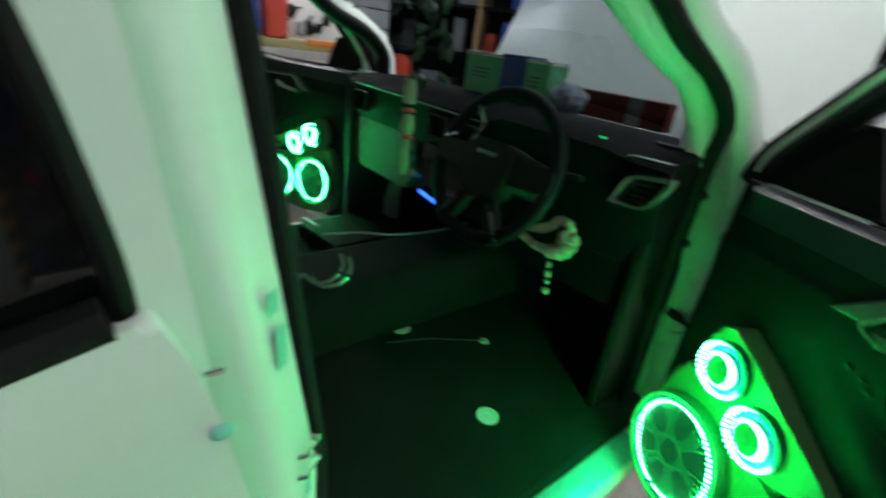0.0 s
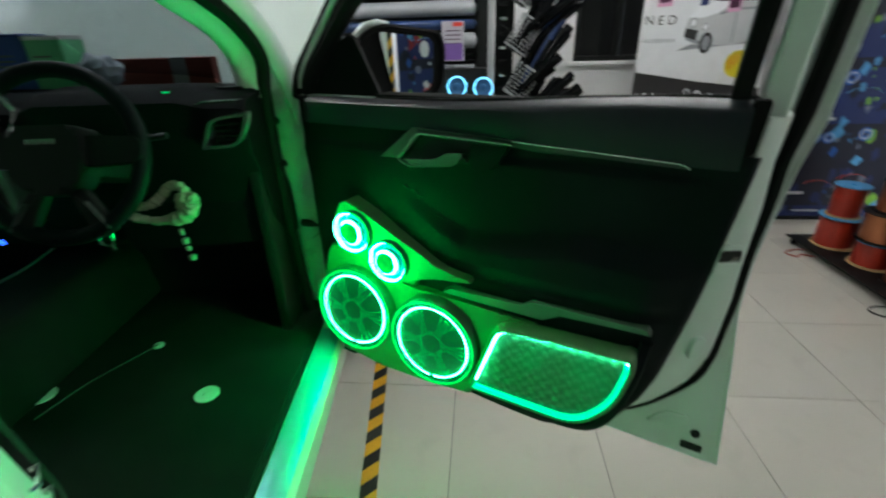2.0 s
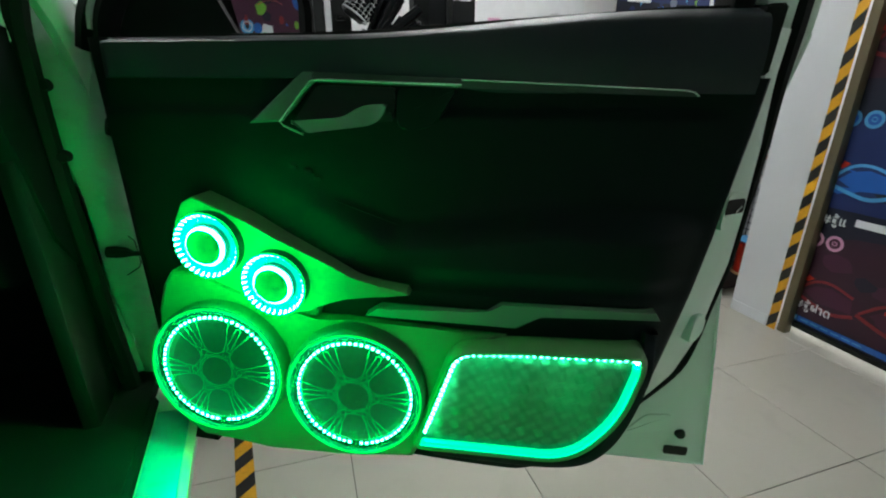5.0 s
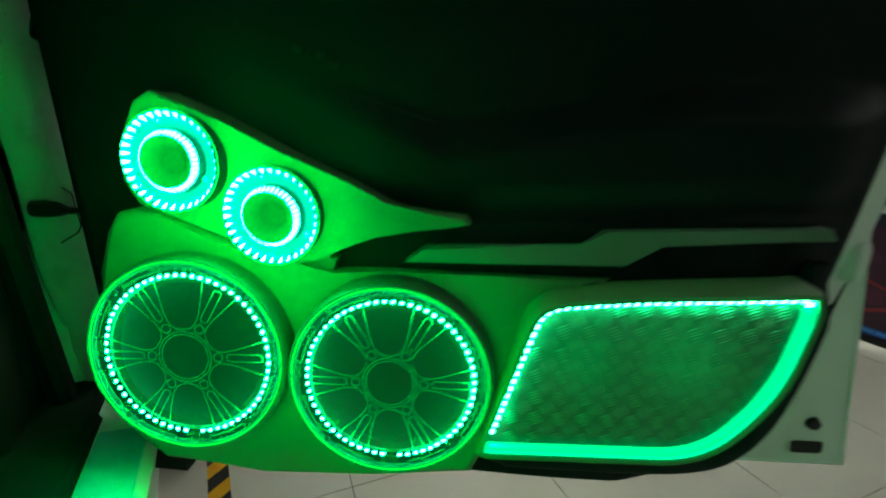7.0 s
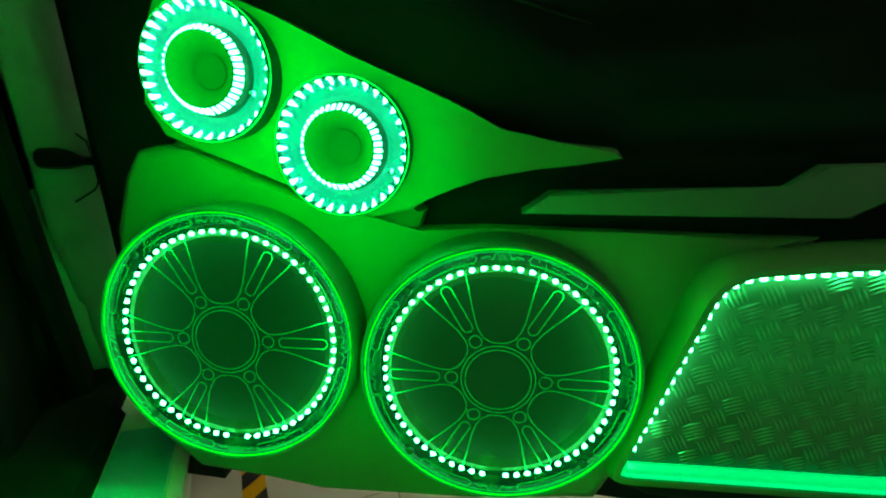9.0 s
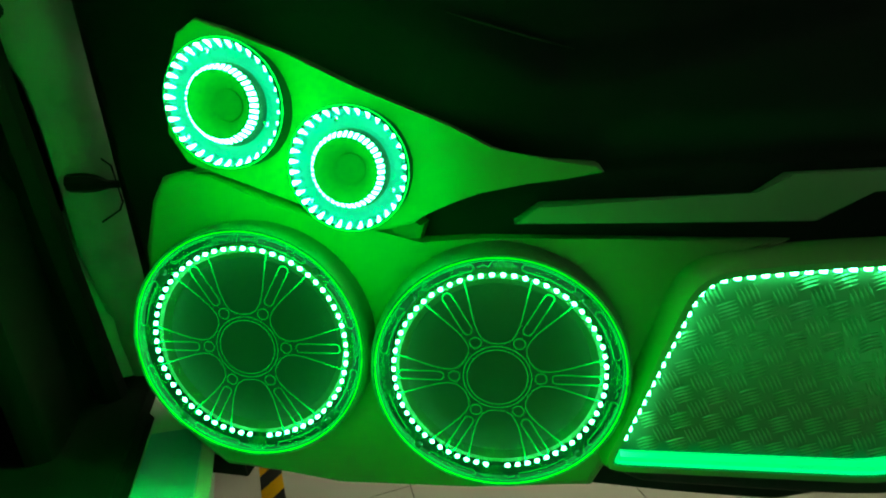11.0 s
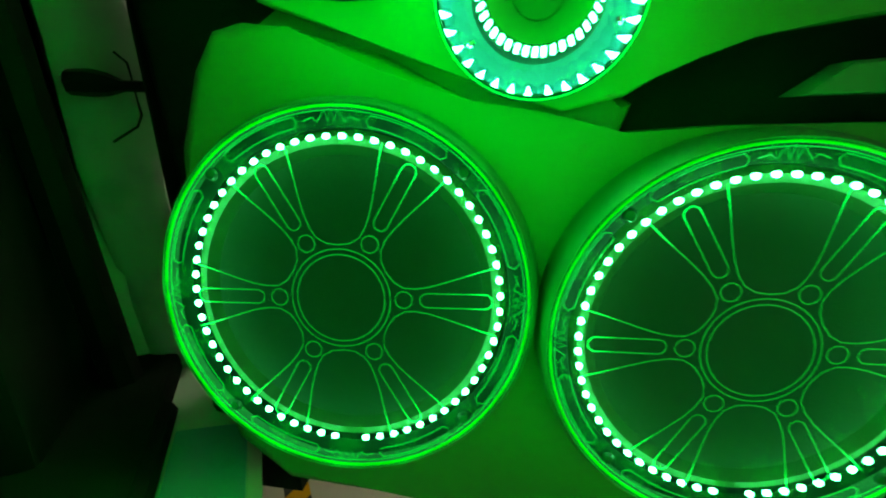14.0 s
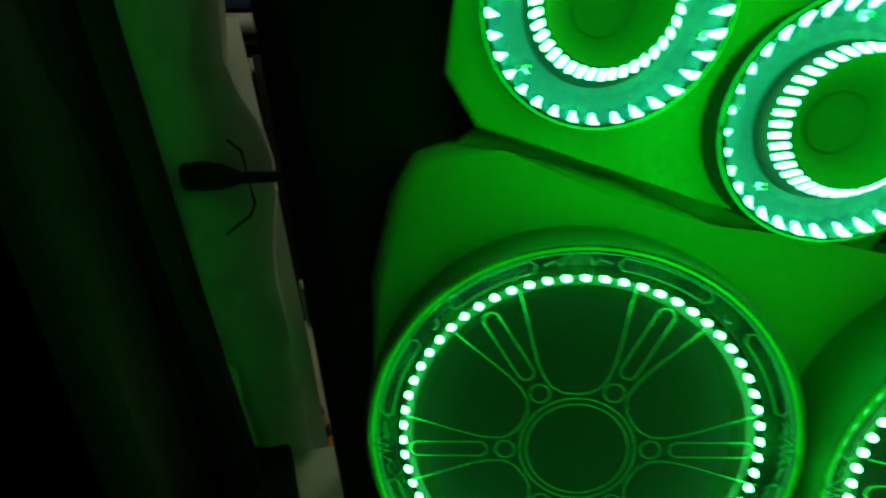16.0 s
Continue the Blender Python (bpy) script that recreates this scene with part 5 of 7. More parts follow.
        if proto is None:
            proto = part("led", box((0.0048, 0.003, 0.0046), (0, 0, 0), 0.0009), LED, grille, "green light diode", pose(*p))
        else:
            twin("led", proto, grille, pose(*p))
        s += 0.0108
    strip = [along(length[i_tr] + 0.012 + (length[i_bl] + 0.004 - length[i_tr] - 0.012) * k / 60) for k in range(61)]
    part("light_strip", tube(strip, 0.0075, 8, up=(0, 1, 0)), STRIP, grille, "glowing green diffuser strip")
    part("light_core", tube([p + Vector((0, -0.0068, 0)) for p in strip[2:]], 0.0018, 6, up=(0, 1, 0)), STRIP_CORE, grille, "bright core of the diffuser strip")
    return door


STRIP_CORE = glow("green_diffuser_core", (0.0, 1.0, 0.4), 1.3)
STRIP = glow("green_diffuser_strip", (0.0, 1.0, 0.33), 1.1)
car_door = build_door()


def woofer(x, z, y, label, turn, lean, yaw):
    """An eight-inch speaker behind a clear cover engraved like a six-spoke wheel, ringed with diodes."""
    ob = thing("door_speaker", DOOR @ pose(x, y, z, lean, turn, yaw), label, "speaker", "door speakers")
    part("mounting_ring", lathe([(0.125, 0.038), (0.1255, 0.010), (0.1235, -0.003), (0.1205, -0.007), (0.1185, -0.0055), (0.1170, 0.002), (0.1170, 0.02)], 72), RING_VINYL, ob, "dark rolled mounting ring")
    part("basket", lathe([(0.1172, 0.004), (0.1065, 0.0045), (0.1055, 0.012), (0.1172, 0.022)], 72, closed=True), BLACK_PLASTIC, ob)
    part("surround", lathe([(0.1055, 0.010), (0.101, 0.004), (0.096, 0.003), (0.090, 0.008)], 72), SURROUND, ob, "dark rubber surround tinted green")
    part("cone", lathe([(0.090, 0.008), (0.07, 0.0125), (0.045, 0.0165), (0.02, 0.0185), (0, 0.019)], 72), CONE, ob, "dark paper speaker cone tinted green")
    part("clear_cover", lathe([(0.1165, -0.001), (0.1165, -0.0042), (0, -0.0042)], 72), ACRYLIC, ob, "clear engraved acrylic cover").visible_shadow = False
    y0, w = -0.0050, 0.00026
    bm = bmesh.new()
    tube(arc(0.0322, 0, 354, 60, y0), w, 4, True, bm)
    tube(arc(0.0286, 0, 354, 60, y0), w, 4, True, bm)
    tube(arc(0.1155, 0, 356, 90, y0), w, 4, True, bm)
    for k in range(6):
        a = 60 * k
        ca, sa = math.cos(radians(a)), math.sin(radians(a))

        def at(r, side):
            return (r * ca - side * sa, y0, r * sa + side * ca)
        tube([(0.0407 * ca + 0.0055 * math.cos(q * math.pi / 8), y0, 0.0407 * sa + 0.0055 * math.sin(q * math.pi / 8)) for q in range(16)], w, 4, True, bm)
        slot = [at(0.0915, 0.0046), at(0.0556, 0.0046)] + [at(0.0556 - 0.0046 * math.sin(q), 0.0046 * math.cos(q)) for q in np.linspace(0.3, math.pi - 0.3, 6)] + [at(0.0556, -0.0046), at(0.0915, -0.0046)] + [at(0.0915 + 0.0046 * math.sin(q), -0.0046 * math.cos(q)) for q in np.linspace(0.3, math.pi - 0.3, 6)]
        tube(slot, w, 4, True, bm)
        # curved window between two spokes
        cm, sm = math.cos(radians(a + 30)), math.sin(radians(a + 30))
        half = [(0.0348, 0.0), (0.0357, 0.0075), (0.0393, 0.0138), (0.0455, 0.0178), (0.054, 0.0210), (0.065, 0.0236), (0.075, 0.0256), (0.0866, 0.0280), (0.0960, 0.0304)]
        win = [(u, -v) for u, v in half[::-1]] + half[1:]
        tube([(u * cm - v * sm, y0, u * sm + v * cm) for u, v in win], w, 4, False, bm)
    # long slots and zigzag crests in the rim
    for k in range(4):
        c = 90 * k
        for s0, s1 in ((c + 11, c + 38), (c - 38, c - 11)):
            tube(arc(0.1142, s0 + 1.2, s1 - 1.2, 10, y0) + arc(0.1109, s1, s1, 1, y0)[:1] + arc(0.1076, s1 - 1.2, s0 + 1.2, 10, y0) + arc(0.1109, s0, s0, 1, y0)[:1], w, 4, True, bm)
        zig = [(0.1105, -9), (0.112, -6), (0.109, -4.5), (0.1155, -2), (0.109, -1), (0.1165, 0), (0.109, 1), (0.1155, 2), (0.109, 4.5), (0.112, 6), (0.1105, 9)]
        tube([(r * math.cos(radians(c + q)), y0, r * math.sin(radians(c + q))) for r, q in zig], w, 4, False, bm)
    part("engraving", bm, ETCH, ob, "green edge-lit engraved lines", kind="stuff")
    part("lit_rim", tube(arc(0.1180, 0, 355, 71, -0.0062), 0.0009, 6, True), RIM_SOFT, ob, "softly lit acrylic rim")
    count, proto = 62, None
    for k in range(count):
        a = -90 + 6.2 + (360 - 12.4) * k / (count - 1)
        m = pose(0.1008 * math.cos(radians(a)), -0.0018, 0.1008 * math.sin(radians(a)), 0, -a, 0)
        if proto is None:
            bm = lathe([(0, -0.0012), (0.0012, -0.0010), (0.0018, 0.0002), (0.0017, 0.0012), (0, 0.0014)], 10)
            bmesh.ops.scale(bm, vec=(1.0, 1, 1.3), verts=bm.verts)
            proto = part("led", bm, LED, ob, "green light diode", m)
        else:
            twin("led", proto, ob, m)
    for k in range(4):
        a = 45 + 90 * k
        part("screw", lathe([(0, -0.0075), (0.003, -0.0072), (0.0042, -0.005)], 10, (0.111 * math.cos(radians(a)), 0, 0.111 * math.sin(radians(a)))), BLACK_PLASTIC, ob)
    return ob


def tweeter(x, z, y, tilt_x, tilt_z, label):
    """A horn tweeter with two rings of diodes and a faceted clear collar."""
    ob = thing("door_tweeter", DOOR @ pose(x, y, z, tilt_x, 0, tilt_z), label, "tweeter", "door tweeters")
    part("housing", lathe([(0.0550, 0.040), (0.0550, 0.004), (0.0545, -0.001), (0.0532, -0.002), (0.052, 0.002)], 56), BELT_VINYL, ob)
    # a sloping faceted collar round a raised horn mouth
    n = 34
    loops = []
    for r, yy, facet in ((0.0540, 0.0, 0.0), (0.0515, 0.0035, 0.0009), (0.0470, 0.0100, 0.0012), (0.0400, 0.0112, 0.0008), (0.0362, 0.0100, 0.0)):
        loops.append([((r + (facet if k % 2 else -facet)) * math.cos(math.pi * k / n), yy, (r + (facet if k % 2 else -facet)) * math.sin(math.pi * k / n)) for k in range(2 * n)])
    part("faceted_collar", loft(loops), REFLECTOR, ob, "bright faceted reflector collar", smooth=False)
    part("horn_plug", lathe([(0.0362, 0.0105), (0.0352, 0.0035), (0.0290, -0.0066), (0.0282, -0.0070)], 56), BELT_VINYL, ob, "raised horn plug")
    part("face", lathe([(0.0282, -0.0070), (0.0272, -0.0062), (0.0235, -0.0015), (0.0185, 0.0050), (0.0145, 0.0088), (0, 0.0095)], 48), TWEETER_FACE, ob, "smooth horn mouth")
    part("face_ring", lathe([(0.0142, 0.0088), (0.0137, 0.0080), (0.0132, 0.0086)], 32), TWEETER_FACE, ob)
    part("clear_cover", lathe([(0.0530, 0.0005), (0.0530, -0.0030), (0.0290, -0.0072)], 56), ACRYLIC, ob, "clear acrylic cover").visible_shadow = False
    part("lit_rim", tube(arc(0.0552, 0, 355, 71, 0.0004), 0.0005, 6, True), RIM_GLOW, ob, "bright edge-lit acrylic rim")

    def tooth(r0, y0, r1, y1, w0, w1, lift):
        """A tapering light bar that lies on a slope, from radius r0 to r1 along x."""
        bm = bmesh.new()
        d = Vector((r1 - r0, y1 - y0, 0)).normalized()
        up = Vector((d.y, -d.x, 0))
        up = up if up.y < 0 else -up
        ends = []
        for t, w in ((0.0, w0 * 0.6), (0.12, w0), (0.45, (w0 + w1) * 0.5), (1.0, w1)):
            c = Vector((r0 + (r1 - r0) * t, y0 + (y1 - y0) * t, 0))
            ends.append([bm.verts.new(c + up * h * lift + Vector((0, 0, q * w / 2))) for q, h in ((-1, 0), (-0.6, 1), (0.6, 1), (1, 0))])
        for a, b in zip(ends, ends[1:]):
            for q in range(3):
                bm.faces.new((a[q], b[q], b[q + 1], a[q + 1]))
        bm.faces.new(ends[0]), bm.faces.new(ends[-1][::-1])
        return bm

    proto = None
    for k in range(34):
        a = -90 + 6 + 348 * k / 33
        m = pose(0, 0, 0, 0, -a, 0)
        if proto is None:
            proto = part("led", tooth(0.0540, -0.0010, 0.0490, 0.0062, 0.0056, 0.0012, 0.0012), LED, ob, "tapering green light diode", m)
        else:
            twin("led", proto, ob, m)
    proto = None
    for k in range(40):
        a = -90 + 4 + 352 * k / 39
        m = pose(0, 0, 0, 0, -a, 0)
        if proto is None:
            proto = part("inner_led", tooth(0.0292, -0.0064, 0.0328, 0.0002, 0.0026, 0.0030, 0.0008), LED, ob, "oblong green diode", m)
        else:
            twin("inner_led", proto, ob, m)
    for a in (95, 215, 335):
        part("screw", lathe([(0, -0.0055), (0.0014, -0.0050), (0.0022, -0.0030)], 10, (0.044 * math.cos(radians(a)), 0, 0.044 * math.sin(radians(a)))), CHROME, ob)
    return ob


woofer_a = woofer(0.2331, 0.7944, -0.0793, "large ringed door speaker in the pod beside the hinge", 1.3, -5.3, 2.4)
woofer_b = woofer(0.4820, 0.7657, -0.0755, "large ringed door speaker beside the tread plate", 1.5, -2.5, 1.6)
tweeter_a = tweeter(0.2477, 1.0266, -0.0719, -1.3, 1.6, "upper glowing horn tweeter near the hinge")
tweeter_b = tweeter(0.3550, 0.9650, -0.0709, -0.4, 0.8, "lower glowing horn tweeter over the woofers")


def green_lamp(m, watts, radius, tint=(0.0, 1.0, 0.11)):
    data = bpy.data.lights.new("added_green_light", "POINT")
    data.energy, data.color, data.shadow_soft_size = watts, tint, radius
    ob = new("added_green_light", data)
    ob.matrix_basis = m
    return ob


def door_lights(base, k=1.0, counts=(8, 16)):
    """Unseen lamps added round each diode ring, close to the door, to give its green glow."""
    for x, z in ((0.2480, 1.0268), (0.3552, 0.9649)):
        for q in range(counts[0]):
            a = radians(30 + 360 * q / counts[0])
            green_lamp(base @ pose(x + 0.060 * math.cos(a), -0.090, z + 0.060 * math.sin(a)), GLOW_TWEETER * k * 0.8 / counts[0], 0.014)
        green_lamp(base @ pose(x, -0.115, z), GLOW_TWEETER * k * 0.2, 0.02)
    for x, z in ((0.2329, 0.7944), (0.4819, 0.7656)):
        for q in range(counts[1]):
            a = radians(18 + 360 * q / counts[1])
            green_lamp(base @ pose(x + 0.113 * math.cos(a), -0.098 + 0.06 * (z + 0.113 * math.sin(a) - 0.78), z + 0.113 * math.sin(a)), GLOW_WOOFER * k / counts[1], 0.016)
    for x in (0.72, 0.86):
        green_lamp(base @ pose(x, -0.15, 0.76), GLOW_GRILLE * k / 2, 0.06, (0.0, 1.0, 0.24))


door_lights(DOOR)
# the far door, a mirror image of this one
FAR_DOOR = CAR @ pose(-1.6, 0, 0, 0, 0, 22) @ Matrix.Diagonal((-1, 1, 1, 1))
for source in (car_door, woofer_a, woofer_b, tweeter_a, tweeter_b):
    local = DOOR.inverted() @ source.matrix_basis
    far = copy_thing(source, FAR_DOOR @ local)
    far["label"] = source["label"].replace("open white", "opposite white").replace("large", "far large").replace("glowing", "far glowing")
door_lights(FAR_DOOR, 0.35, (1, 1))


# ---- door mirror ----
def door_mirror():
    centre = Vector((-0.615, 0.991, 1.399))
    eye, target = Vector((0.227, -0.047, 1.50)), ROOM @ Vector((2.44, -0.15, 1.22))
    n = ((eye - centre).normalized() + (target - centre).normalized()).normalized()
    m = Matrix.Translation(centre) @ n.to_track_quat("-Y", "Z").to_matrix().to_4x4()
    ob = thing("door_mirror", m, "black door mirror with a white-edged housing", "car mirror")
    shape = rounded([(-0.088, 0.092), (0.083, 0.074), (0.078, -0.058), (-0.010, -0.095), (-0.050, -0.098)], [0.014, 0.028, 0.03, 0.03, 0.02], 6)
    shell = rounded([(-0.175, 0.050), (-0.125, 0.100), (-0.070, 0.114), (0.112, 0.092), (0.127, 0.045), (0.118, -0.060), (0.080, -0.100), (-0.030, -0.125), (-0.165, -0.115)], [0.02, 0.03, 0.03, 0.03, 0.03, 0.04, 0.04, 0.03, 0.03], 5)

    def ring(outline, k, y, at=(-0.02, 0.0)):
        return [(at[0] + (x - at[0]) * k, y, at[1] + (z - at[1]) * k) for x, z in outline]
    part("housing", loft([ring(shell, 0.82, 0.002), ring(shell, 0.86, 0.002), ring(shell, 0.93, -0.010), ring(shell, 0.99, -0.006), ring(shell, 1.0, 0.012), ring(shell, 0.97, 0.05), ring(shell, 0.8, 0.10), ring(shell, 0.4, 0.125)], closed_ends=True), RUBBER, ob, "black mirror housing")
    part("mirror_glass", prism(shape, -0.006, 0.0), MIRROR, ob, "silvered mirror glass", smooth=False)
    a, b = m.inverted() @ (DOOR @ Vector((0.13, 0.09, 1.36))), Vector((-0.13, 0.05, -0.05))
    part("stalk", tube([a, a.lerp(b, 0.5) + Vector((0, 0, 0.005)), b], [0.045, 0.04, 0.04], 10, flat=0.7), BLACK_PLASTIC, ob)
    part("white_cap", tube([(-0.178, 0.02, 0.048), (-0.150, 0.014, 0.080), (-0.122, 0.012, 0.103), (-0.085, 0.012, 0.114), (-0.045, 0.02, 0.114)], [0.006, 0.010, 0.012, 0.011, 0.004], 8), WHITE_PAINT, ob, "white painted cap edge")


door_mirror()


# ---- the car body and cabin ----
def car_body():
    car = thing("pickup_truck", CAR, "white pickup truck with its front seats taken out", "pickup truck")
    # sill and floor
    part("sill", prism([(-0.07, 0.40), (0.035, 0.40), (0.062, 0.52), (0.083, 0.598), (0.074, 0.618), (0.02, 0.628), (-0.06, 0.628)], -1.05, 0.10, 0.0), WHITE_PAINT, car, "white painted door sill", pose(0, 0, 0))
    part("sill_plate", box((0.062, 0.92, 0.008), (0.043, -0.50, 0.6255), 0.003, turn=Matrix.Rotation(radians(9), 4, "Y")), SILL, car, "brushed sill plate tinted blue")
    part("sill_seal", tube([(-0.002, -0.98, 0.632), (-0.002, 0.0, 0.632)], 0.012, 8), RUBBER, car)
    part("cabin_floor", box((1.6, 2.2, 0.05), (-0.80, -0.70, 0.625), 0.01), CARPET, car, "dark carpeted cabin floor")
    part("tunnel", prism(rounded([(-1.02, 0.64), (-0.985, 0.80), (-0.93, 0.845), (-0.70, 0.845), (-0.66, 0.80), (-0.63, 0.64)], 0.04), -1.6, 0.22, 0.01), CARPET, car, "dark console tunnel")
    part("console_edge", tube(spline([(-1.01, -0.45, 0.86), (-0.98, -0.31, 0.855), (-0.92, -0.20, 0.855), (-0.885, -0.02, 0.86), (-0.87, 0.1, 0.88)], 6), 0.005, 8), DARK_SATIN, car, "silver console edging")
    part("firewall", box((1.5, 0.04, 0.75), (-0.80, 0.22, 0.98)), CARPET, car)
    part("kick_panel", box((0.03, 0.42, 0.70), (-1.515, 0.10, 0.97), 0.01), BLACK_PLASTIC, car)
    part("kick_panel", box((0.03, 0.34, 0.60), (-0.090, 0.10, 0.94), 0.01), BLACK_PLASTIC, car)
    for x, y, r in ((-0.211, -0.349, 0.030), (-0.648, -0.337, 0.032)):
        bm = lathe([(0, 0), (r * 0.3, 0.001), (r * 0.36, 0.004), (r, 0.003), (r, 0)], 24)
        bmesh.ops.transform(bm, matrix=Matrix.Translation((x, y, 0.651)) @ Matrix.Rotation(radians(90), 4, "X"), verts=bm.verts)
        part("seat_anchor", bm, WHITE_PAINT, car, "bare white seat anchor plate")
    bm = lathe([(0, 0.005), (0.014, 0.004), (0.016, 0)], 14)
    bmesh.ops.transform(bm, matrix=Matrix.Translation((-0.458, -0.134, 0.651)) @ Matrix.Rotation(radians(90), 4, "X"), verts=bm.verts)
    part("cable_plug", bm, WHITE_PAINT, car)
    part("floor_cable", tube(spline([(-0.458, -0.134, 0.655), (-0.50, -0.20, 0.654), (-0.56, -0.30, 0.654), (-0.60, -0.42, 0.654)], 6), 0.003, 6), BLACK_PLASTIC, car)

    # hinge pillar and front pillar
    jamb = rounded([(-0.06, 0.0), (-0.02, -0.002), (0.036, -0.002), (0.052, 0.02), (0.05, 0.16), (-0.06, 0.16)], 0.012)
    loops = []
    for k in range(31):
        z = 0.50 + 0.91 * k / 30
        yb = 0.30 * max(0.0, z - 1.28)
        xl = float(np.interp(z, (0.5, 0.643, 0.768, 0.86, 1.0, 1.07, 1.135, 1.36), (-0.004, -0.015, -0.030, -0.040, -0.040, -0.043, -0.062, -0.060)))
        xr = float(np.interp(z, (0.5, 0.66, 0.77, 0.85, 0.893, 0.93, 0.975, 1.01, 1.048, 1.12, 1.21, 1.287, 1.40), (0.024, 0.024, 0.025, 0.0225, 0.031, 0.041, 0.042, 0.026, 0.017, 0.028, 0.036, 0.039, 0.025)))
        yb += 0.097
        loops.append([(-0.07, 0.22, z), (min(-0.06, xl - 0.03), 0.05 + yb, z), (xl - 0.012, 0.006 + yb, z), (xl, yb, z), (xr - 0.012, yb, z), (xr - 0.003, yb + 0.006, z), (xr, yb + 0.02, z), (xr, 0.22, z)])
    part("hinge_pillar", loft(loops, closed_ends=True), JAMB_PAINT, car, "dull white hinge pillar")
    part("pillar_seal", tube(spline([(-0.045, 0.055, 0.62), (-0.060, 0.055, 0.9), (-0.068, 0.055, 1.16), (-0.062, 0.045, 1.34), (-0.050, 0.03, 1.44), (-0.060, -0.075, 1.522), (-0.075, -0.22, 1.582), (-0.13, -0.45, 1.73), (-0.2, -0.7, 1.80)], 8), 0.019, 8, up=(1, 0, 0)), RUBBER, car, "black rubber door seal")
    for x, z in ((0.048, 0.811), (0.052, 1.165)):
        part("hinge", box((0.014, 0.034, 0.044), (x, 0.086, z), 0.004), WHITE_PAINT, car)
    part("check_strap", tube([(-0.036, 0.090, 0.950), (-0.018, 0.086, 0.949), (-0.004, 0.084, 0.947), (0.010, 0.078, 0.945), (0.085, 0.060, 0.940)], [0.012, 0.013, 0.011, 0.0055, 0.005], 8), BLACK_PLASTIC, car, "black door check strap")
    for z in (1.272, 1.150):
        part("rubber_stop", lathe([(0, -0.012), (0.009, -0.010), (0.011, 0.010)], 12, (-0.050, 0.050, z)), RUBBER, car, "black rubber stop")

    part("check_bracket", tube([(0.004, 0.096, 0.978), (0.0135, 0.095, 0.968), (0.016, 0.095, 0.918), (0.010, 0.096, 0.907), (-0.014, 0.096, 0.893)], 0.0013, 5), BLACK_PLASTIC, car)
    part("harness_boot", tube(spline([(0.02, 0.07, 1.20), (0.06, 0.085, 1.19), (0.10, 0.07, 1.19)], 6), [0.016 + 0.003 * (k % 2) for k in range(13)], 10), RUBBER, car)
    outer = spline([(0.000, 0.170, 1.12), (0.000, 0.155, 1.24), (-0.012, 0.135, 1.34), (-0.035, 0.098, 1.44), (-0.055, 0.0, 1.53), (-0.07, -0.15, 1.595), (-0.11, -0.36, 1.73), (-0.16, -0.7, 1.84)], 6)
    part("front_pillar", tube(outer, [0.06 - 0.0006 * k for k in range(len(outer))], 10, up=(1, 0, 0), flat=0.55), WHITE_PAINT, car, "white windscreen pillar")
    lining = spline([(-0.095, 0.05, 1.335), (-0.10, 0.05, 1.40), (-0.105, 0.03, 1.455), (-0.11, -0.06, 1.522), (-0.125, -0.22, 1.583), (-0.18, -0.45, 1.71), (-0.24, -0.7, 1.78)], 6)
    part("pillar_lining", tube(lining, 0.036, 10, up=(1, 0, 0)), PILLAR_TRIM, car, "pale fabric pillar lining")
    far = [Vector((-1.60 - p.x, p.y, p.z)) for p in lining]
    part("pillar_lining", tube(far, 0.03, 10, up=(1, 0, 0)), BLACK_PLASTIC, car, "black far pillar lining")
    far = [Vector((-1.60 - p.x, p.y, p.z)) for p in outer]
    part("front_pillar", tube(far, 0.035, 10, up=(1, 0, 0), flat=0.6), WHITE_PAINT, car)
    far_jamb = [(-1.60 - x, y) for x, y in jamb]
    part("hinge_pillar", slab(far_jamb[::-1], 0.50, 1.36), WHITE_PAINT, car)
    part("sill", prism([(-1.70, 0.42), (-1.54, 0.42), (-1.54, 0.62), (-1.62, 0.62), (-1.70, 0.56)], -1.05, 0.10), WHITE_PAINT, car)
    part("far_seal", tube(spline([(-1.578, -0.02, 0.63), (-1.585, -0.02, 0.9), (-1.58, -0.015, 1.25), (-1.55, -0.03, 1.42), (-1.5, -0.2, 1.58), (-1.44, -0.42, 1.73)], 6), 0.008, 8, up=(1, 0, 0)), PILLAR_TRIM, car)
    # roof
    part("roof", box((1.34, 2.0, 0.05), (-0.80, -1.55, 1.86), 0.02), WHITE_PAINT, car)
    part("roof_lining", box((1.3, 2.0, 0.02), (-0.80, -1.55, 1.82), 0.005), PILLAR_TRIM, car)
    part("header", bar((-0.22, -0.55, 1.81), (-1.38, -0.55, 1.81), 0.12, 0.07, bevel=0.01), PILLAR_TRIM, car)
    # windscreen
    bm = bmesh.new()
    rows = []
    for j in range(9):
        t = j / 8
        y, z = 0.47 - 0.98 * t, 1.31 + 0.49 * t + 0.05 * math.sin(math.pi * t)
        half = 0.735 - 0.17 * t
        rows.append([bm.verts.new((-0.80 + half * u, y - 0.10 * u * u, z)) for u in (-1, -0.75, -0.5, -0.25, 0, 0.25, 0.5, 0.75, 1)])
    for a, b in zip(rows, rows[1:]):
        for k in range(8):
            bm.faces.new((a[k], a[k + 1], b[k + 1], b[k]))
    part("windscreen", bm, GLASS, car, "greyish tinted windscreen")
    part("cowl", box((1.5, 0.22, 0.03), (-0.80, 0.56, 1.24), 0.01), BLACK_PLASTIC, car)
    # raised bonnet, wings and nose
    bm = bmesh.new()
    rows = []
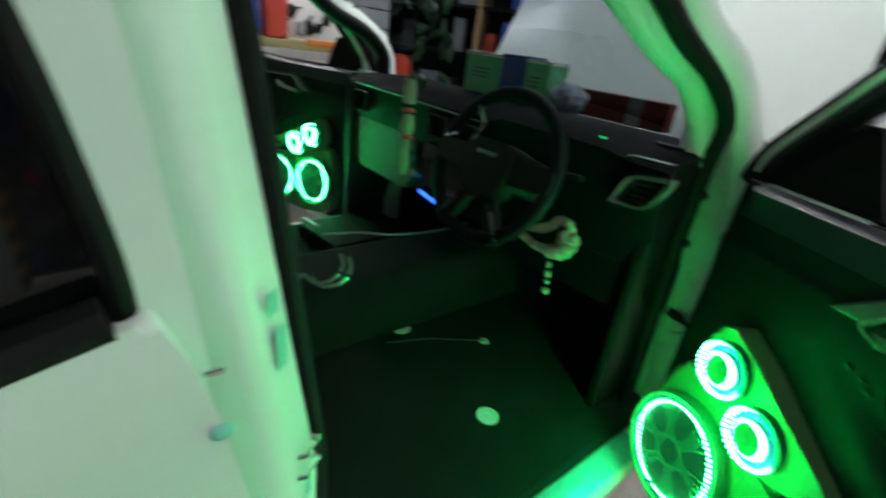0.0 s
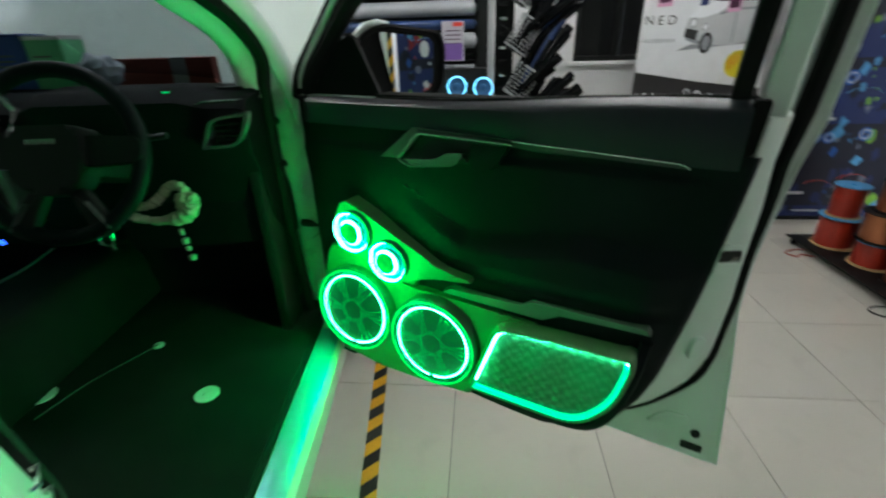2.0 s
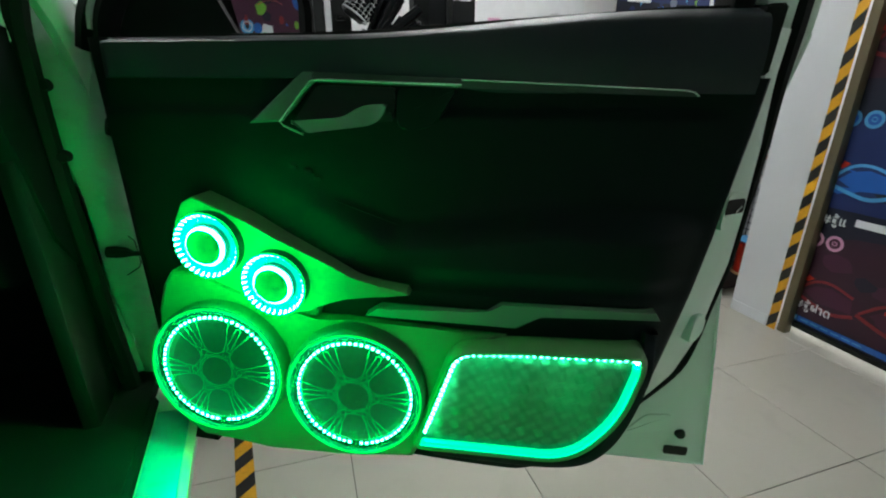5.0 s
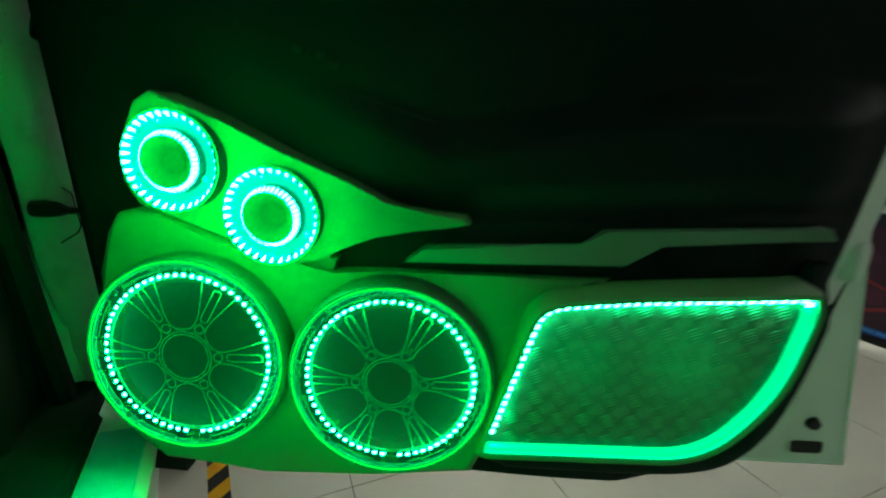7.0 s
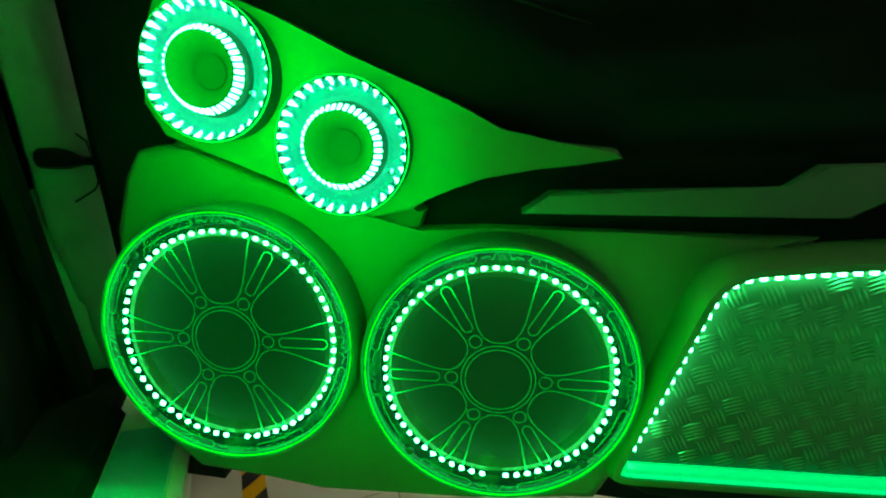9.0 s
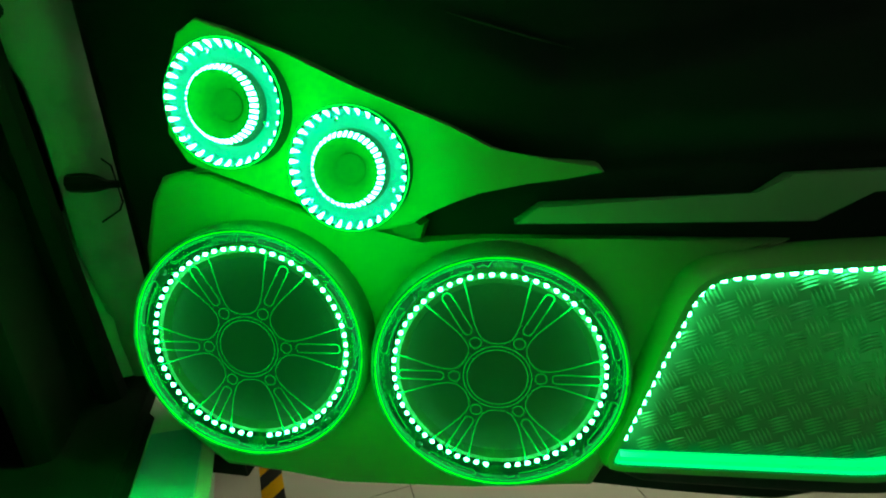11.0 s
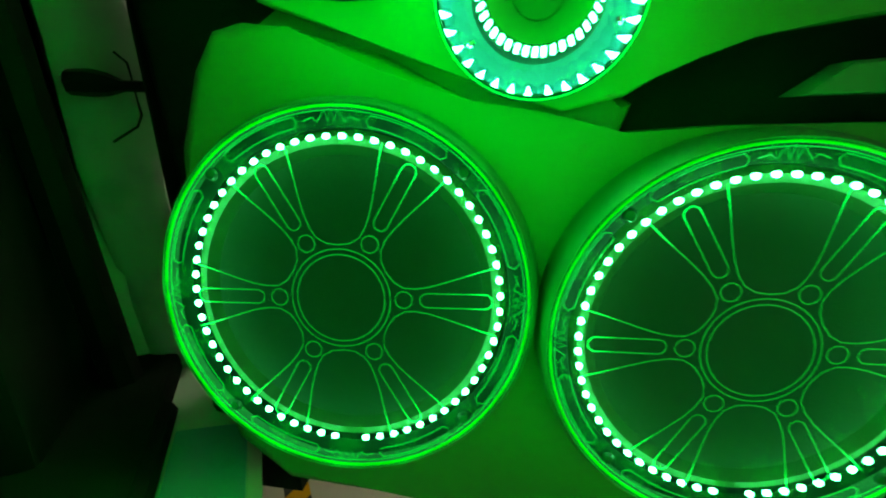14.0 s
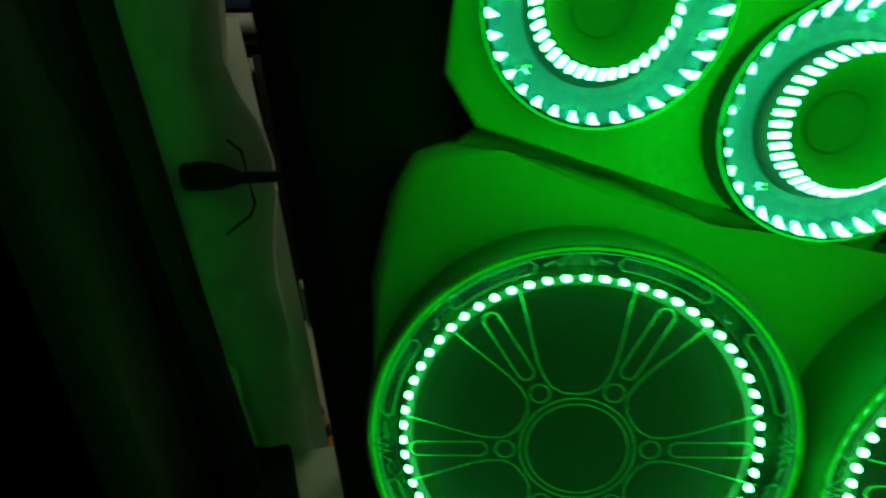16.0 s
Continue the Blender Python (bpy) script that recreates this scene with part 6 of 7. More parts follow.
    for j in range(9):
        t = j / 8
        y, z = 0.60 + 0.42 * t + 0.05 * math.sin(math.pi * t), 1.20 + 1.05 * t
        half = 0.80 - 0.10 * t ** 2
        rows.append([bm.verts.new((-0.80 + half * u, y + 0.05 * u * u, z)) for u in (-1, -0.9, -0.6, -0.3, 0, 0.3, 0.6, 0.9, 1)])
    for a, b in zip(rows, rows[1:]):
        for k in range(8):
            bm.faces.new((a[k], a[k + 1], b[k + 1], b[k]))
    made = bmesh.ops.extrude_face_region(bm, geom=bm.faces[:])
    bmesh.ops.translate(bm, vec=(0, 0.03, 0), verts=[v for v in made["geom"] if isinstance(v, bmesh.types.BMVert)])
    part("bonnet", bm, WHITE_PAINT, car, "white bonnet propped open")
    for x0, x1 in ((-0.10, 0.04), (-1.64, -1.50)):
        side = [(0.10, 0.75), (0.16, 0.95), (0.30, 1.12), (0.70, 1.14), (1.20, 1.08), (1.52, 0.98), (1.55, 0.60), (1.28, 0.55), (1.20, 0.80), (0.95, 0.92), (0.66, 0.82), (0.55, 0.52), (0.12, 0.50)]
        bm = bmesh.new()
        a = [bm.verts.new((x0, y, z)) for y, z in side]
        b = [bm.verts.new((x1, y, z)) for y, z in side]
        bm.faces.new(a), bm.faces.new(b[::-1])
        for k in range(len(side)):
            bm.faces.new((a[k], b[k], b[(k + 1) % len(side)], a[(k + 1) % len(side)]))
        part("front_wing", bm, WHITE_PAINT, car, "white front wing")
    part("nose", box((1.5, 0.12, 0.55), (-0.80, 1.55, 0.75), 0.04), WHITE_PAINT, car)
    for x, y in ((-0.06, 0.92), (-1.54, 0.92), (-0.06, -2.3), (-1.54, -2.3)):
        wheel = new("wheel")
        wheel.parent, wheel.matrix_basis = car, pose(x, y, 0.38, 0, 0, 90)
        part("tyre", lathe([(0.22, -0.11), (0.34, -0.11), (0.375, -0.08), (0.38, 0), (0.375, 0.08), (0.34, 0.11), (0.22, 0.11)], 40, closed=True), RUBBER, wheel)
        part("rim", lathe([(0, -0.05), (0.08, -0.06), (0.2, -0.09), (0.225, -0.10), (0.225, 0.1), (0, 0.1)], 32), SATIN, wheel)
    # middle pillar and rear door
    pillar = rounded([(-0.13, -0.890), (-0.050, -0.890), (-0.018, -0.930), (-0.014, -0.950), (-0.034, -0.985), (-0.040, -1.06), (-0.06, -1.10), (-0.13, -1.10)], 0.008)
    bm = slab(pillar, 0.45, 1.82)
    bmesh.ops.bisect_plane(bm, geom=bm.verts[:] + bm.edges[:] + bm.faces[:], plane_co=(0, 0, 1.0), plane_no=(0, 0, 1))
    for v in bm.verts:
        v.co.y -= 0.125 * max(0.0, v.co.z - 1.0)
        v.co.x -= 0.06 * max(0.0, v.co.z - 1.35)
    part("middle_pillar", bm, WHITE_PAINT, car, "white middle pillar")
    part("middle_seal", tube([(-0.060, -0.884, 0.63), (-0.060, -0.884, 1.0), (-0.068, -0.946, 1.5), (-0.09, -0.984, 1.8)], 0.013, 8, up=(1, 0, 0)), RUBBER, car, "black rubber seal on the pillar")
    part("pillar_cover", bar((-0.095, -0.892, 0.63), (-0.11, -0.985, 1.8), 0.05, 0.02, bevel=0.005), BLACK_PLASTIC, car)
    for z in (1.058, 1.022):
        part("striker", tube([(-0.044, -0.900, z), (-0.040, -0.893, z), (-0.020, -0.917, z), (-0.022, -0.926, z)], 0.0032, 8), CHROME, car, "chromed door striker bar")
    for z, h in ((1.272, 0.026), (1.215, 0.05), (0.985, 0.03)):
        part("cyan_patch", box((0.016, 0.0008, h), (-0.0335, -0.9095 - 0.125 * max(0.0, z - 1.0), z), 0.0, turn=Matrix.Rotation(radians(-51), 4, "Z")), CYAN_MARK, car, "cyan protective film sticker")
    rear = rounded([(-2.0, 0.50), (-0.990, 0.50), (-0.985, 1.05), (-1.02, 1.26), (-1.046, 1.322), (-1.15, 1.292), (-2.0, 1.25)], [0.0, 0.03, 0.1, 0.05, 0.012, 0.05, 0])
    bm = bmesh.new()
    a = [bm.verts.new((0.028, y, z)) for y, z in rear]
    b = [bm.verts.new((-0.06, y, z)) for y, z in rear]
    fa = bm.faces.new(a)
    bm.faces.new(b[::-1])
    for k in range(len(rear)):
        bm.faces.new((a[k], b[k], b[(k + 1) % len(rear)], a[(k + 1) % len(rear)]))
    bmesh.ops.bevel(bm, geom=list(fa.edges), offset=0.010, segments=3, affect="EDGES", profile=0.5)
    rd = part("rear_door", bm, WHITE_PAINT, car, "closed white rear door")
    part("belt_seal", tube([(0.016, -1.070, 1.324), (0.016, -1.15, 1.304), (0.016, -2.0, 1.262)], 0.017, 8), RUBBER, rd, "black belt seal")
    part("window_pane", bar((-0.004, -1.062, 1.56), (-0.004, -2.0, 1.53), 0.006, 0.48), DARK_GLASS, rd, "dark tinted rear window")
    part("window_frame", tube(spline([(0.006, -1.060, 1.31), (0.006, -1.063, 1.36), (0.006, -1.073, 1.43), (0.005, -1.085, 1.50), (-0.005, -1.115, 1.65), (-0.015, -1.155, 1.80)], 6), 0.009, 8, up=(1, 0, 0)), RUBBER, rd)
    upper = [(-1.010, 1.24), (-1.055, 1.285), (-1.058, 1.36), (-1.068, 1.43), (-1.080, 1.50), (-1.110, 1.65), (-1.150, 1.80), (-1.085, 1.80), (-1.034, 1.50)]
    bm = bmesh.new()
    loft([[(x, y, z) for y, z in upper] for x in (-0.05, 0.006)], bm, True)
    part("upper_frame", bm, WHITE_PAINT, rd, "white painted window frame")
    part("lock_plug", lathe([(0, -0.004), (0.006, -0.003), (0.010, 0)], 14, (0, 0, 0)), CYAN_MARK, rd, "round cyan-filmed lock plug", CAR_PLUG)
    part("side_lock", box((0.005, 0.018, 0.007), (0.006, -1.008, 1.243), 0.002), CHROME, car, "small chrome lock tab")
    # bed and tail, closing the truck behind
    part("rear_side", box((0.05, 3.0, 0.75), (-0.02, -3.4, 0.88), 0.02), WHITE_PAINT, car)
    part("rear_side", box((0.05, 4.4, 0.75), (-1.60, -3.2, 0.88), 0.02), WHITE_PAINT, car)
    part("bulkhead", box((1.5, 0.04, 1.2), (-0.80, -1.9, 1.22), 0.01), CARPET, car)
    return car


CAR_PLUG = pose(0.03, -1.011, 1.197, 0, 0, 90)
# one glossy cyan for the pillar's thin patches and the lock plug
CYAN_MARK = plain("cyan_mark", (0.26, 0.66, 0.60), 0.25)
car_body()


def dashboard():
    dash = thing("dashboard", CAR, "black soft-plastic dashboard with silver vents", "dashboard")
    prof = [(0.44, 1.26), (0.44, 1.335), (0.25, 1.36), (0.02, 1.365), (-0.07, 1.355), (-0.105, 1.33), (-0.10, 1.22), (-0.07, 1.16), (-0.03, 1.02), (0.06, 0.92), (0.16, 0.90), (0.20, 1.2)]
    bm = bmesh.new()
    loops = []
    for x in (-1.53, -1.515, -1.2, -0.95, -0.62, -0.56, -0.22, -0.16, -0.085, -0.07):
        end = 0.97 if x in (-1.53, -0.07) else 1.0
        hump = 0.018 if -0.60 < x < -0.2 else 0.0
        loops.append([(x, 0.15 + (y - 0.15) * end - (hump * 1.2 if z > 1.3 and y < 0.05 else 0), 1.1 + (z - 1.1) * end + (hump if z > 1.32 and y < 0.2 else 0)) for y, z in prof])
    loft(loops, bm, True)
    bmesh.ops.bevel(bm, geom=[e for e in bm.edges if e.calc_face_angle(0) > 0.5], offset=0.012, segments=2, affect="EDGES", profile=0.5)
    part("body", bm, DASH, dash, "black grained dash moulding")
    # outer vent
    q = Matrix.Rotation(radians(0), 4, "Z")
    shape = rounded([(-0.152, 1.302), (-0.128, 1.313), (-0.049, 1.323), (-0.055, 1.297), (-0.082, 1.250), (-0.104, 1.238), (-0.180, 1.235)], [0.012, 0.015, 0.006, 0.02, 0.012, 0.012, 0.006], 4)
    vent = part("vent_frame", loft([[(x, -0.100, z) for x, z in shape], [(x, -0.128, z) for x, z in inset(shape, 0.001)], [(x, -0.128, z) for x, z in inset(shape, 0.008)], [(x, -0.100, z) for x, z in inset(shape, 0.010)]]), SATIN, dash, "silver vent surround")
    part("vent_well", prism(inset(shape, 0.012), -0.108, -0.10), BLACK_PLASTIC, vent)
    for k in range(4):
        part("slat", box((0.06, 0.012, 0.003), (-0.113, -0.112, 1.255 + 0.013 * k), 0.001, turn=Matrix.Rotation(radians(25), 4, "X")), BLACK_PLASTIC, vent)
    part("accent", prism([(-0.177, 1.340), (-0.152, 1.350), (-0.064, 1.352), (-0.080, 1.344), (-0.15, 1.343)], -0.122, -0.10, 0.002), CHROME, dash, "slim chrome accent")
    part("top_vent", box((0.09, 0.03, 0.006), (-0.15, 0.02, 1.367), 0.002), BLACK_PLASTIC, dash)
    for x in (-0.86, -0.72, -1.40):
        s2 = rounded([(x - 0.055, 1.30), (x + 0.055, 1.30), (x + 0.045, 1.22), (x - 0.045, 1.22)], 0.012, 3)
        part("vent_frame", loft([[(a, -0.10, z) for a, z in s2], [(a, -0.118, z) for a, z in s2], [(a, -0.118, z) for a, z in inset(s2, 0.006)], [(a, -0.10, z) for a, z in inset(s2, 0.008)]]), BLACK_PLASTIC, dash)
    part("dash_line", tube([(-1.45, -0.112, 1.325), (-1.1, -0.114, 1.325), (-0.66, -0.114, 1.32)], 0.003, 6), DARK_SATIN, dash, "thin satin dash line")
    part("screen", prism(rounded([(-0.92, 1.20), (-0.66, 1.20), (-0.66, 1.05), (-0.92, 1.05)], 0.01), -0.118, -0.09, 0.004), DARK_GLASS, dash, "dark media screen")
    part("glove_box", prism(rounded([(-1.48, 1.19), (-1.02, 1.19), (-1.04, 0.98), (-1.46, 0.98)], 0.03), -0.085, 0.05, 0.012), GLOVE, dash, "pale glove box lid")
    part("lower_panel", prism(rounded([(-0.52, 1.15), (-0.09, 1.17), (-0.09, 0.95), (-0.50, 0.93)], 0.03), -0.045, 0.05, 0.012), DASH, dash)
    for k in range(9):
        part("blue_light", tube([(-0.972 + 0.0165 * k, -0.076, 1.004 - 0.002 * k), (-0.964 + 0.0165 * k, -0.076, 0.990 - 0.002 * k)], 0.0045, 6), BLUE_LED, dash, "small blue light")
    for x, z in ((-0.95, 1.08), (-1.0, 1.13)):
        part("knob", lathe([(0, -0.022), (0.016, -0.022), (0.019, 0)], 18, (x, -0.112, z)), SATIN, dash)
    col = bmesh.new()
    bar((-0.395, -0.10, 1.20), (-0.395, -0.27, 1.265), 0.10, 0.10, col, 0.02)
    part("steering_column", col, BLACK_PLASTIC, dash)
    part("stalk", tube([(-0.36, -0.2, 1.27), (-0.20, -0.22, 1.29)], [0.010, 0.007], 8), BLACK_PLASTIC, dash)
    part("binnacle_light", box((0.014, 0.004, 0.004), (-0.215, -0.155, 1.375), 0.001), SIGNAL, dash, "tiny green lamp")


GLOVE = surface("glove_box_plastic", (0.035, 0.045, 0.036), 0.4, vary=0.12, scale=5, grain=0.2)
dashboard()


def steering_wheel():
    m = CAR @ pose(-0.386, -0.31, 1.272, -20, 0, 3)
    ob = thing("steering_wheel", m, "black leather steering wheel with silver spoke trims", "steering wheel")
    part("rim", tube([(0.173 * math.cos(a * math.pi / 32), 0, 0.173 * math.sin(a * math.pi / 32)) for a in range(64)], 0.017, 12, True, up=(0, 1, 0)), BLACK_VINYL, ob, "black leather rim")
    hub = rounded([(-0.075, 0.055), (0.075, 0.055), (0.07, -0.045), (0.035, -0.085), (-0.035, -0.085), (-0.07, -0.045)], 0.025)
    part("airbag_cover", prism(hub, -0.035, 0.03, 0.014, seg=3), BLACK_PLASTIC, ob)
    for s in (-1, 1):
        part("spoke", prism(rounded([(s * 0.06, 0.035), (s * 0.18, 0.03), (s * 0.182, -0.02), (s * 0.06, -0.03)], 0.01), -0.018, 0.012, 0.006), BLACK_PLASTIC, ob)
        part("lower_spoke", prism(rounded([(s * 0.02, -0.07), (s * 0.05, -0.07), (s * 0.11, -0.155), (s * 0.07, -0.178)], 0.01), -0.012, 0.012, 0.006), BLACK_PLASTIC, ob)
        part("lower_trim", tube([(s * 0.06, -0.016, -0.10), (s * 0.10, -0.012, -0.155)], 0.0045, 6), DARK_SATIN, ob, "dark satin trim")
    part("spoke_trim", tube([(-0.082, -0.026, 0.122), (-0.046, -0.030, 0.085), (-0.056, -0.034, 0.045)], [0.004, 0.0065, 0.004], 6), SATIN, ob, "silver angled trim")
    part("spoke_trim", tube([(-0.165, -0.018, 0.03), (-0.13, -0.02, 0.045)], 0.004, 6), SATIN, ob)
    bm = bmesh.new()
    for k in range(5):
        box((0.009, 0.002, 0.011), (-0.024 + 0.012 * k, -0.0365, 0.022), 0.001, bm)
    part("badge_blocks", bm, SATIN, ob, "small silver maker's badge")


steering_wheel()


def cabin_clutter():
    # tissue boxes and a bag on the dash
    y = 0.16
    for x0, x1, h, mat, label, name in ((-1.07, -0.885, 0.140, BOX_GREEN, "pale green cardboard box on the dashboard", "cardboard_box"), (-0.88, -0.765, 0.146, BOX_BLUE, "dark blue cardboard box on the dashboard", "cardboard_box"), (-0.76, -0.66, 0.140, BOX_GREEN, "pale green tissue box on the dashboard", "tissue_box")):
        ob = thing(name, CAR @ pose((x0 + x1) / 2, y + 0.05, 1.366, 0, 0, 2), label, "box", "boxes on the dashboard")
        part("carton", box((x1 - x0, 0.10, h), (0, 0, h / 2), 0.003), mat, ob)
        part("lid", box((x1 - x0 + 0.002, 0.102, 0.012), (0, 0, h - 0.004), 0.002), PAPER if mat is BOX_GREEN else mat, ob)
        for k in range(3):
            part("caption_bar", box(((x1 - x0) * 0.5, 0.001, 0.005), (-0.01, -0.0508, h * 0.62 - 0.014 * k)), BOX_DARK, ob)
    bag = thing("plastic_bag", CAR @ pose(-0.595, 0.19, 1.362), "crumpled pale plastic bag on the dashboard", "plastic bag")
    bm = bmesh.new()
    bmesh.ops.create_icosphere(bm, subdivisions=4, radius=1)
    for v in bm.verts:
        n3 = noise.noise(v.co * 2.3) * 0.2 + noise.noise(v.co * 6) * 0.05
        v.co = Vector((v.co.x * 0.068, v.co.y * 0.05, max(-0.02, v.co.z * 0.05 + 0.04))) * (1 + n3)
    for v in bm.verts:
        v.co.z = max(0.0, v.co.z)
    part("film", bm, plain("grey_blue_plastic", (0.20, 0.23, 0.28), 0.25), bag)
    strip = thing("folded_sunshade", CAR @ pose(-0.52, 0.355, 1.350, 0, 0, 0), "red-brown folded strip lying against the windscreen", "sunshade")
    part("fold", box((0.40, 0.05, 0.085), (0, 0, 0.045), 0.008), plain("red_brown_cloth", (0.16, 0.03, 0.02), 0.8), strip)
    part("clasp", box((0.05, 0.054, 0.087), (0.09, 0, 0.045), 0.003), PACKS[4], strip)
    # garland hung from the rear-view mirror
    g = thing("hanging_garland", CAR @ pose(-0.82, -0.264, 1.10), "pale hanging garland with red bands", "garland")
    part("cord", tube([(0, 0, 0.30), (0, 0, 0.62)], 0.003, 6), BLACK_PLASTIC, g)
    for z, h, r, mat in ((0.24, 0.07, 0.020, GARLAND), (0.215, 0.012, 0.022, PACKS[2]), (0.15, 0.06, 0.021, GARLAND), (0.135, 0.012, 0.022, PACKS[2]), (0.02, 0.11, 0.014, GARLAND)):
        bm = lathe([(0, 0), (r * 0.8, 0.002), (r, h * 0.3), (r * 0.95, h * 0.6), (r * 0.7, h), (0, h)], 12)
        for v in bm.verts:
            v.co *= 1 + 0.12 * noise.noise(v.co * 90)
        bmesh.ops.transform(bm, matrix=Matrix.Translation((0, 0, z)) @ Matrix.Rotation(radians(90), 4, "X"), verts=bm.verts)
        part("bloom_band", bm, mat, g)
    vm = thing("rear_view_mirror", CAR @ pose(-0.80, -0.24, 1.70, 8, 0, -8), "black rear-view mirror hung with trinkets", "car mirror")
    part("shell", box((0.23, 0.03, 0.065), (0, 0, 0), 0.012), BLACK_PLASTIC, vm)
    part("mirror_glass", box((0.215, 0.004, 0.052), (0, -0.016, 0)), MIRROR, vm)
    part("stem", tube([(0, 0.015, 0.01), (0, 0.05, 0.05)], 0.01, 8), BLACK_PLASTIC, vm)
    cl = thing("leaf_bunch", CAR @ pose(-0.86, -0.18, 1.42), "dark bunch of leaves and charms hung inside the windscreen", "charm")
    rng = random.Random(3)
    for k in range(26):
        p = Vector((rng.uniform(-0.09, 0.07), rng.uniform(-0.04, 0.04), rng.uniform(-0.03, 0.24)))
        bm = bmesh.new()
        bmesh.ops.create_icosphere(bm, subdivisions=1, radius=1)
        bmesh.ops.transform(bm, matrix=Matrix.Translation(p) @ Euler((rng.uniform(0, 3), rng.uniform(0, 3), 0)).to_matrix().to_4x4() @ Matrix.Diagonal((0.03, 0.006, 0.014, 1)), verts=bm.verts)
        part("leaf", bm, LEAF, cl)
    part("cord", tube([(0.0, 0, 0.1), (0.05, -0.05, 0.27)], 0.003, 6), BLACK_PLASTIC, cl)
    # cloth and charm hung under the column
    c = thing("white_cloth_garland", CAR @ pose(-0.30, -0.14, 1.06), "pale cloth garland tied under the steering column", "garland")
    pts = spline([(-0.115, 0.004, 0.030), (-0.085, -0.004, 0.008), (-0.03, -0.01, 0.000), (0.03, -0.01, 0.006), (0.066, -0.006, 0.032), (0.062, 0, 0.062), (0.040, 0.004, 0.088), (0.012, 0.006, 0.084), (-0.012, 0.006, 0.060), (-0.045, 0.004, 0.040), (-0.085, 0.004, 0.034)], 8)
    bm = tube(pts, [0.008 + 0.005 * abs(math.sin(k * 0.9)) + (0.008 if 20 < k < 40 else 0) for k in range(len(pts))], 8)
    for v in bm.verts:
        v.co += Vector((noise.noise(v.co * 60), noise.noise(v.co * 60 + Vector((7, 0, 0))), noise.noise(v.co * 60 + Vector((0, 7, 0))))) * 0.005
    part("cloth_roll", bm, GARLAND, c, "rumpled pale cloth")
    bm = bmesh.new()
    bmesh.ops.create_icosphere(bm, subdivisions=3, radius=1)
    for v in bm.verts:
        v.co = Vector((0.05 + v.co.x * 0.020, -0.008 + v.co.y * 0.012, 0.045 + v.co.z * 0.028)) + v.co * 0.010 * noise.noise(v.co * 3)
    part("knot", bm, GARLAND, c)
    for k, (z, r, h) in enumerate(((-0.022, 0.006, 0.022), (-0.048, 0.009, 0.022), (-0.072, 0.007, 0.018), (-0.098, 0.010, 0.020))):
        bm = lathe([(0, 0), (r, 0.004), (r, h - 0.004), (0, h)], 10)
        bmesh.ops.transform(bm, matrix=Matrix.Translation((0.024 + 0.003 * k, -0.01, z)) @ Matrix.Rotation(radians(-90), 4, "X"), verts=bm.verts)
        part("bead", bm, GARLAND, c)
    part("bead_cord", tube([(0.03, -0.01, 0.05), (0.022, -0.01, 0.0), (0.034, -0.01, -0.09)], 0.002, 5), BLACK_PLASTIC, c)
    ring = thing("key_ring", CAR @ pose(-0.482, -0.15, 1.018), "small key ring hanging under the column", "key ring")
    part("loop", tube([(0.02 * math.cos(a * math.pi / 10), 0, 0.026 * math.sin(a * math.pi / 10)) for a in range(20)], 0.0035, 6, True, up=(0, 1, 0)), SATIN, ring)
    part("tag", box((0.012, 0.003, 0.02), (0.012, 0, -0.03), 0.002), SATIN, ring)
    # curved chromed clamp by the far seat well
    b = thing("metal_clamp", CAR @ pose(-0.735, -0.57, 0.880, -55, 0, 25), "curved satin metal clamp standing on the cabin floor", "clamp")
    for dx in (0.0, 0.028):
        part("band", tube(spline([(-0.05 + dx, 0, -0.035), (0.0 + dx, 0, -0.05), (0.045 + dx, 0, -0.02), (0.05 + dx, 0, 0.03), (0.02 + dx, 0, 0.065)], 6), 0.0045, 8, flat=1.6), SATIN, b)
    part("foot", box((0.02, 0.02, 0.03), (-0.05, 0, -0.055), 0.004), SATIN, b)
    ledge = thing("seat_rail_cover", CAR @ pose(-1.34, -0.14, 0.651, 0, 0, 8), "black plastic tray with a pale tab on the far floor", "tray")
    part("tray", box((0.30, 0.42, 0.07), (0, 0.0, 0.035), 0.022), RUBBER, ledge)
    part("tab", box((0.10, 0.02, 0.012), (-0.06, -0.2, 0.10), 0.004), WHITE_PAINT, ledge)


# the green cartons carry some of the door lights' green in their colour
BOX_GREEN, BOX_BLUE, BOX_DARK = plain("box_green_lit", (0.12, 0.48, 0.22), 0.6), plain("box_blue", (0.03, 0.08, 0.30), 0.5), plain("box_print", (0.08, 0.12, 0.09))
GARLAND, LEAF = surface("pale_garland", (0.26, 0.30, 0.20), 0.8, vary=0.3, scale=60, grain=0.6), surface("dark_leaf", (0.03, 0.05, 0.025), 0.5, vary=0.4, scale=30)
cabin_clutter()


# ---- floor: bed, tiles and hazard tape ----
bed = part("floor", box((10.2, 9.3, 0.1), (0.2, -0.45, -0.055)), GROUT, None, "cream polished floor tiles with dark joints", ROOM, smooth=False, kind="structure")
bed["category"] = "floor"
SIZE = 0.585
tile = None
for i in range(-7, 9):
    for j in range(-7, 7):
        m = pose(0.624 + SIZE * (i + 0.5), 0.800 + SIZE * (j + 0.5), 0)
        if tile is None:
            tile = part("tile", box((SIZE - 0.003, SIZE - 0.003, 0.006), (0, 0, -0.003), 0.0008, seg=1), TILE, bed, m=m)
        else:
            twin("tile", tile, bed, m)


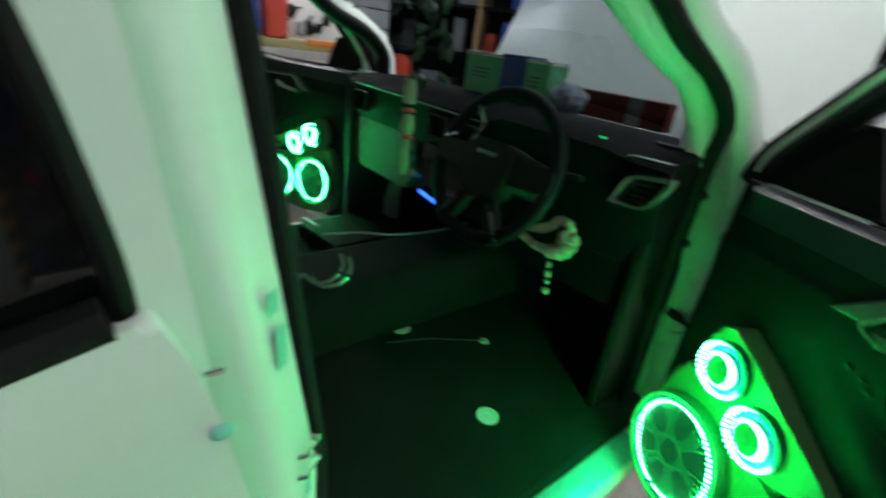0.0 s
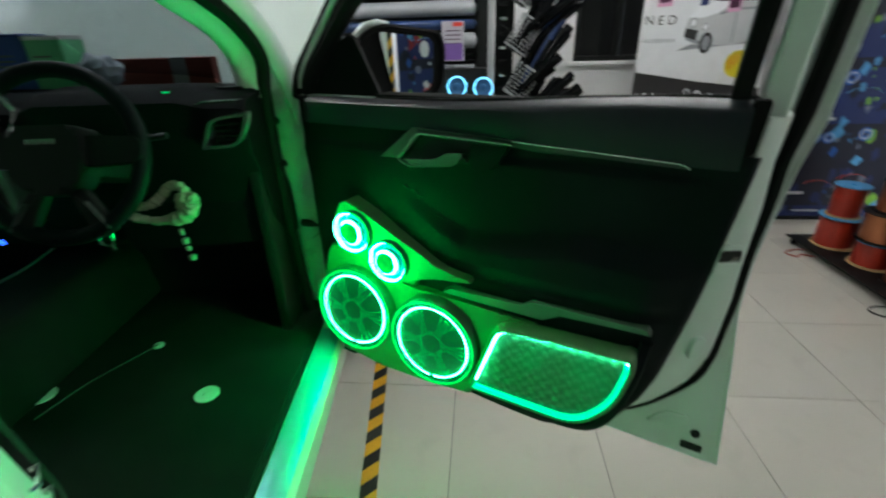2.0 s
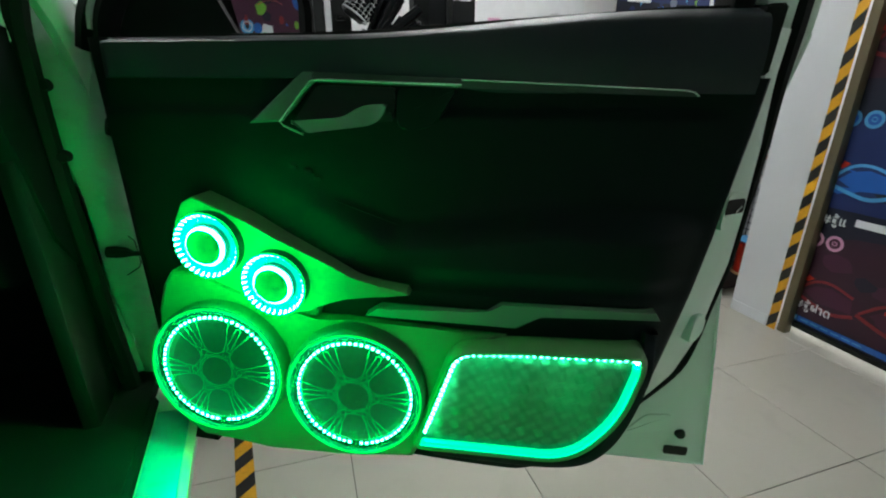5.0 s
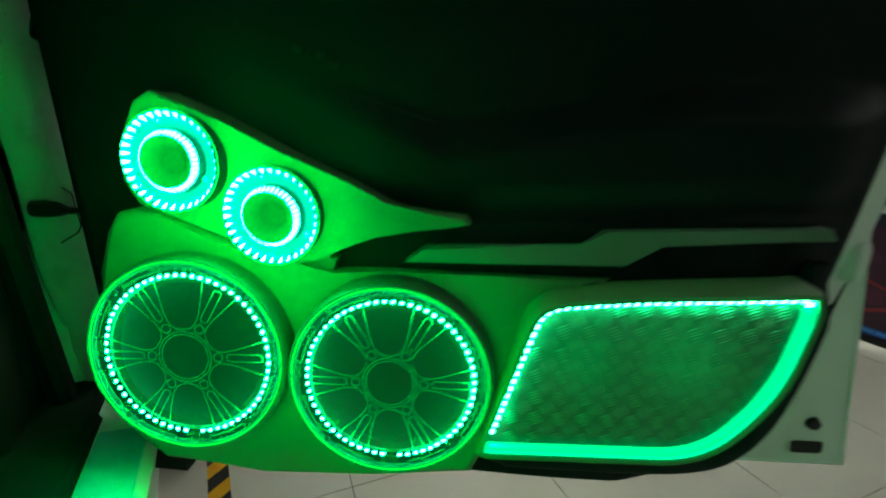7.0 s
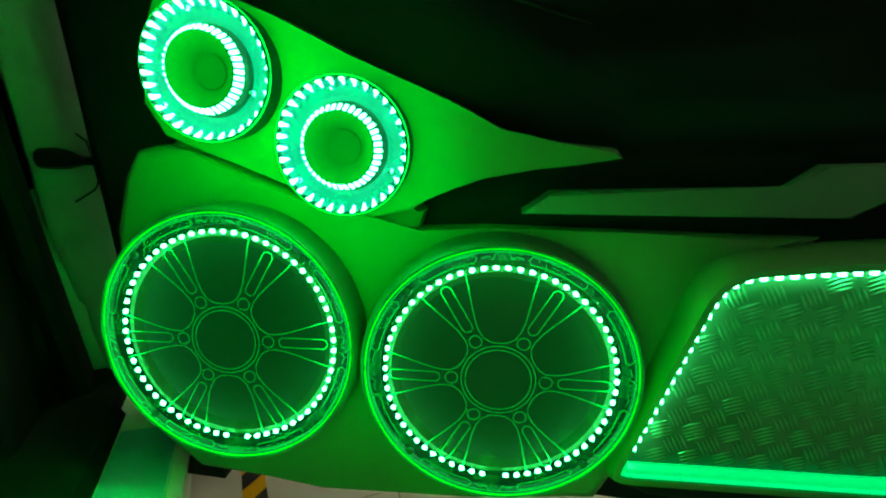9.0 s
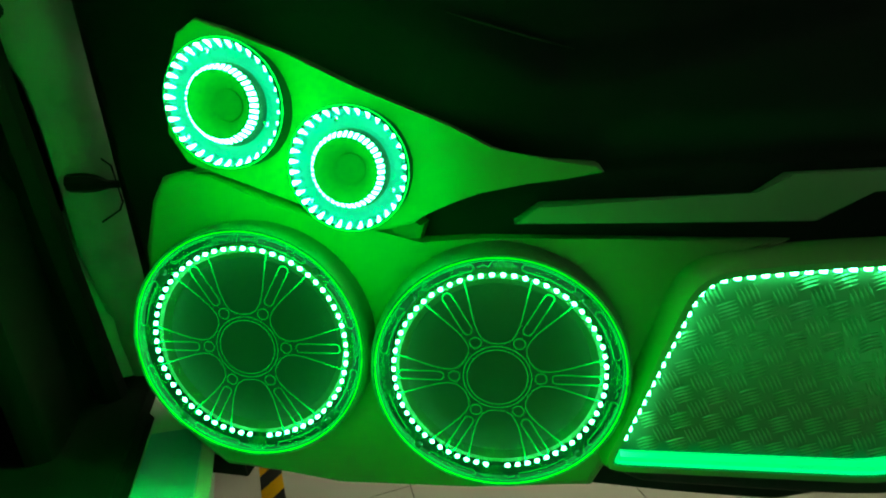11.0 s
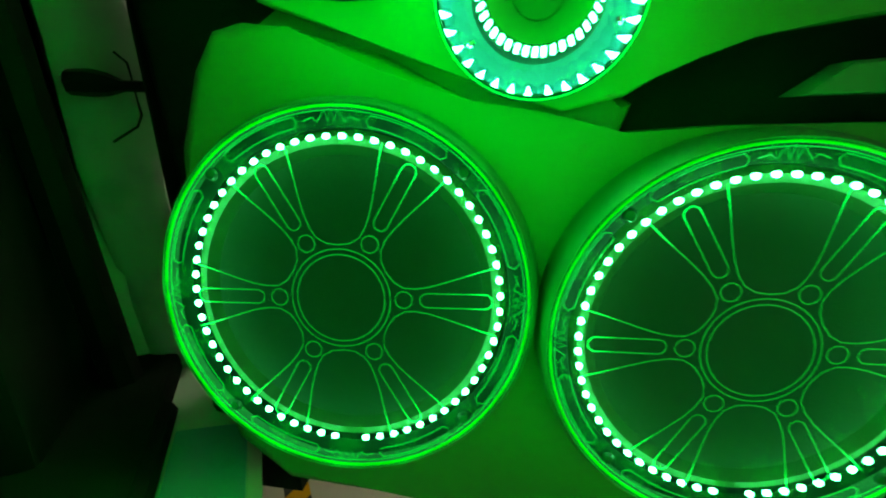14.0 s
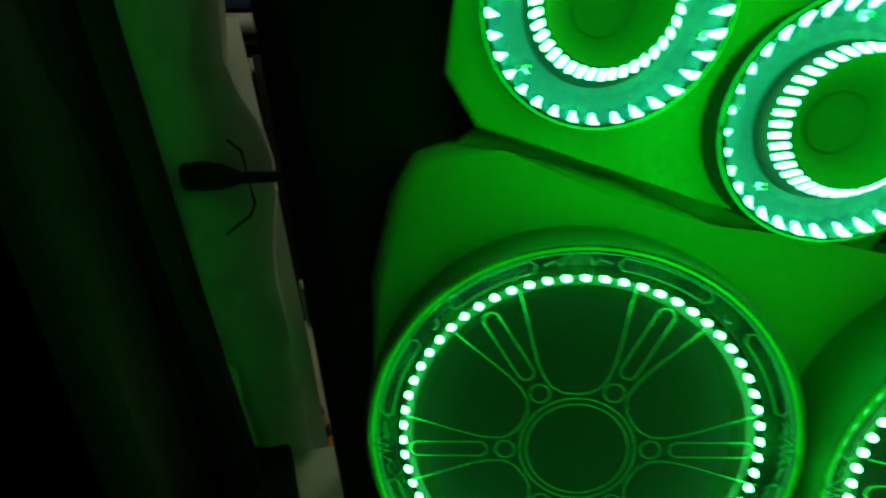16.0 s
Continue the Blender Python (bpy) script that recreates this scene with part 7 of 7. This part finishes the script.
def floor_tape():
    """Black and yellow tape on the floor beside the car."""
    ob = thing("floor_marking", CAR @ pose(0.103, 0.15, 0, 0, 0, 2.5), "worn yellow and black hazard tape along the floor", "floor tape", kind="structure")
    part("tape", box((0.062, 3.2, 0.0015), (0, 0.4, 0.001)), TAPE_YELLOW, ob, "yellow tape")
    bm = bmesh.new()
    z = 0.0022
    pts = [(-0.031, 0.0), (0.031, 0.045), (0.031, 0.105), (-0.031, 0.06)]
    bm.faces.new([bm.verts.new((x, y, z)) for x, y in pts])
    proto = part("stripe", bm, TAPE_BLACK, ob, smooth=False, m=pose(0, -1.2, 0))
    for k in range(1, 26):
        twin("stripe", proto, ob, pose(0, -1.2 + 0.122 * k, 0))


floor_tape()
